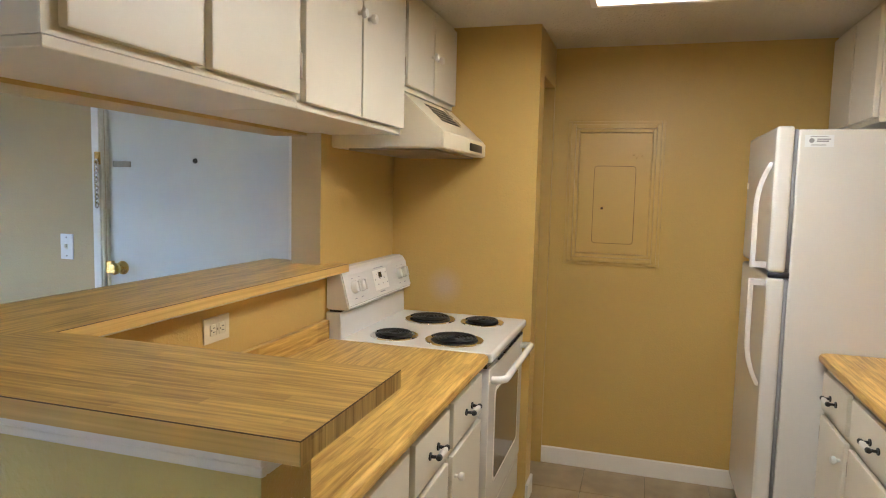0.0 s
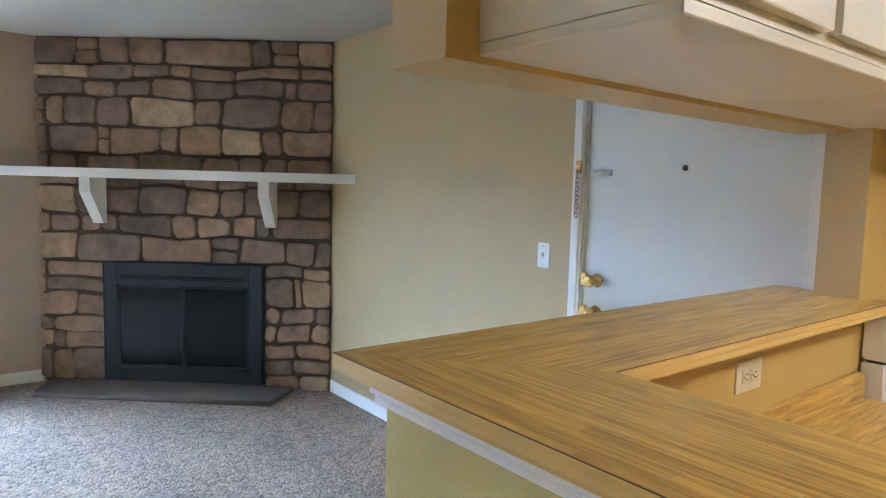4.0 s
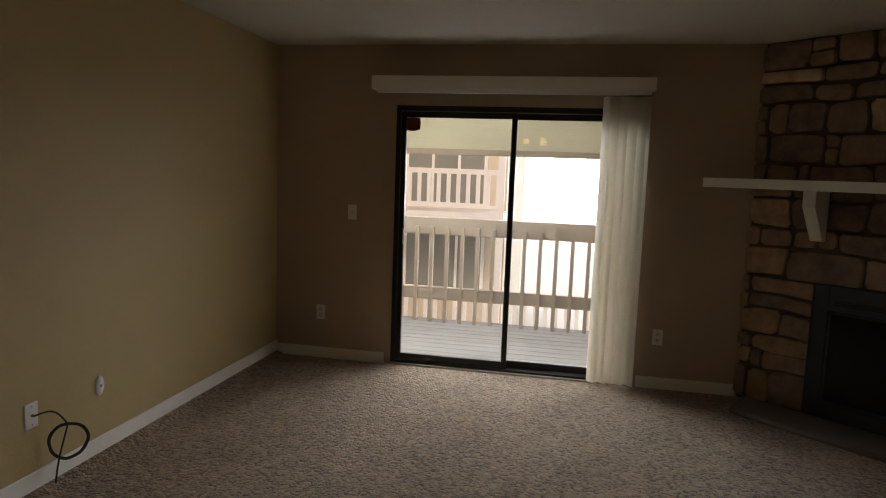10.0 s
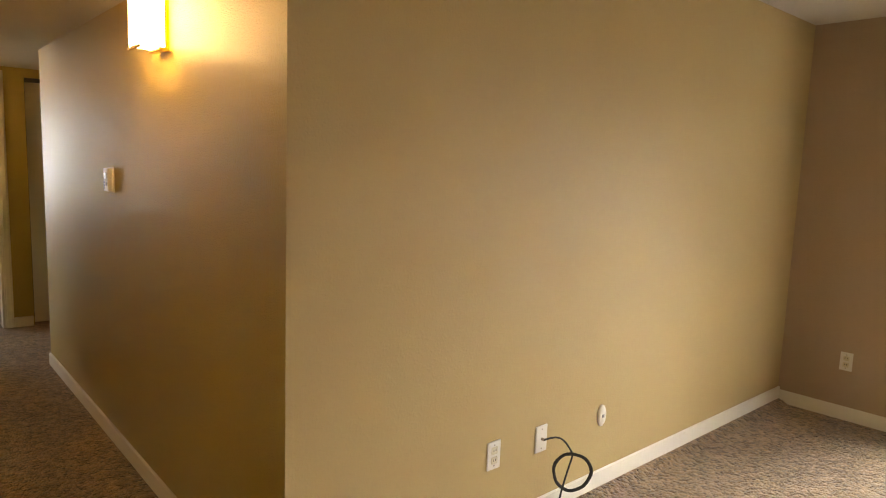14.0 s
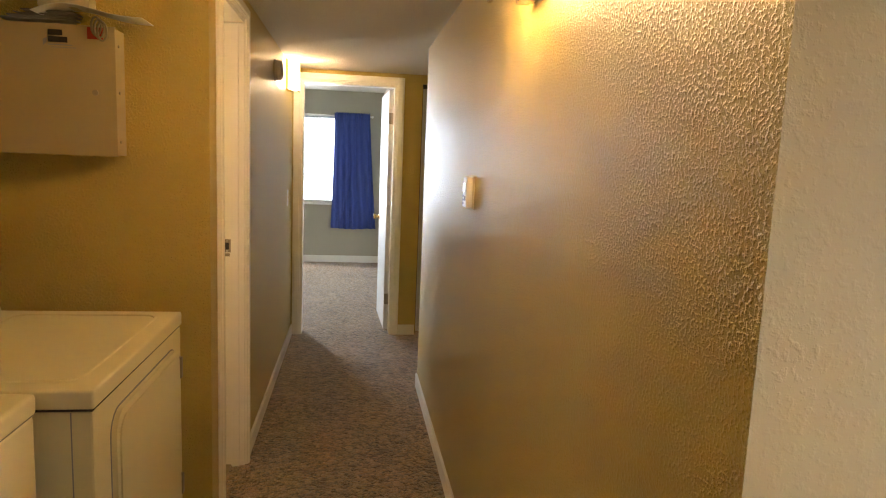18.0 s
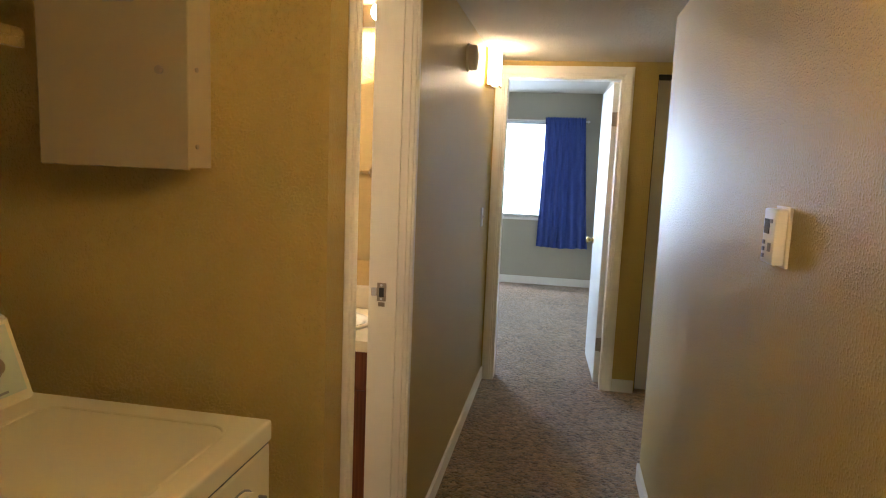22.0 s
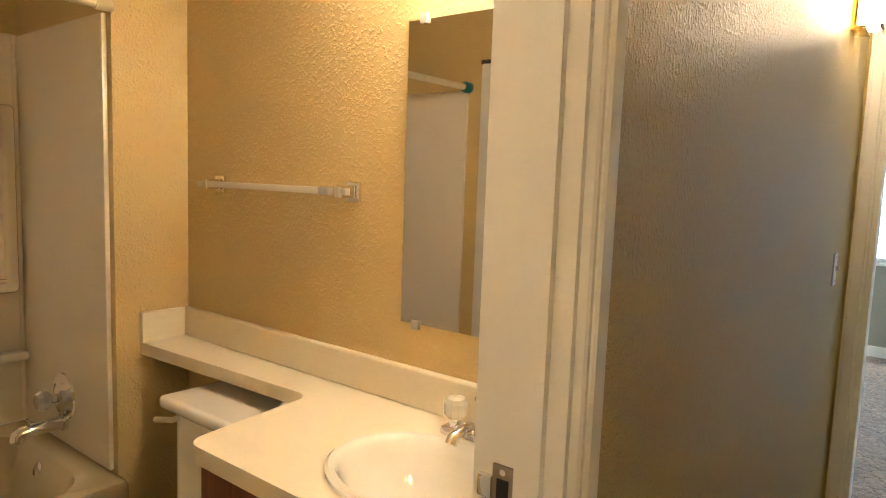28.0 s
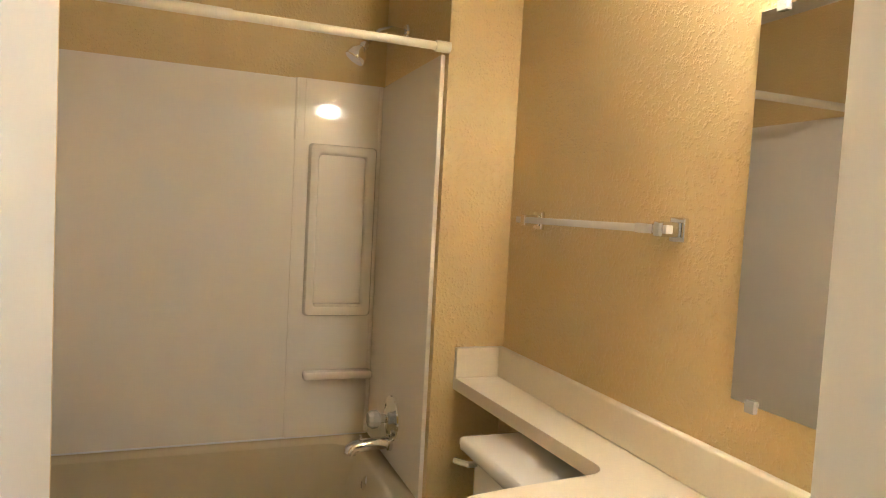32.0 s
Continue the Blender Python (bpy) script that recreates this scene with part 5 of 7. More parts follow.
for y in (3.262, 3.325, 3.742, 3.803):
    m = Matrix.Translation(on_panel(y, 0.072)) @ tilt.to_track_quat("Z", "Y").to_matrix().to_4x4() @ pose(0, 0, 0, 0, 0, -90)
    k = part("control_knob", lathe(bmesh.new(), [(0.025, 0), (0.025, 0.010), (0.021, 0.022), (0.012, 0.024), (0, 0.024)], m, 24), APPLIANCE, rg)
    part("pointer", box(bmesh.new(), -0.021, -0.0035, 0.020, 0.021, 0.0035, 0.030, 0.002, 2, m), APPLIANCE, k)
    part("knob_mark", box(bmesh.new(), 0.044, -0.010, 0.0004, 0.047, 0.010, 0.001, m=m), GREY_INK, rg)
    part("knob_mark", box(bmesh.new(), -0.036, -0.006, 0.0004, -0.034, 0.006, 0.001, m=m), GREY_INK, rg)
m = Matrix.Translation(on_panel(3.535, 0.068)) @ tilt.to_track_quat("Z", "Y").to_matrix().to_4x4() @ pose(0, 0, 0, 0, 0, -90)
part("clock_panel", box(bmesh.new(), -0.046, -0.075, 0.0002, 0.040, 0.075, 0.0012, 0.0004, 1, m), WHITE_PLASTIC, rg)
part("display", box(bmesh.new(), -0.034, -0.018, 0.001, -0.010, 0.014, 0.0026, m=m), DARK_GLASS, rg)
for r in range(3):
    for c in range(6):
        if r == 0 and c in (2, 3):
            continue
        part("button", box(bmesh.new(), -0.030 + r * 0.022, -0.060 + c * 0.0235, 0.0011, -0.0255 + r * 0.022, -0.053 + c * 0.0235, 0.0019, m=m), GREY_INK if (r + c) % 2 else LABEL_PAPER, rg)
part("print_bar", box(bmesh.new(), -0.056, -0.05, 0.0003, -0.053, 0.05, 0.0009, m=m), GREY_INK, rg)
part("maker_mark", box(bmesh.new(), 0.047, -0.028, 0.0003, 0.052, 0.022, 0.0009, m=m), GREY_INK, rg)
for x, y, r in ((0.915, 3.325, 0.080), (0.945, 3.690, 0.098), (1.160, 3.335, 0.098), (1.178, 3.715, 0.080)):
    b = part("burner", lathe(bmesh.new(), [(r + 0.016, 0.0), (r + 0.015, 0.004), (r + 0.002, 0.006), (r - 0.008, 0.001), (0.02, -0.010), (0, -0.010)], Matrix.Translation((x, y, 0.8825)), 32), CHROME, rg)
    part("drip_bowl", lathe(bmesh.new(), [(r - 0.006, 0.002), (r * 0.6, 0.0008), (0, 0.0008)], Matrix.Translation((x, y, 0.8828)), 28), BLACK_IRON, b, "blackened drip bowl")
    pts = []
    turns = 4.5
    for i in range(int(turns * 22) + 1):
        a = i / 22 * 2 * math.pi
        rr = 0.018 + (r - 0.026) * i / (turns * 22)
        pts.append((x + rr * math.cos(a), y + rr * math.sin(a), 0.8935))
    part("coil", tube(bmesh.new(), pts, 0.0046, 6), BLACK_IRON, b)
part("door_gap", B(RX1 - 0.04, RY0 + 0.004, 0.824, RX1 - 0.01, RY1 - 0.004, 0.848), BLACK_PLASTIC, rg)
dr = part("oven_door", B(RX1 - 0.04, RY0 + 0.004, 0.25, RX1, RY1 - 0.004, 0.822, 0.008), APPLIANCE, rg)
part("window_rim", rounded_panel(bmesh.new(), RX1 - 0.001, RY0 + 0.105, RY1 - 0.105, 0.355, 0.725, 0.03, 1, 0.003), WHITE_PLASTIC, dr)
part("oven_window", rounded_panel(bmesh.new(), RX1 + 0.0015, RY0 + 0.118, RY1 - 0.118, 0.368, 0.712, 0.022, 1, 0.0016), OVEN_GLASS, dr)
pts = [(RX1 - 0.002, RY0 + 0.05, 0.772), (RX1 + 0.03, RY0 + 0.05, 0.775), (RX1 + 0.048, RY0 + 0.065, 0.777)] + [(RX1 + 0.05, RY0 + 0.08 + i * (RY1 - RY0 - 0.16) / 6, 0.778) for i in range(7)] + [(RX1 + 0.048, RY1 - 0.065, 0.777), (RX1 + 0.03, RY1 - 0.05, 0.775), (RX1 - 0.002, RY1 - 0.05, 0.772)]
part("handle", tube(bmesh.new(), pts, 0.014, 12), APPLIANCE, dr)
part("storage_drawer", B(RX1 - 0.04, RY0 + 0.004, 0.08, RX1 - 0.004, RY1 - 0.004, 0.24, 0.006), APPLIANCE, rg)
bm = bmesh.new()
for i in range(5):
    box(bm, RX1 + 0.004, RY0 + 0.12 + i * 0.105, 0.832, RX1 + 0.0125, RY0 + 0.2 + i * 0.105, 0.8375)
part("vent_slots", bm, BLACK_PLASTIC, rg)

# breaker panel
pn = thing("breaker_panel", (1.684, YP, 1.095), "painted-over breaker panel framed in moulding", "panel")
PX0, PX1, PZ0, PZ1 = 1.447, 1.921, 1.097, 1.829
for off, w, t in ((0.0, 0.017, 0.014), (0.017, 0.022, 0.028), (0.039, 0.018, 0.019)):
    for side in range(4):
        bm = bmesh.new()
        x0, x1, z0, z1 = PX0 + off, PX1 - off, PZ0 + off, PZ1 - off
        a = ((x0, z0, x0 + w, z1), (x1 - w, z0, x1, z1), (x0 + w, z0, x1 - w, z0 + w), (x0 + w, z1 - w, x1 - w, z1))[side]
        box(bm, a[0], YP - t, a[1], a[2], YP, a[3], 0.004, 2)
        part("frame_moulding", bm, PANEL_PAINT, pn)
part("cover", B(PX0 + 0.060, YP - 0.010, PZ0 + 0.060, PX1 - 0.060, YP, PZ1 - 0.060, 0.003), PANEL_PAINT, pn)
DX, DZ = 1.576, 1.200
part("door_rim", rounded_panel_y(bmesh.new(), YP - 0.010, DX, DX + 0.222, DZ, DZ + 0.412, 0.024, 0.005), PANEL_PAINT, pn)
part("door_gap", rounded_panel_y(bmesh.new(), YP - 0.0152, DX + 0.008, DX + 0.214, DZ + 0.008, DZ + 0.404, 0.018, 0.0004), SEAM, pn)
d = part("access_door", rounded_panel_y(bmesh.new(), YP - 0.0156, DX + 0.0105, DX + 0.2115, DZ + 0.0105, DZ + 0.4015, 0.016, 0.004), PANEL_PAINT, pn)
part("latch", B(DX + 0.042, YP - 0.024, DZ + 0.176, DX + 0.066, YP - 0.0196, DZ + 0.200, 0.002), PANEL_PAINT, d)
part("latch_slot", B(DX + 0.048, YP - 0.0245, DZ + 0.182, DX + 0.060, YP - 0.0238, DZ + 0.194), SEAM, d)
for x, z in ((1.535, 1.745), (1.835, 1.748), (1.535, 1.195), (1.850, 1.180)):
    part("screw", cyl(bmesh.new(), (x, YP - 0.0125, z), (x, YP - 0.009, z), 0.006, seg=10), PANEL_PAINT, pn)
for x, z in ((1.775, 1.66), (1.79, 1.645), (1.815, 1.655)):
    part("paint_drip", lathe(bmesh.new(), [(0.006, 0), (0.004, 0.002), (0, 0.003)], Matrix.Translation((x, YP - 0.010, z)) @ pose(0, 0, 0, 90), 8), PANEL_PAINT, pn)

# refrigerator
fr = thing("refrigerator", (2.72, 4.05, 0), "white top-freezer refrigerator with long curved handles", "refrigerator")
FY0, FY1, FX = 3.705, 4.385, 2.305
part("body", B(FX + 0.075, FY0, 0.03, 3.12, FY1, 1.722, 0.008), APPLIANCE, fr)
part("base_grille", B(FX + 0.05, FY0 + 0.01, 0.0, FX + 0.09, FY1 - 0.01, 0.075), BLACK_PLASTIC, fr)
for z0, z1, tip, root in ((0.085, 1.155, 0.715, 1.142), (1.175, 1.735, 1.60, 1.188)):
    d = part("door", B(FX, FY0 + 0.002, z0, FX + 0.062, FY1 - 0.002, z1, 0.016, 4), APPLIANCE, fr)
    part("gasket", B(FX + 0.062, FY0 + 0.012, z0 + 0.012, FX + 0.076, FY1 - 0.012, z1 - 0.012), GREY_INK, fr)
    # a bowed flat grip, wider than deep, that runs out to a point on the door
    bm = bmesh.new()
    rings = []
    for i in range(13):
        t = i / 12
        x = FX - 0.048 * (1 - max(0.0, (t - 0.55) / 0.45) ** 2.2)
        z = root + (tip - root) * t
        w = 0.017 - 0.003 * t
        rings.append([bm.verts.new((x + px, FY0 + 0.058 + py, z)) for px, py in ((-0.011, -w * 0.6), (-0.011, w * 0.6), (-0.004, w), (0.007, w), (0.007, -w), (-0.004, -w))])
    for p_, q_ in zip(rings, rings[1:]):
        for k in range(6):
            bm.faces.new((p_[k], p_[(k + 1) % 6], q_[(k + 1) % 6], q_[k]))
    bm.faces.new(rings[0])
    bm.faces.new(rings[-1])
    lo, hi = sorted((root, root + (0.025 if z0 > 1 else -0.025)))
    box(bm, FX - 0.046, FY0 + 0.043, lo, FX + 0.002, FY0 + 0.073, hi, 0.003, 1)
    bmesh.ops.recalc_face_normals(bm, faces=bm.faces)
    part("handle", bm, APPLIANCE, d)
part("centre_hinge", B(FX + 0.005, FY0 + 0.004, 1.155, FX + 0.085, FY0 + 0.05, 1.175), BLACK_PLASTIC, fr)
part("top_hinge_cover", B(FX + 0.02, FY1 - 0.09, 1.722, FX + 0.09, FY1 - 0.02, 1.745, 0.004), APPLIANCE, fr)
lb = part("label_sticker", B(FX + 0.095, FY0 - 0.0012, 1.655, FX + 0.192, FY0, 1.700), LABEL_PAPER, fr, "pale blue store label")
bm = bmesh.new()
for x0, x1, zz, h in ((0.040, 0.086, 1.682, 0.004), (0.040, 0.080, 1.674, 0.005), (0.022, 0.072, 1.661, 0.003), (0.018, 0.078, 1.693, 0.002)):
    box(bm, FX + 0.095 + x0, FY0 - 0.0016, zz, FX + 0.095 + x1, FY0 - 0.0011, zz + h)
cyl(bm, (FX + 0.118, FY0 - 0.0016, 1.679), (FX + 0.118, FY0 - 0.001, 1.679), 0.009, seg=14)
part("print_bars", bm, GREY_INK, lb)
part("magnet_clip", B(FX - 0.006, FY1 - 0.06, 1.50, FX, FY1 - 0.045, 1.53, 0.002), ALMOND, fr)

# right-hand counter
rc = thing("side_counter", (2.83, 2.7, 0.84), "butcher-block laminate counter beside the refrigerator", "countertop")
bm = prism(bmesh.new(), [(3.128, 0.842), (2.515, 0.842), (2.501, 0.849), (2.497, 0.862), (2.502, 0.875), (2.516, 0.881), (3.128, 0.881)], 1, 1.75, 3.692)
bmesh.ops.bevel(bm, geom=[e for e in bm.edges if all(v.co.y > 3.68 and v.co.x < 2.52 for v in e.verts)], offset=0.004, segments=1, affect="EDGES")
part("worktop", bm, BUTCHER_Y, rc)
for a, b in ((1.76, 2.30), (2.30, 2.82), (2.82, 3.335), (3.335, 3.688)):
    base_unit(2.53, a, b, -1, depth=0.595)

# ceiling light
cl = thing("ceiling_light", (1.9, 2.83, ZK), "lit rectangular fluorescent ceiling light with a wood frame", "lamp")
part("diffuser", B(1.64, 2.22, ZK - 0.055, 2.155, 3.44, ZK - 0.045, 0.002), TUBE_GLOW, cl)
bm = bmesh.new()
for a in ((1.615, 2.195, 1.64, 3.465), (2.155, 2.195, 2.18, 3.465), (1.64, 2.195, 2.155, 2.22), (1.64, 3.44, 2.155, 3.465)):
    box(bm, a[0], a[1], ZK - 0.06, a[2], a[3], ZK, 0.003, 1)
part("frame", bm, WHITE_TRIM, cl)

# pantry recess behind the narrow opening, its dimness put into the wall colour
wall("wall_pantry_back", 0.682, 0.74, 3.985, YP + 0.14, 0, 2.44, PANTRY_SHADED, label="pantry wall with the recess shade put into its brown colour")
wall("wall_pantry_north", 0.74, 1.2, YP, YP + 0.14, 0, 2.44, PANTRY_SHADED, label="pantry wall with the recess shade put into its brown colour")
tagged(link("ceiling_pantry", B(0.68, 3.885, 2.44, 1.4, YP + 0.14, 2.5), CEILING), "pantry ceiling", "ceiling", kind="structure")

# vinyl tile floor
fl = tagged(link("floor_kitchen", B(0.60, 1.715, -0.1, 3.13, YP, 0.001), GROUT), "tan vinyl tile kitchen floor", "floor", kind="structure")
me = None
nx, ny = int((3.13 - 1.3) / 0.305) + 1, int((YP - 1.715) / 0.305) + 1
for i in range(nx):
    for j in range(ny):
        x, y = 1.30 + i * 0.305, YP - j * 0.305
        w, h = min(0.302, 3.13 - x), min(0.302, y - 1.715)
        if w < 0.05 or h < 0.05:
            continue
        if w > 0.3 and h > 0.3:
            if me is None:
                t_ = part("tile", B(0, -0.302, 0.001, 0.302, 0, 0.005, 0.0015, 1), VINYL, fl)
                me = t_.data
                t_.matrix_basis = Matrix.Translation((x, y, 0))
            else:
                t_ = new("tile", me)
                t_.parent = fl
                t_.matrix_basis = Matrix.Translation((x, y, 0))
        else:
            part("tile", B(x, y - h, 0.001, x + w, y, 0.005, 0.0015, 1), VINYL, fl)

# ---- entry door ----
dr = thing("entry_door", (0.09, YE, 0), "white painted flush entry door with brass locks and a chain", "door")
YD0 = YE + 0.010
part("leaf", B(-0.422, YD0, 0.01, 0.478, YD0 + 0.045, 2.045, 0.002, 1), CREAM_DOOR, dr)
bm = bmesh.new()
box(bm, -0.430, YE - 0.001, 0, -0.4225, YE + 0.14, 2.055)
box(bm, 0.4785, YE - 0.001, 0, 0.485, YE + 0.14, 2.055)
box(bm, -0.4225, YE - 0.001, 2.0455, 0.4785, YE + 0.14, 2.055)
part("jamb", bm, WHITE_TRIM, dr, smooth=False)
part("peephole", lathe(bmesh.new(), [(0.011, 0), (0.011, 0.003), (0.007, 0.005), (0.005, 0.003), (0, 0.003)], Matrix.Translation((0.03, YD0, 1.557)) @ pose(0, 0, 0, 90), 14), BLACK_PLASTIC, dr)
for z, r in ((1.085, 0.030), (0.945, 0.033)):
    m = Matrix.Translation((-0.352, YD0, z)) @ pose(0, 0, 0, 90)
    k = part("deadbolt" if z > 1 else "door_knob", lathe(bmesh.new(), [(r, 0), (r, 0.006), (r * 0.75, 0.012), (r * 0.4, 0.018), (r * 0.42, 0.03), (r * 0.85, 0.042), (r * 0.88, 0.055), (r * 0.6, 0.064), (0, 0.066)], m, 22), BRASS, dr)
    part("strike_plate", B(-0.437, YE - 0.008, z - 0.028, -0.400, YE + 0.03, z + 0.028, 0.002), BRASS, dr)
part("chain_track", B(-0.392, YD0 - 0.009, 1.527, -0.300, YD0, 1.552, 0.003), OLD_METAL, dr)
part("chain_plate", B(-0.466, YE - 0.024, 1.535, -0.438, YE - 0.0165, 1.59, 0.002), BRASS, dr)
for i in range(11):
    mt = Matrix.Translation((-0.452, YE - 0.028, 1.545 - i * 0.0185)) @ pose(0, 0, 0, 0, 0, 90 * (i % 2))
    pts = [mt @ Vector((0.0085 * math.cos(a), 0, 0.0135 * math.sin(a))) for a in [2 * math.pi * k / 10 for k in range(11)]]
    part("chain_link", tube(bmesh.new(), pts, 0.0032, 6), CHROME, dr)

# ---- hall ----
def sconce(at, out, glass, deep=0.115):
    e = thing("wall_sconce", at, "lit wall sconce with a frosted square glass shade", "lamp", "hall sconces")
    x, y, z = at
    part("back_plate", B(x, y - 0.05, z - 0.11, x + out * 0.018, y + 0.05, z + 0.11, 0.003), BRASS, e)
    b = bmesh.new()
    box(b, x + out * 0.02, y - 0.062, z - 0.10, x + out * deep, y + 0.062, z + 0.10, 0.008, 3)
    part("glass_shade", b, glass, e)
    part("open_top", B(x + out * 0.03, y - 0.05, z + 0.1003, x + out * (deep - 0.01), y + 0.05, z + 0.1015), SCONCE_TOP, e)
    part("holder", B(x + out * 0.012, y - 0.066, z - 0.112, x + out * 0.045, y + 0.066, z - 0.1005, 0.003), BRASS, e)
    part("front_lip", B(x + out * (deep - 0.006), y - 0.066, z - 0.112, x + out * (deep + 0.005), y + 0.066, z - 0.1005, 0.003), BRASS, e)
    return e


sconce((XW, -2.805, 1.985), 1, SCONCE_BRIGHT)
sconce((XE, -6.08, 2.035), -1, SCONCE_GLOW, 0.085)

th = thing("thermostat", (XW, -3.60, 1.30), "ivory plastic thermostat on the textured wall", "thermostat")
part("wall_base", B(XW, -3.642, 1.297, XW + 0.007, -3.557, 1.418, 0.002), IVORY, th)
part("case", B(XW + 0.007, -3.638, 1.302, XW + 0.030, -3.561, 1.413, 0.005), WHITE_PLASTIC, th)
part("display", B(XW + 0.029, -3.626, 1.362, XW + 0.0315, -3.594, 1.392), DARK_GLASS, th)
for z in (1.312, 1.326, 1.340):
    part("button", B(XW + 0.029, -3.626, z, XW + 0.033, -3.614, z + 0.008, 0.001), GREY_INK, th)
for z0, z1 in ((1.328, 1.345), (1.385, 1.393)):
    part("button", B(XW + 0.029, -3.588, z0, XW + 0.033, -3.576, z1), GREY_INK, th)

sm = thing("smoke_alarm", (XE, -5.36, 1.98), "round tan smoke alarm high on the hall wall", "smoke alarm")
mt = Matrix.Translation((XE, -5.36, 1.977)) @ pose(0, 0, 0, 0, -90)
part("mount", lathe(bmesh.new(), [(0.066, 0), (0.066, 0.01), (0.05, 0.011), (0, 0.011)], mt, 28), IVORY, sm)
part("cover", lathe(bmesh.new(), [(0.058, 0.010), (0.060, 0.022), (0.058, 0.026), (0.056, 0.030), (0.060, 0.034), (0.055, 0.044), (0.035, 0.050), (0, 0.051)], mt, 28), surface("tan_alarm_plastic", (0.56, 0.48, 0.37), 0.45), sm)
plate("light_switch", (XE, -6.20, 1.15), "-x", "white light switch beside the bedroom door")

# bathroom door jamb, strike and open leaf
bm = bmesh.new()
box(bm, XE - 0.002, -4.2255, 0, XE + 0.117, -4.207, 2.05)
box(bm, XE - 0.002, -3.655, 0, XE + 0.117, -3.635, 2.05)
box(bm, XE - 0.002, -4.207, 2.03, XE + 0.117, -3.655, 2.05)
box(bm, XE + 0.022, -4.207, 0, XE + 0.055, -4.196, 2.018)
box(bm, XE + 0.022, -3.666, 0, XE + 0.055, -3.655, 2.018)
tagged(link("door_1_jamb", bm, WHITE_TRIM), "white painted bathroom door jamb with a latch strike", "trim", kind="structure")
sp = thing("strike_plate", (XE + 0.09, -4.206, 1.03), "tarnished latch strike plate on the white jamb", "strike plate")
part("plate", B(XE + 0.058, -4.2085, 1.022, XE + 0.088, -4.2035, 1.082, 0.0012), OLD_METAL, sp)
part("lip", B(XE + 0.088, -4.2095, 1.038, XE + 0.108, -4.201, 1.066, 0.003), CHROME, sp)
part("latch_hole", B(XE + 0.065, -4.2037, 1.036, XE + 0.081, -4.2025, 1.066), BLACK_PLASTIC, sp)
for z in (1.029, 1.075):
    part("screw", cyl(bmesh.new(), (XE + 0.073, -4.2037, z), (XE + 0.073, -4.2018, z), 0.0042, seg=10), CHROME, sp)
part("lower_tab", B(XE + 0.062, -4.2085, 1.004, XE + 0.084, -4.2035, 1.018, 0.001), OLD_METAL, sp)
bd = thing("bathroom_door", (XE + 0.115, -3.66, 0), "white painted flush bathroom door standing open", "door")
part("leaf", B(XE + 0.125, -3.678, 0.01, XE + 0.60, -3.643, 2.005, 0.002, 1), CREAM_DOOR, bd)
part("knob", lathe(bmesh.new(), [(0.03, 0), (0.03, 0.005), (0.012, 0.01), (0.012, 0.03), (0.026, 0.04), (0.026, 0.055), (0, 0.062)], Matrix.Translation((XE + 0.54, -3.678, 0.93)) @ pose(0, 0, 0, 90), 18), BRASS, bd)
for z in (0.25, 1.75):
    part("hinge", cyl(bmesh.new(), (XE + 0.122, -3.675, z - 0.045), (XE + 0.122, -3.675, z + 0.045), 0.006, seg=8), OLD_METAL, bd)

# bedroom door: jamb and leaf swung into the bedroom
bm = bmesh.new()
box(bm, -0.27, YD - 0.122, 0, -0.252, YD + 0.002, 2.058)
box(bm, 0.467, YD - 0.122, 0, 0.485, YD + 0.002, 2.058)
box(bm, -0.252, YD - 0.122, 2.04, 0.467, YD + 0.002, 2.058)
tagged(link("door_2_jamb", bm, WHITE_TRIM), "white painted bedroom door jamb", "trim", kind="structure")
bd = thing("bedroom_door", (-0.245, YD - 0.10, 0), "white flush bedroom door standing open", "door")
mt = Matrix.Translation((-0.250, YD - 0.118, 0)) @ pose(0, 0, 0, 0, 0, 2.5)
part("leaf", box(bmesh.new(), 0, -0.70, 0.012, 0.036, 0, 2.034, 0.002, 1, mt), CREAM_DOOR, bd)
for s, x in ((1, 0.036), (-1, 0.0)):
    part("knob", lathe(bmesh.new(), [(0.03, 0), (0.03, 0.005), (0.012, 0.01), (0.012, 0.03), (0.026, 0.04), (0.026, 0.052), (0, 0.06)], mt @ Matrix.Translation((x, -0.64, 0.93)) @ pose(0, 0, 0, 0, 90 * s), 18), BRASS, bd)
for z in (0.28, 1.80):
    h = part("hinge", box(bmesh.new(), 0.002, -0.004, z - 0.045, 0.034, 0.006, z + 0.045, m=mt), OLD_METAL, bd)
    part("hinge_pin", cyl(bmesh.new(), mt @ Vector((0.0, 0.008, z - 0.048)), mt @ Vector((0.0, 0.008, z + 0.048)), 0.006, seg=8), OLD_METAL, h)

# closet bifold at the end of the hall
bf = thing("closet_door", (-0.83, YD - 0.05, 0), "white flat bifold closet door at the hall end", "door")
for a in (-1.22, -0.848):
    part("leaf", B(a + 0.008, YD - 0.075, 0.015, a + 0.362, YD - 0.045, 2.045, 0.002, 1), CREAM_DOOR, bf)
part("track", B(-1.22, YD - 0.085, 2.047, -0.477, YD - 0.03, 2.08), BLACK_PLASTIC, bf)
part("side_gap", B(-0.4855, YD - 0.10, 0, -0.4775, YD - 0.04, 2.046), BLACK_PLASTIC, bf)

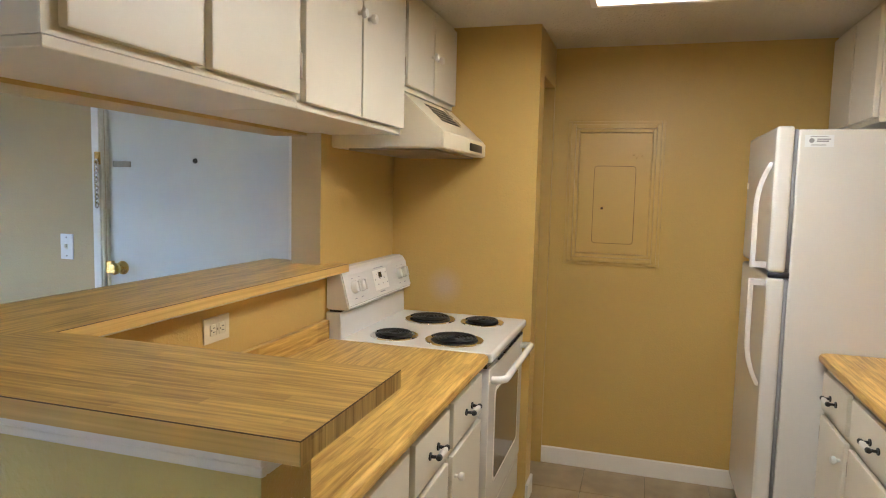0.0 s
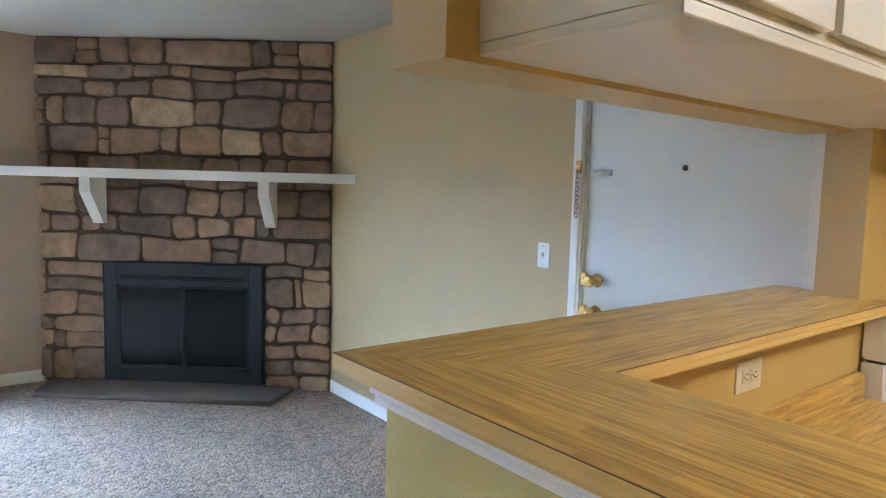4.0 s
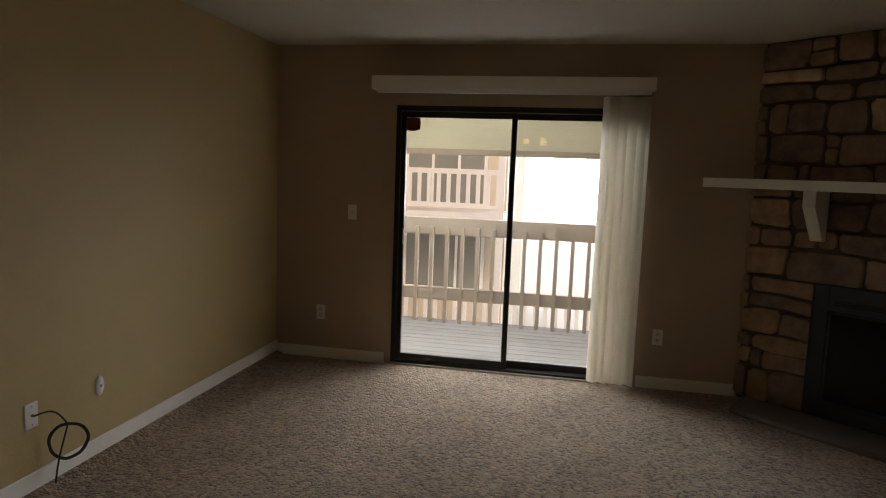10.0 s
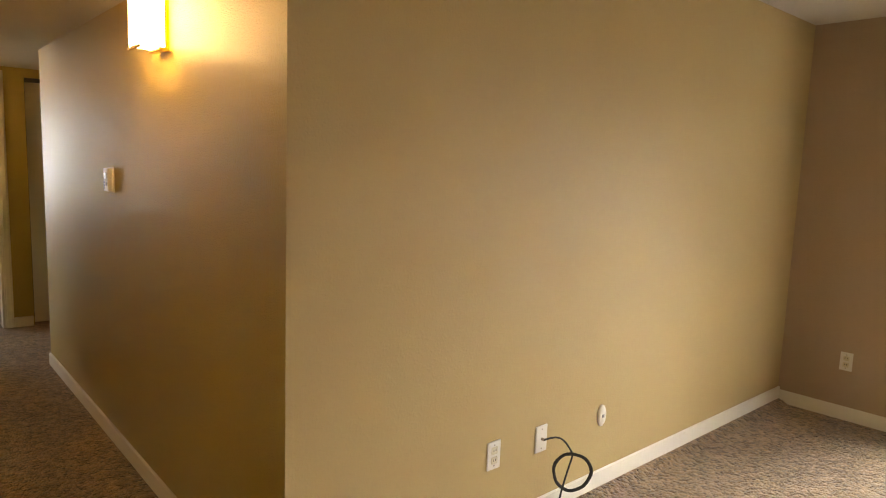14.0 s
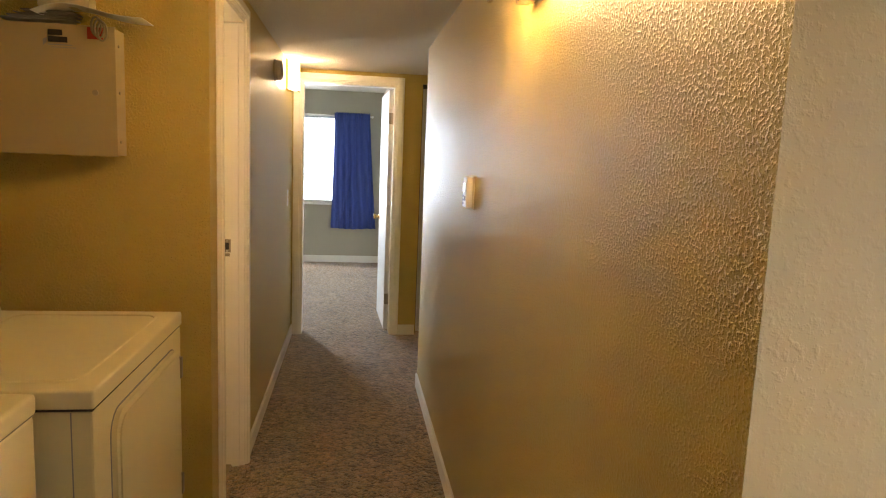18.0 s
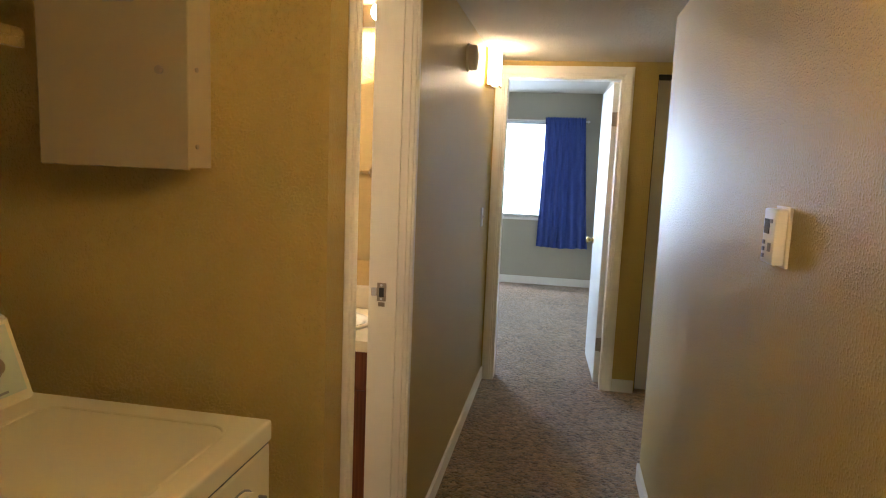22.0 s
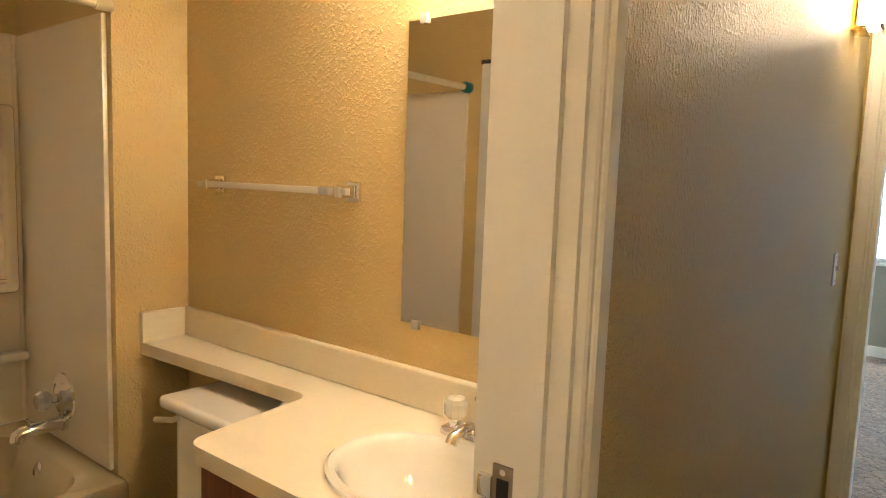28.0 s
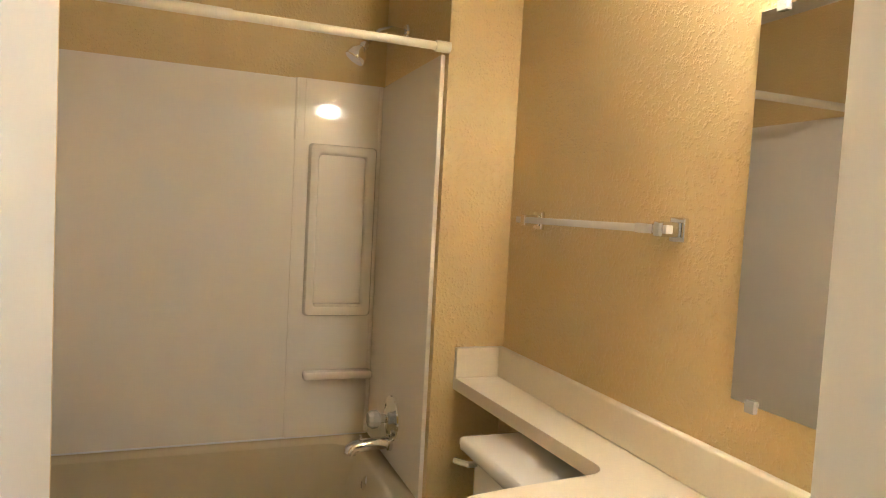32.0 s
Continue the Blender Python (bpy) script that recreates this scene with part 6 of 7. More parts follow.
# ---- laundry closet ----
dy = thing("clothes_dryer", (0.95, -3.05, 0), "almond-white front-loading clothes dryer with a pale green console", "dryer")
DX0, DX1, DY0, DY1, DZ = 0.625, 1.33, -3.385, -2.64, 0.943
part("cabinet", B(DX0 + 0.004, DY0, 0.0, DX1, DY1, DZ - 0.050, 0.006), DRYER_WHITE, dy)
part("seam", B(DX0 + 0.006, DY0 + 0.003, DZ - 0.050, DX1, DY1 - 0.003, DZ - 0.044), BLACK_PLASTIC, dy)
part("top", B(DX0, DY0 - 0.002, DZ - 0.044, DX1, DY1 + 0.002, DZ, 0.007, 3), DRYER_WHITE, dy)
part("side_seam", B(DX0 + 0.048, DY1 - 0.0005, 0.02, DX0 + 0.051, DY1 + 0.0008, DZ - 0.051), GREY_INK, dy)
bm = bmesh.new()
loop = [(x, y) for x, y in rounded_outline(DX0 + 0.055, 1.10, DY0 + 0.06, DY1 - 0.06, 0.045)]
tube(bm, [(x, y, DZ) for x, y in loop + loop[:1]], 0.0045, 8)
part("top_bead", bm, DRYER_WHITE, dy)
part("lint_lid", B(1.105, -3.17, DZ - 0.001, 1.155, -2.88, DZ + 0.004, 0.002), DRYER_WHITE, dy)
part("door_gap", rounded_panel(bmesh.new(), DX0 + 0.004, DY0 + 0.066, DY1 - 0.096, 0.276, 0.850, 0.064, -1, 0.002), GREY_INK, dy)
dd = part("dryer_door", rounded_panel(bmesh.new(), DX0 + 0.002, DY0 + 0.07, DY1 - 0.10, 0.28, 0.846, 0.06, -1, 0.012), DRYER_WHITE, dy)
part("door_recess", rounded_panel(bmesh.new(), DX0 - 0.010, DY0 + 0.09, DY1 - 0.12, 0.30, 0.826, 0.05, -1, 0.004), DRYER_WHITE, dd)
for z in (0.37, 0.77):
    part("door_hinge", B(DX0 - 0.014, DY0 + 0.048, z - 0.035, DX0 + 0.004, DY0 + 0.066, z + 0.035, 0.002), OLD_METAL, dy)
part("door_pull", prism(bmesh.new(), [(DY1 - 0.17, 0.525), (DY1 - 0.13, 0.545), (DY1 - 0.145, 0.475)], 0, DX0 - 0.02, DX0 - 0.012), DRYER_WHITE, dd)
CX = 1.16
bm = prism(bmesh.new(), [(CX, DZ), (DX1, DZ), (DX1, DZ + 0.167), (CX + 0.08, DZ + 0.180), (CX + 0.06, DZ + 0.172)], 1, DY0 + 0.02, DY1 - 0.02)
bmesh.ops.bevel(bm, geom=list(bm.edges), offset=0.005, segments=2, affect="EDGES")
cs = part("console", bm, DRYER_WHITE, dy)
cn = Vector((-0.172, 0, 0.06)).normalized()
cu = Vector((0.06, 0, 0.172)).normalized()
# local x runs south, y up the slope, z out of it
CM = Matrix(((0, cu.x, cn.x, CX + 0.002), (-1, cu.y, cn.y, 0), (0, cu.z, cn.z, DZ), (0, 0, 0, 1)))
part("console_panel", box(bmesh.new(), -DY1 + 0.035, 0.022, 0.0, -DY0 - 0.035, 0.168, 0.003, 0.001, 1, CM), GREEN_PANEL, cs)
part("timer_knob", lathe(bmesh.new(), [(0.026, 0), (0.026, 0.006), (0.020, 0.008), (0.017, 0.022), (0, 0.024)], CM @ Matrix.Translation((3.28, 0.088, 0.003)), 22), OLD_METAL, cs)
part("pointer", box(bmesh.new(), -0.002, 0, 0.02, 0.002, 0.018, 0.026, m=CM @ Matrix.Translation((3.28, 0.088, 0.003))), GREY_INK, cs)
part("print_bar", box(bmesh.new(), 2.93, 0.083, 0.003, 3.12, 0.086, 0.0036, m=CM), GREY_INK, cs)
part("print_bar", box(bmesh.new(), 3.27, 0.028, 0.003, 3.305, 0.033, 0.0036, m=CM), GREY_INK, cs)
bm = lathe(bmesh.new(), [(0.020, 0.003), (0.020, 0.0036), (0, 0.0036)], CM @ Matrix.Translation((3.265, 0.148, 0)) @ Matrix.Diagonal((1, 0.45, 1, 1)), 20)
part("badge", bm, BLACK_INK, cs, "dark oval maker's badge")

ws = thing("washing_machine", (1.0, -2.28, 0), "white top-loading washing machine beside the dryer", "washer")
part("cabinet", B(0.742, -2.622, 0.0, 1.40, -1.965, DZ - 0.050, 0.006), DRYER_WHITE, ws)
part("top", B(0.737, -2.627, DZ - 0.046, 1.40, -1.96, DZ, 0.010, 3), DRYER_WHITE, ws)
part("seam", B(0.744, -2.624, DZ - 0.050, 1.40, -1.963, DZ - 0.046), BLACK_PLASTIC, ws)
part("lid", B(0.79, -2.56, DZ - 0.002, 1.17, -2.06, DZ + 0.008, 0.008, 2), DRYER_WHITE, ws)
part("lid_gap", B(0.786, -2.564, DZ - 0.0005, 1.174, -2.056, DZ + 0.0008), GREY_INK, ws)
bm = prism(bmesh.new(), [(1.235, DZ), (1.40, DZ), (1.40, DZ + 0.167), (1.315, DZ + 0.180), (1.295, DZ + 0.172)], 1, -2.60, -1.99)
part("console", bm, DRYER_WHITE, ws)

ab = thing("alarm_box", (0.99, -3.46, 1.445), "beige steel alarm control box screwed to the closet wall", "box")
part("case", B(0.820, -3.498, 1.446, 1.157, -3.41, 1.841, 0.003), BOX_PAINT, ab)
cv = part("cover", B(0.817, -3.412, 1.443, 1.160, -3.404, 1.844, 0.002), BOX_PAINT, ab)
for z in (1.49, 1.645, 1.79):
    part("screw", cyl(bmesh.new(), (0.8165, -3.44, z), (0.820, -3.44, z), 0.005, seg=8), OLD_METAL, ab)
part("cam_lock", cyl(bmesh.new(), (0.878, -3.404, 1.64), (0.878, -3.399, 1.64), 0.009, seg=12), OLD_METAL, ab)


# printed mark on the cover, as plain bars
for z0, z1, w in ((1.809, 1.826, 0.042), (1.788, 1.805, 0.056)):
    part("print_bar", B(1.012 - w, -3.404, z0, 1.012, -3.4030, z1, 0.0004, 1), BLACK_INK, cv)
bm = bmesh.new()
box(bm, 0.942, -3.404, 1.779, 1.012, -3.4032, 1.782)
box(bm, 0.932, -3.404, 1.772, 1.002, -3.4032, 1.774)
prism(bm, [(1.027, 1.796), (1.015, 1.801), (1.017, 1.786), (1.027, 1.776)], 1, -3.404, -3.4032)
part("print_bars", bm, GREY_INK, cv)
part("red_sticker", B(0.852, -3.404, 1.803, 0.898, -3.4028, 1.839, 0.0004, 1), RED_INK, cv, "small red warning sticker")

sh = thing("closet_shelf", (1.30, -2.7, 1.69), "painted wooden shelf along the laundry closet back", "shelf")
part("board", B(1.20, -3.42, 1.702, 1.553, YS - 0.125, 1.722, 0.002), PAINT_HALL, sh)
part("cleat", B(1.20, -3.42, 1.682, 1.218, YS - 0.125, 1.7015), PAINT_HALL, sh)
part("wall_cleat", B(1.36, -3.498, 1.655, 1.553, -3.42, 1.715), PAINT_HALL, sh)

# folded bag, paper and hardware lying on the alarm box
bg = thing("folded_bag", (0.98, -3.45, 1.846), "crumpled grey bag and papers on top of the box", "bag")
rnd = random.Random(8)
for i in range(4):
    bm = bmesh.new()
    bmesh.ops.create_grid(bm, x_segments=14, y_segments=8, size=1)
    w, d = 0.10 - i * 0.008, 0.04
    cx = 1.052 - i * 0.012
    for v in bm.verts:
        n_ = noise.noise(Vector((v.co.x * 2 + i, v.co.y * 2, i * 3.1)))
        v.co = Vector((cx + v.co.x * w, -3.45 + v.co.y * d + n_ * 0.006, 1.857 + i * 0.009 + n_ * 0.004))
    bmesh.ops.solidify(bm, geom=list(bm.faces), thickness=0.003)
    part("fold", bm, surface("grey_cloth_%s" % "abcd"[i], (0.30 - 0.03 * i, 0.28 - 0.03 * i, 0.24 - 0.02 * i), 0.8, vary=0.15, scale=30), bg)
bm = bmesh.new()
bmesh.ops.create_grid(bm, x_segments=10, y_segments=6, size=1)
for v in bm.verts:
    v.co = Vector((0.882 + v.co.x * 0.16, -3.42 + v.co.y * 0.06, 1.891 + 0.012 * math.sin(v.co.x * 3) - 0.02 * v.co.x * v.co.x))
bmesh.ops.solidify(bm, geom=list(bm.faces), thickness=0.002)
part("paper_sheet", bm, LABEL_PAPER, bg, "stiff folded paper sheet")
part("booklet", B(0.892, -3.47, 1.896, 1.042, -3.41, 1.931, 0.003), surface("cream_card", (0.55, 0.49, 0.36), 0.7), bg)
ky = thing("metal_clip", (0.852, -3.395, 1.846), "bunch of dark metal clips hanging over the box edge", "clip")
for i in range(3):
    a = i * 0.5
    pts = [(0.867 - 0.01 * i + 0.014 * math.cos(t + a), -3.392 + 0.004 * i, 1.841 + 0.028 * math.sin(t + a) - 0.008 * i) for t in [2 * math.pi * k / 14 for k in range(15)]]
    part("ring", tube(bmesh.new(), pts, 0.0035, 6), OLD_METAL, ky)

# ---- bedroom ----
tagged(link("backdrop_sky", B(-1.5, YB - 0.95, -0.3, 3.6, YB - 0.9, 3.2), SKY_GLOW), "bright white sky outside the bedroom window", "sky", kind="structure")
# the window's right half is never seen, added for the lamp behind it
wd = thing("bedroom_window", (0.85, YB - 0.06, 0.83), "bright bedroom window with white blinds half raised", "window")
bm = bmesh.new()
for a in ((0.26, 0.83, 0.30, 2.02), (2.62, 0.83, 2.66, 2.02), (0.30, 0.83, 2.62, 0.87), (0.30, 1.98, 2.62, 2.02), (1.44, 0.87, 1.48, 1.98)):
    box(bm, a[0], YB - 0.10, a[1], a[2], YB - 0.05, a[3], 0.003, 1)
part("window_frame", bm, WHITE_TRIM, wd)
g = part("pane", B(0.30, YB - 0.08, 0.87, 2.62, YB - 0.075, 1.98), GLASS, wd)
g.visible_shadow = False
part("window_sill", B(0.22, YB - 0.05, 0.805, 2.70, YB + 0.03, 0.83, 0.004), WHITE_TRIM, wd)
bl = thing("mini_blind", (0.85, YB - 0.03, 1.0), "white horizontal mini blind over the bright window", "blind")
part("head_rail", B(0.28, YB - 0.045, 1.98, 1.43, YB - 0.012, 2.015, 0.002), MINI_BLIND, bl)
for i in range(46):
    z = 0.86 + i * 0.0243
    part("slat", box(bmesh.new(), 0.28, -0.012, -0.0006, 1.43, 0.012, 0.0006, m=Matrix.Translation((0, YB - 0.028, z)) @ pose(0, 0, 0, 8)), MINI_BLIND, bl, smooth=False)

ct = thing("curtain", (0.09, YB + 0.06, 0.48), "royal blue gathered curtain hung on one window side", "curtain")
bm = bmesh.new()
NX, NZ = 120, 24
grid = []
for j in range(NZ + 1):
    v = j / NZ
    row = []
    for i in range(NX + 1):
        u = i / NX
        flare = 0.239 + 0.071 * (1 - v) ** 1.3
        ph = 2 * math.pi * (7 * u + 0.35 * math.sin(5 * u + 1.2) + 0.12 * math.sin(2.5 * v + 9 * u))
        amp = 0.014 + 0.022 * (1 - v) * (0.6 + 0.4 * math.sin(4.2 * u + 0.5))
        gather = 0.010 * math.sin(2 * math.pi * 19 * u + 2 * math.sin(8 * u)) * max(0, (v - 0.86) / 0.14)
        ruffle = 0.007 * math.sin(2 * math.pi * 13 * u + 1) * max(0, (v - 0.965) / 0.035)
        hem = 0.006 * math.sin(7 * u + 1) * (1 - v)
        row.append(bm.verts.new((0.09 - 0.04 * (1 - v) + (u - 0.5) * 2 * flare, YB + 0.065 + amp * math.sin(ph) + gather, 0.482 + hem + v * 1.583 + ruffle)))
    grid.append(row)
for a, b in zip(grid, grid[1:]):
    for i in range(NX):
        bm.faces.new((a[i], a[i + 1], b[i + 1], b[i]))
part("drape", bm, BLUE_CLOTH, ct)
part("rod", cyl(bmesh.new(), (-0.20, YB + 0.035, 2.025), (2.72, YB + 0.035, 2.025), 0.009, seg=12), WHITE_TRIM, ct)
for x in (-0.185, 2.70):
    part("rod_bracket", B(x - 0.01, YB, 2.01, x + 0.01, YB + 0.045, 2.04, 0.002), WHITE_TRIM, ct)

sc = thing("sliding_closet_door", (-0.37, -9.2, 0), "white sliding closet doors in the bedroom", "door")
part("panel", B(-0.415, -10.20, 0.02, -0.39, -9.15, 2.0, 0.002, 1), CREAM_DOOR, sc)
part("panel", B(-0.385, -9.22, 0.02, -0.36, -8.22, 2.0, 0.002, 1), CREAM_DOOR, sc)
part("top_track", B(-0.44, -10.22, 2.0, -0.345, -8.2, 2.03), OLD_METAL, sc)
plate("wall_outlet", (0.99, YB, 0.36), "+y", "white duplex outlet below the bedroom window")

# ---- bathroom ----
# vanity: counter with a banjo shelf over the toilet tank
vc = thing("vanity_counter", (1.4, -4.55, 0.82), "cream laminate vanity counter with a narrow shelf over the toilet", "countertop")
ZC0, ZC1, ZBS = 0.820, 0.858, 0.955
pts = [(XE + 0.117, YV + 0.003), (2.255, YV + 0.003), (2.255, -4.606), (1.515, -4.640)]
for k in range(1, 7):
    a = radians(15 * k)
    pts.append((1.515 - 0.045 * math.sin(a), -4.640 + 0.045 * (1 - math.cos(a))))
pts += [(1.452, -4.40)]
for k in range(0, 5):
    a = radians(22.5 * k)
    pts.append((1.400 + 0.042 * math.cos(a), -4.326 + 0.042 * math.sin(a)))
pts += [(XE + 0.117, -4.284)]
SX, SY = 0.965, -4.49
top_ob = part("worktop", prism(bmesh.new(), pts, 2, ZC0, ZC1), VANITY_TOP, vc, smooth=False)
cutter = link("basin_cutter", lathe(bmesh.new(), [(0, -0.2), (1, -0.2), (1, 0.2), (0, 0.2)], Matrix.Translation((SX, SY, ZC1)) @ Matrix.Diagonal((0.200, 0.155, 1, 1)), 40), VANITY_TOP)
mod = top_ob.modifiers.new("hole", "BOOLEAN")
mod.object, mod.operation, mod.solver = cutter, "DIFFERENCE", "EXACT"
dg = bpy.context.evaluated_depsgraph_get()
me2 = bpy.data.meshes.new_from_object(top_ob.evaluated_get(dg))
top_ob.modifiers.clear()
top_ob.data = me2
bpy.data.objects.remove(cutter)
bm = bmesh.new()
box(bm, XE + 0.117, YV + 0.003, ZC1, 2.255, YV + 0.024, ZBS, 0.007, 3)
part("backsplash", bm, VANITY_TOP, vc)
part("end_splash", B(2.235, YV + 0.024, ZC1, 2.255, -4.606, ZBS, 0.003, 2), VANITY_TOP, vc)
sk = thing("bathroom_sink", (SX, SY, ZC1), "white oval drop-in sink", "sink")
prof = [(1.08, 0.002), (1.08, 0.010), (1.04, 0.016), (0.98, 0.015), (0.93, 0.006), (0.88, -0.02), (0.78, -0.075), (0.55, -0.125), (0.2, -0.14), (0.0, -0.14)]
part("basin", lathe(bmesh.new(), prof, Matrix.Translation((SX, SY, ZC1)) @ Matrix.Diagonal((0.200, 0.155, 1, 1)), 44), PORCELAIN, sk)
part("drain", lathe(bmesh.new(), [(0.022, 0), (0.022, 0.003), (0.015, 0.001), (0, 0.001)], Matrix.Translation((SX, SY, ZC1 - 0.139)), 18), CHROME, sk)
fc = thing("faucet", (SX - 0.03, -4.665, ZC1), "chrome centerset faucet with clear acrylic handles", "faucet")
fx, fy, fz = 1.005, -4.690, ZC1 + 0.001
part("base", B(fx - 0.075, fy - 0.025, fz, fx + 0.075, fy + 0.025, fz + 0.022, 0.010, 3), CHROME, fc)
part("spout", tube(bmesh.new(), [(fx, fy, fz + 0.012), (fx, fy + 0.018, fz + 0.034), (fx, fy + 0.045, fz + 0.036), (fx, fy + 0.075, fz + 0.026), (fx, fy + 0.082, fz + 0.016)], 0.0135, 12), CHROME, fc)
for s in (-1, 1):
    h = part("handle_stem", cyl(bmesh.new(), (fx + s * 0.05, fy, fz + 0.02), (fx + s * 0.05, fy, fz + 0.04), 0.014), CHROME, fc)
    bm = lathe(bmesh.new(), [(0.018, 0), (0.025, 0.008), (0.026, 0.034), (0.021, 0.044), (0, 0.046)], Matrix.Translation((fx + s * 0.05, fy, fz + 0.038)), 10)
    part("handle", bm, ACRYLIC, fc, "clear faceted acrylic handle", False)
part("lift_rod", cyl(bmesh.new(), (fx, fy - 0.012, fz + 0.02), (fx, fy - 0.012, fz + 0.085), 0.0025, seg=8), CHROME, fc)
part("lift_knob", lathe(bmesh.new(), [(0, 0.095), (0.008, 0.092), (0.008, 0.085), (0, 0.083)], Matrix.Translation((fx, fy - 0.012, fz)), 12), CHROME, fc)
vb = thing("vanity_cabinet", (1.1, -4.5, 0), "reddish oak vanity cabinet below the counter", "cabinet")
bm = bmesh.new()
box(bm, XE + 0.12, -4.328, 0.0, 1.405, -4.31, ZC0 - 0.002)
box(bm, 1.387, YV + 0.004, 0.0, 1.405, -4.328, ZC0 - 0.002)
box(bm, XE + 0.12, YV + 0.004, 0.0, 1.387, YV + 0.02, ZC0 - 0.002)
part("body", bm, OAK_RED, vb, smooth=False)
part("front_rail", B(XE + 0.13, -4.31, 0.69, 1.405, -4.298, ZC0 - 0.004), OAK_RED, vb)
for a, b in ((XE + 0.14, 1.03), (1.05, 1.40)):
    part("door", B(a, -4.31, 0.12, b, -4.294, 0.675, 0.006), OAK_RED, vb)

# toilet under the shelf
to = thing("toilet", (1.75, -4.5, 0), "white toilet with its tank under the counter shelf", "toilet")
part("tank", B(1.545, -4.745, 0.36, 1.948, -4.545, 0.735, 0.03, 4), PORCELAIN, to)
part("tank_lid", B(1.52, -4.755, 0.735, 1.97, -4.51, 0.775, 0.018, 3), PORCELAIN, to)
part("flush_lever", tube(bmesh.new(), [(1.92, -4.545, 0.71), (1.92, -4.525, 0.71), (1.94, -4.517, 0.708), (1.98, -4.51, 0.700)], 0.009, 8), PORCELAIN, to)
part("bowl", lathe(bmesh.new(), [(0.10, 0.0), (0.11, 0.12), (0.15, 0.28), (0.19, 0.37), (0.19, 0.39), (0.14, 0.39), (0.10, 0.25), (0, 0.22)], Matrix.Translation((1.745, -4.28, 0.007)) @ Matrix.Diagonal((1, 1.25, 1, 1)), 28), PORCELAIN, to)
part("seat", lathe(bmesh.new(), [(0.195, 0.392), (0.195, 0.415), (0, 0.42)], Matrix.Translation((1.745, -4.28, 0.007)) @ Matrix.Diagonal((1, 1.22, 1, 1)), 28), PORCELAIN, to)

# mirror and bar light
mi = thing("wall_mirror", (0.99, YV, 1.05), "frameless rectangular mirror held by clear clips", "mirror")
part("glass", B(0.676, YV, 1.060, 1.294, YV + 0.005, 1.776), MIRROR, mi, smooth=False)
for x, z in ((1.245, 1.778), (1.245, 1.058), (0.80, 1.778), (0.80, 1.058)):
    part("clip", B(x - 0.011, YV, z - 0.012, x + 0.011, YV + 0.012, z + 0.012, 0.003), ACRYLIC, mi)
vl = thing("vanity_light", (0.98, YV, 1.93), "chrome bar light with round glowing bulbs above the mirror", "lamp")
part("bar", B(0.72, YV, 1.99, 1.24, YV + 0.03, 2.08, 0.004), CHROME, vl)
for x in (0.80, 0.98, 1.16):
    part("socket", cyl(bmesh.new(), (x, YV + 0.03, 2.035), (x, YV + 0.055, 2.035), 0.022), CHROME, vl)
    part("bulb", lathe(bmesh.new(), [(0, -0.030), (0.015, -0.027), (0.028, -0.010), (0.030, 0.0), (0.028, 0.010), (0.015, 0.027), (0, 0.030)], Matrix.Translation((x, YV + 0.10, 2.035)) @ pose(0, 0, 0, 90), 20), BULB_GLOW, vl)

# towel bars
def towel_bar(x0, x1, y, out, z, label):
    """out is 1 or -1 along y, less for a bar that stands closer to its wall."""
    e = thing("towel_bar", ((x0 + x1) / 2, y, z), label, "towel bar")
    for x in (x0, x1):
        part("post", B(x - 0.024, y, z - 0.026, x + 0.024, y + out * 0.012, z + 0.026, 0.004), CHROME, e)
        part("arm", B(x - 0.015, y + out * 0.012, z - 0.016, x + 0.015, y + out * 0.062, z + 0.016, 0.005), CHROME, e)
    part("bar", B(x0 - 0.025, y + out * 0.042, z - 0.009, x1 + 0.045, y + out * 0.060, z + 0.009, 0.002), FROSTED, e)
    part("sleeve", B(x0 + 0.017, y + out * 0.040, z - 0.011, x0 + 0.075, y + out * 0.062, z + 0.011, 0.002), CHROME, e)


FROSTED = surface("frosted_bar", (0.72, 0.68, 0.6), 0.25)
towel_bar(1.467, 2.06, YV, 1, 1.37, "chrome-ended frosted towel bar on the yellow wall")
towel_bar(1.18, 1.36, -3.60, -0.58, 1.40, "short chrome towel bar beside the linen closet")

# tub with surround
tu = thing("bathtub", (2.62, -3.9, 0), "almond bathtub with a rounded rim", "bathtub")
TX0, TX1, TY0, TY1, TZ = XT - 0.01, 2.966, -4.531, YN - 0.002, 0.446
bm = bmesh.new()


def rr_loop(cx, cy, hx, hy, r, z, seg=8):
    out = []
    for sx, sy, a0 in ((1, 1, 0), (-1, 1, 90), (-1, -1, 180), (1, -1, 270)):
        for k in range(seg + 1):
            a = radians(a0 + 90 * k / seg)
            out.append(bm.verts.new((cx + sx * (hx - r) + r * math.cos(a), cy + sy * (hy - r) + r * math.sin(a), z)))
    return out


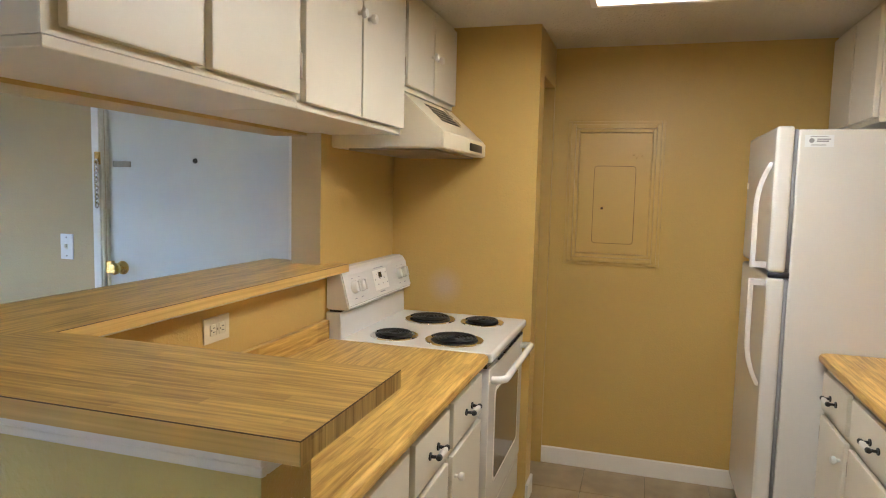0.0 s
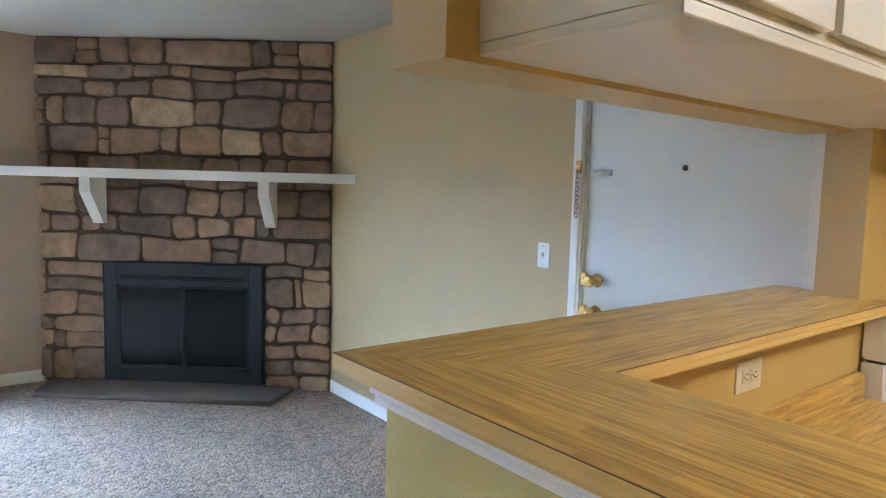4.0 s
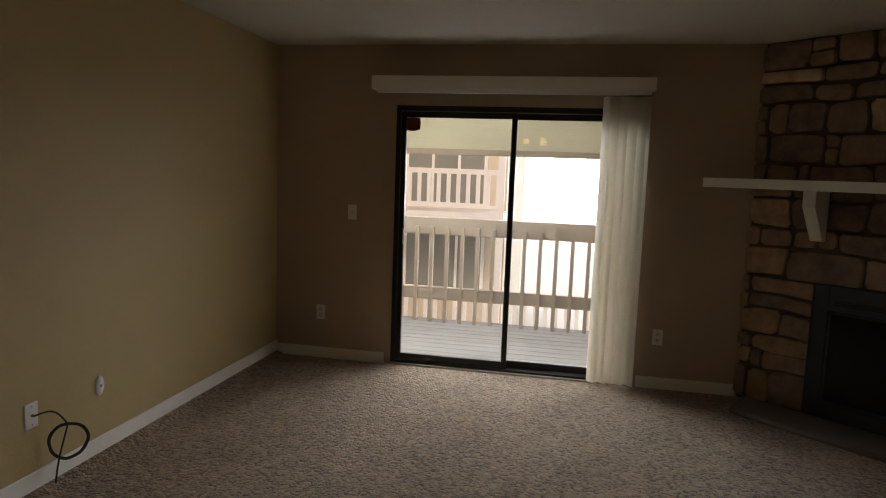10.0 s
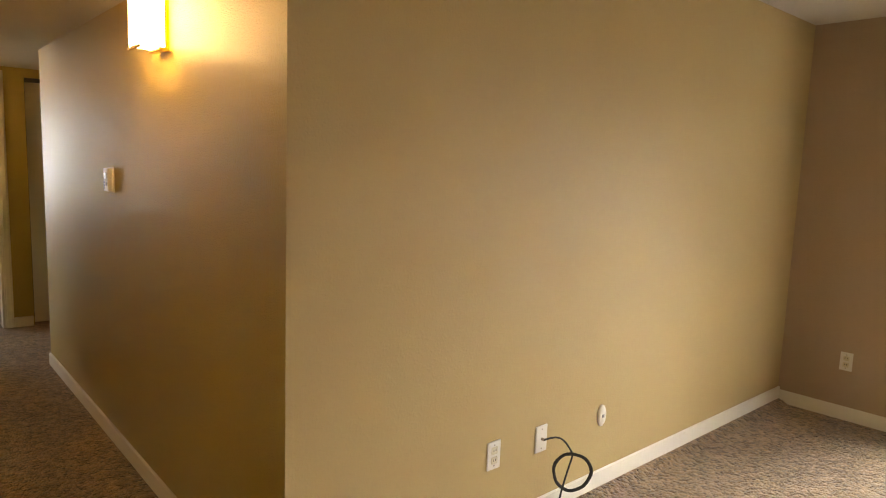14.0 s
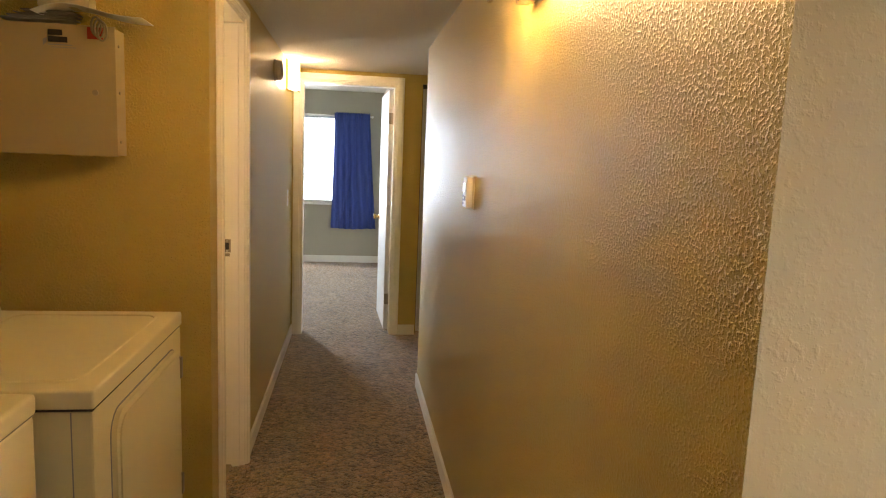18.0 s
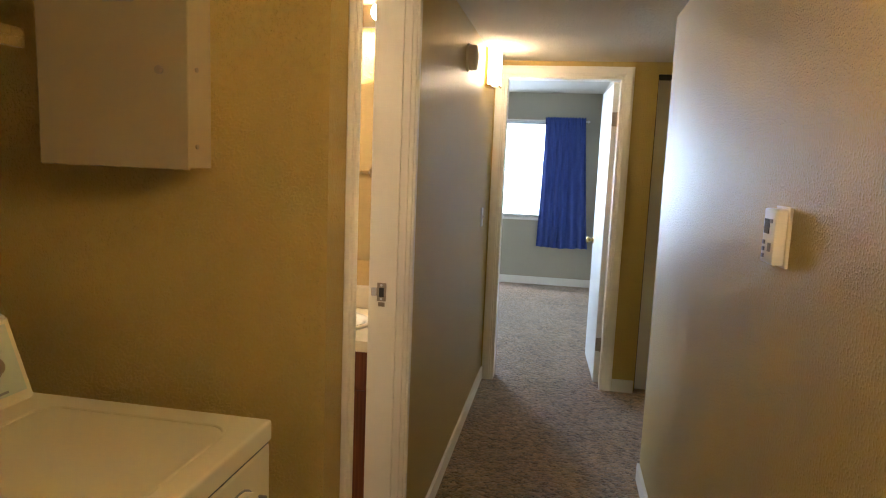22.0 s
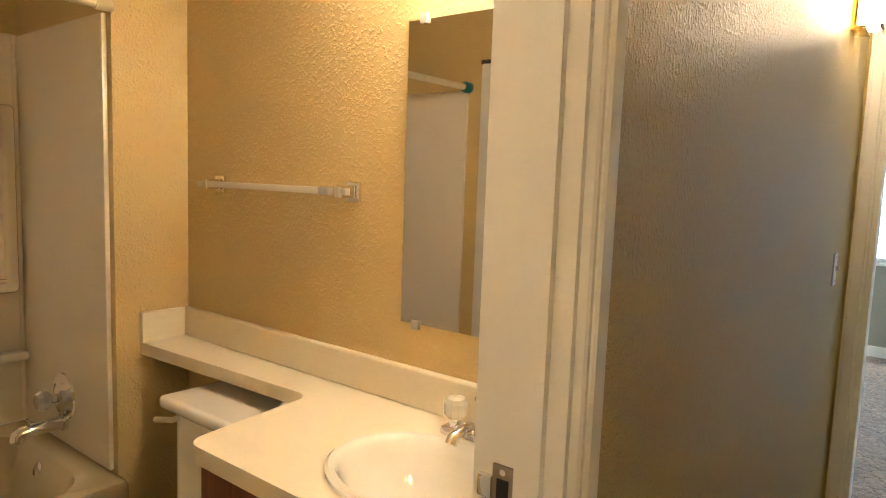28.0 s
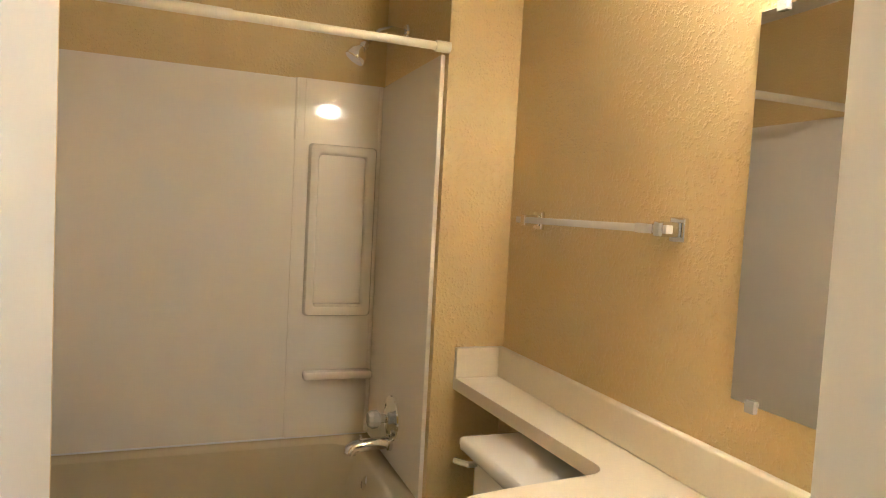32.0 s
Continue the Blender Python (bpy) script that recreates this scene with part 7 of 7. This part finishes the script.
cx, cy, hx, hy = (TX0 + TX1) / 2, (TY0 + TY1) / 2, (TX1 - TX0) / 2, (TY1 - TY0) / 2
loops = [rr_loop(cx, cy, hx, hy, 0.01, 0.008), rr_loop(cx, cy, hx, hy, 0.01, TZ - 0.012), rr_loop(cx, cy, hx - 0.006, hy - 0.006, 0.012, TZ - 0.002), rr_loop(cx, cy, hx - 0.02, hy - 0.02, 0.02, TZ),
         rr_loop(cx, cy, hx - 0.06, hy - 0.07, 0.10, TZ), rr_loop(cx, cy, hx - 0.075, hy - 0.09, 0.12, TZ - 0.012), rr_loop(cx, cy, hx - 0.10, hy - 0.14, 0.14, TZ - 0.15), rr_loop(cx, cy, hx - 0.14, hy - 0.22, 0.15, 0.09), rr_loop(cx, cy, hx - 0.2, hy - 0.3, 0.12, 0.07)]
for a, b in zip(loops, loops[1:]):
    for i in range(len(a)):
        j = (i + 1) % len(a)
        bm.faces.new((a[i], a[j], b[j], b[i]))
bm.faces.new(loops[-1])
bmesh.ops.recalc_face_normals(bm, faces=bm.faces)
part("shell", bm, TUB, tu)
part("overflow_plate", lathe(bmesh.new(), [(0.034, 0), (0.034, 0.006), (0.02, 0.014), (0, 0.014)], Matrix.Translation((2.60, -4.432, 0.375)) @ pose(0, 0, 0, -80), 22), CHROME, tu)
su = thing("tub_surround", (2.65, -4.0, TZ), "glossy cream acrylic tub surround with moulded shelves", "tub surround")
ZS = 1.865
part("back_panel", B(2.950, -4.533, TZ + 0.002, 2.968, YN, ZS, 0.003), SURROUND, su)
part("corner_panel", B(2.945, -4.517, TZ + 0.004, 2.9503, -4.182, ZS + 0.003, 0.002), SURROUND, su)
bm = bmesh.new()
for y, r in ((-4.180, 0.006), (-4.214, 0.004)):
    cyl(bm, (2.947, y, 1.63), (2.947, y, ZS), r, seg=10)
cyl(bm, (2.947, -4.180, TZ + 0.01), (2.947, -4.180, 1.63), 0.003, seg=8)
part("corner_rib", bm, SURROUND, su)
part("end_panel", B(2.285, -4.533, TZ + 0.002, 2.950, -4.518, ZS, 0.003), SURROUND, su)
part("far_end_panel", B(2.259, YN - 0.015, TZ + 0.002, 2.950, YN, ZS, 0.003), SURROUND, su)
part("cove", cyl(bmesh.new(), (2.946, -4.514, TZ + 0.01), (2.946, -4.514, ZS), 0.010, seg=10), SURROUND, su)
part("moulded_niche", rounded_frame(bmesh.new(), 2.9455, -4.502, -4.232, 0.94, 1.62, 0.016, 0.042, 0.030), SURROUND, su)
part("niche_sill", B(2.918, -4.462, 0.980, 2.944, -4.272, 0.992, 0.004), SURROUND, su)
part("soap_ledge", B(2.885, -4.515, 0.69, 2.946, -4.24, 0.722, 0.013, 3), SURROUND, su)
part("caulk_line", B(2.945, -4.515, TZ + 0.0005, 2.951, YN - 0.02, TZ + 0.006, 0.001, 1), LABEL_PAPER, su)
RX, RZ = 2.25, 1.88
rod = thing("shower_rod", (RX, -3.9, RZ), "off-white tension shower rod with rubber ends", "shower rod")
part("inner_tube", cyl(bmesh.new(), (RX, -4.49, RZ), (RX, -3.87, RZ), 0.0125), ALMOND, rod)
part("outer_tube", cyl(bmesh.new(), (RX, -3.90, RZ), (RX, YN - 0.05, RZ), 0.0155), ALMOND, rod)
part("end_cap", cyl(bmesh.new(), (RX, -4.532, RZ), (RX, -4.485, RZ), 0.017), ALMOND, rod)
part("end_cap", lathe(bmesh.new(), [(0.02, 0), (0.028, 0.01), (0.028, 0.05), (0.02, 0.06), (0, 0.06)], Matrix.Translation((RX, YN - 0.001, RZ)) @ pose(0, 0, 0, 90), 14), TEAL, rod, "teal rubber rod end")
VX, VY, VZ = 2.605, -4.518, 0.618
va = thing("tub_valve", (VX, VY, VZ), "chrome tub valve with a clear knob", "valve")
m = Matrix.Translation((VX, VY, VZ)) @ pose(0, 0, 0, -90)
part("escutcheon", lathe(bmesh.new(), [(0.082, 0), (0.08, 0.006), (0.05, 0.012), (0.035, 0.022), (0, 0.022)], m, 30), CHROME, va)
part("stem", cyl(bmesh.new(), (VX, VY + 0.02, VZ), (VX, VY + 0.05, VZ), 0.016), CHROME, va)
part("knob", lathe(bmesh.new(), [(0.02, 0), (0.032, 0.01), (0.034, 0.03), (0.025, 0.045), (0, 0.047)], m @ Matrix.Translation((0, 0, 0.045)), 10), ACRYLIC, va, smooth=False)
PZ = 0.528
sp = thing("tub_spout", (VX, VY, PZ), "short chrome tub spout on the end wall", "spout")
bm = bmesh.new()
tube(bm, [(VX, VY, PZ), (VX, VY + 0.05, PZ), (VX, VY + 0.10, PZ - 0.003), (VX, VY + 0.135, PZ - 0.007), (VX, VY + 0.148, PZ - 0.014), (VX, VY + 0.150, PZ - 0.032)], 0.022, 14)
part("spout_body", bm, CHROME, sp)
part("diverter", cyl(bmesh.new(), (VX, VY + 0.115, PZ + 0.012), (VX, VY + 0.115, PZ + 0.034), 0.005, seg=10), CHROME, sp)
part("flange", cyl(bmesh.new(), (VX, VY, PZ), (VX, VY + 0.012, PZ), 0.03), CHROME, sp)
shd = thing("bath_shower", (2.66, -4.45, 1.9), "chrome shower head on a bent arm", "shower head")
part("flange", lathe(bmesh.new(), [(0.03, 0), (0.026, 0.008), (0.012, 0.012), (0, 0.012)], Matrix.Translation((2.70, -4.532, 2.03)) @ pose(0, 0, 0, -90), 20), CHROME, shd)
part("arm", tube(bmesh.new(), [(2.70, -4.53, 2.03), (2.70, -4.47, 2.035), (2.70, -4.43, 2.02), (2.70, -4.385, 1.975)], 0.0105, 10), CHROME, shd)
hm = Matrix.Translation((2.70, -4.38, 1.97)) @ Vector((0, 0.5, -0.75)).to_track_quat("Z", "Y").to_matrix().to_4x4()
part("head", lathe(bmesh.new(), [(0.012, 0), (0.018, 0.012), (0.016, 0.022), (0.034, 0.045), (0.038, 0.07), (0.036, 0.074), (0, 0.07)], hm, 22), CHROME, shd)

# linen closet opposite the mirror
lc = thing("linen_closet_door", (1.8, YN, 0), "white bifold linen closet door", "door")
part("leaf", B(1.635, YN - 0.025, 0.015, 1.826, YN - 0.003, 1.99, 0.002, 1), CREAM_DOOR, lc)
part("leaf", B(1.830, YN - 0.025, 0.015, 2.165, YN - 0.003, 1.99, 0.002, 1), CREAM_DOOR, lc)
part("top_gap", B(1.63, YN - 0.02, 1.992, 2.175, YN - 0.002, 2.012), BLACK_PLASTIC, lc)
knob(lc, (1.88, YN - 0.025, 0.95), (0, -1, 0), 0.017)
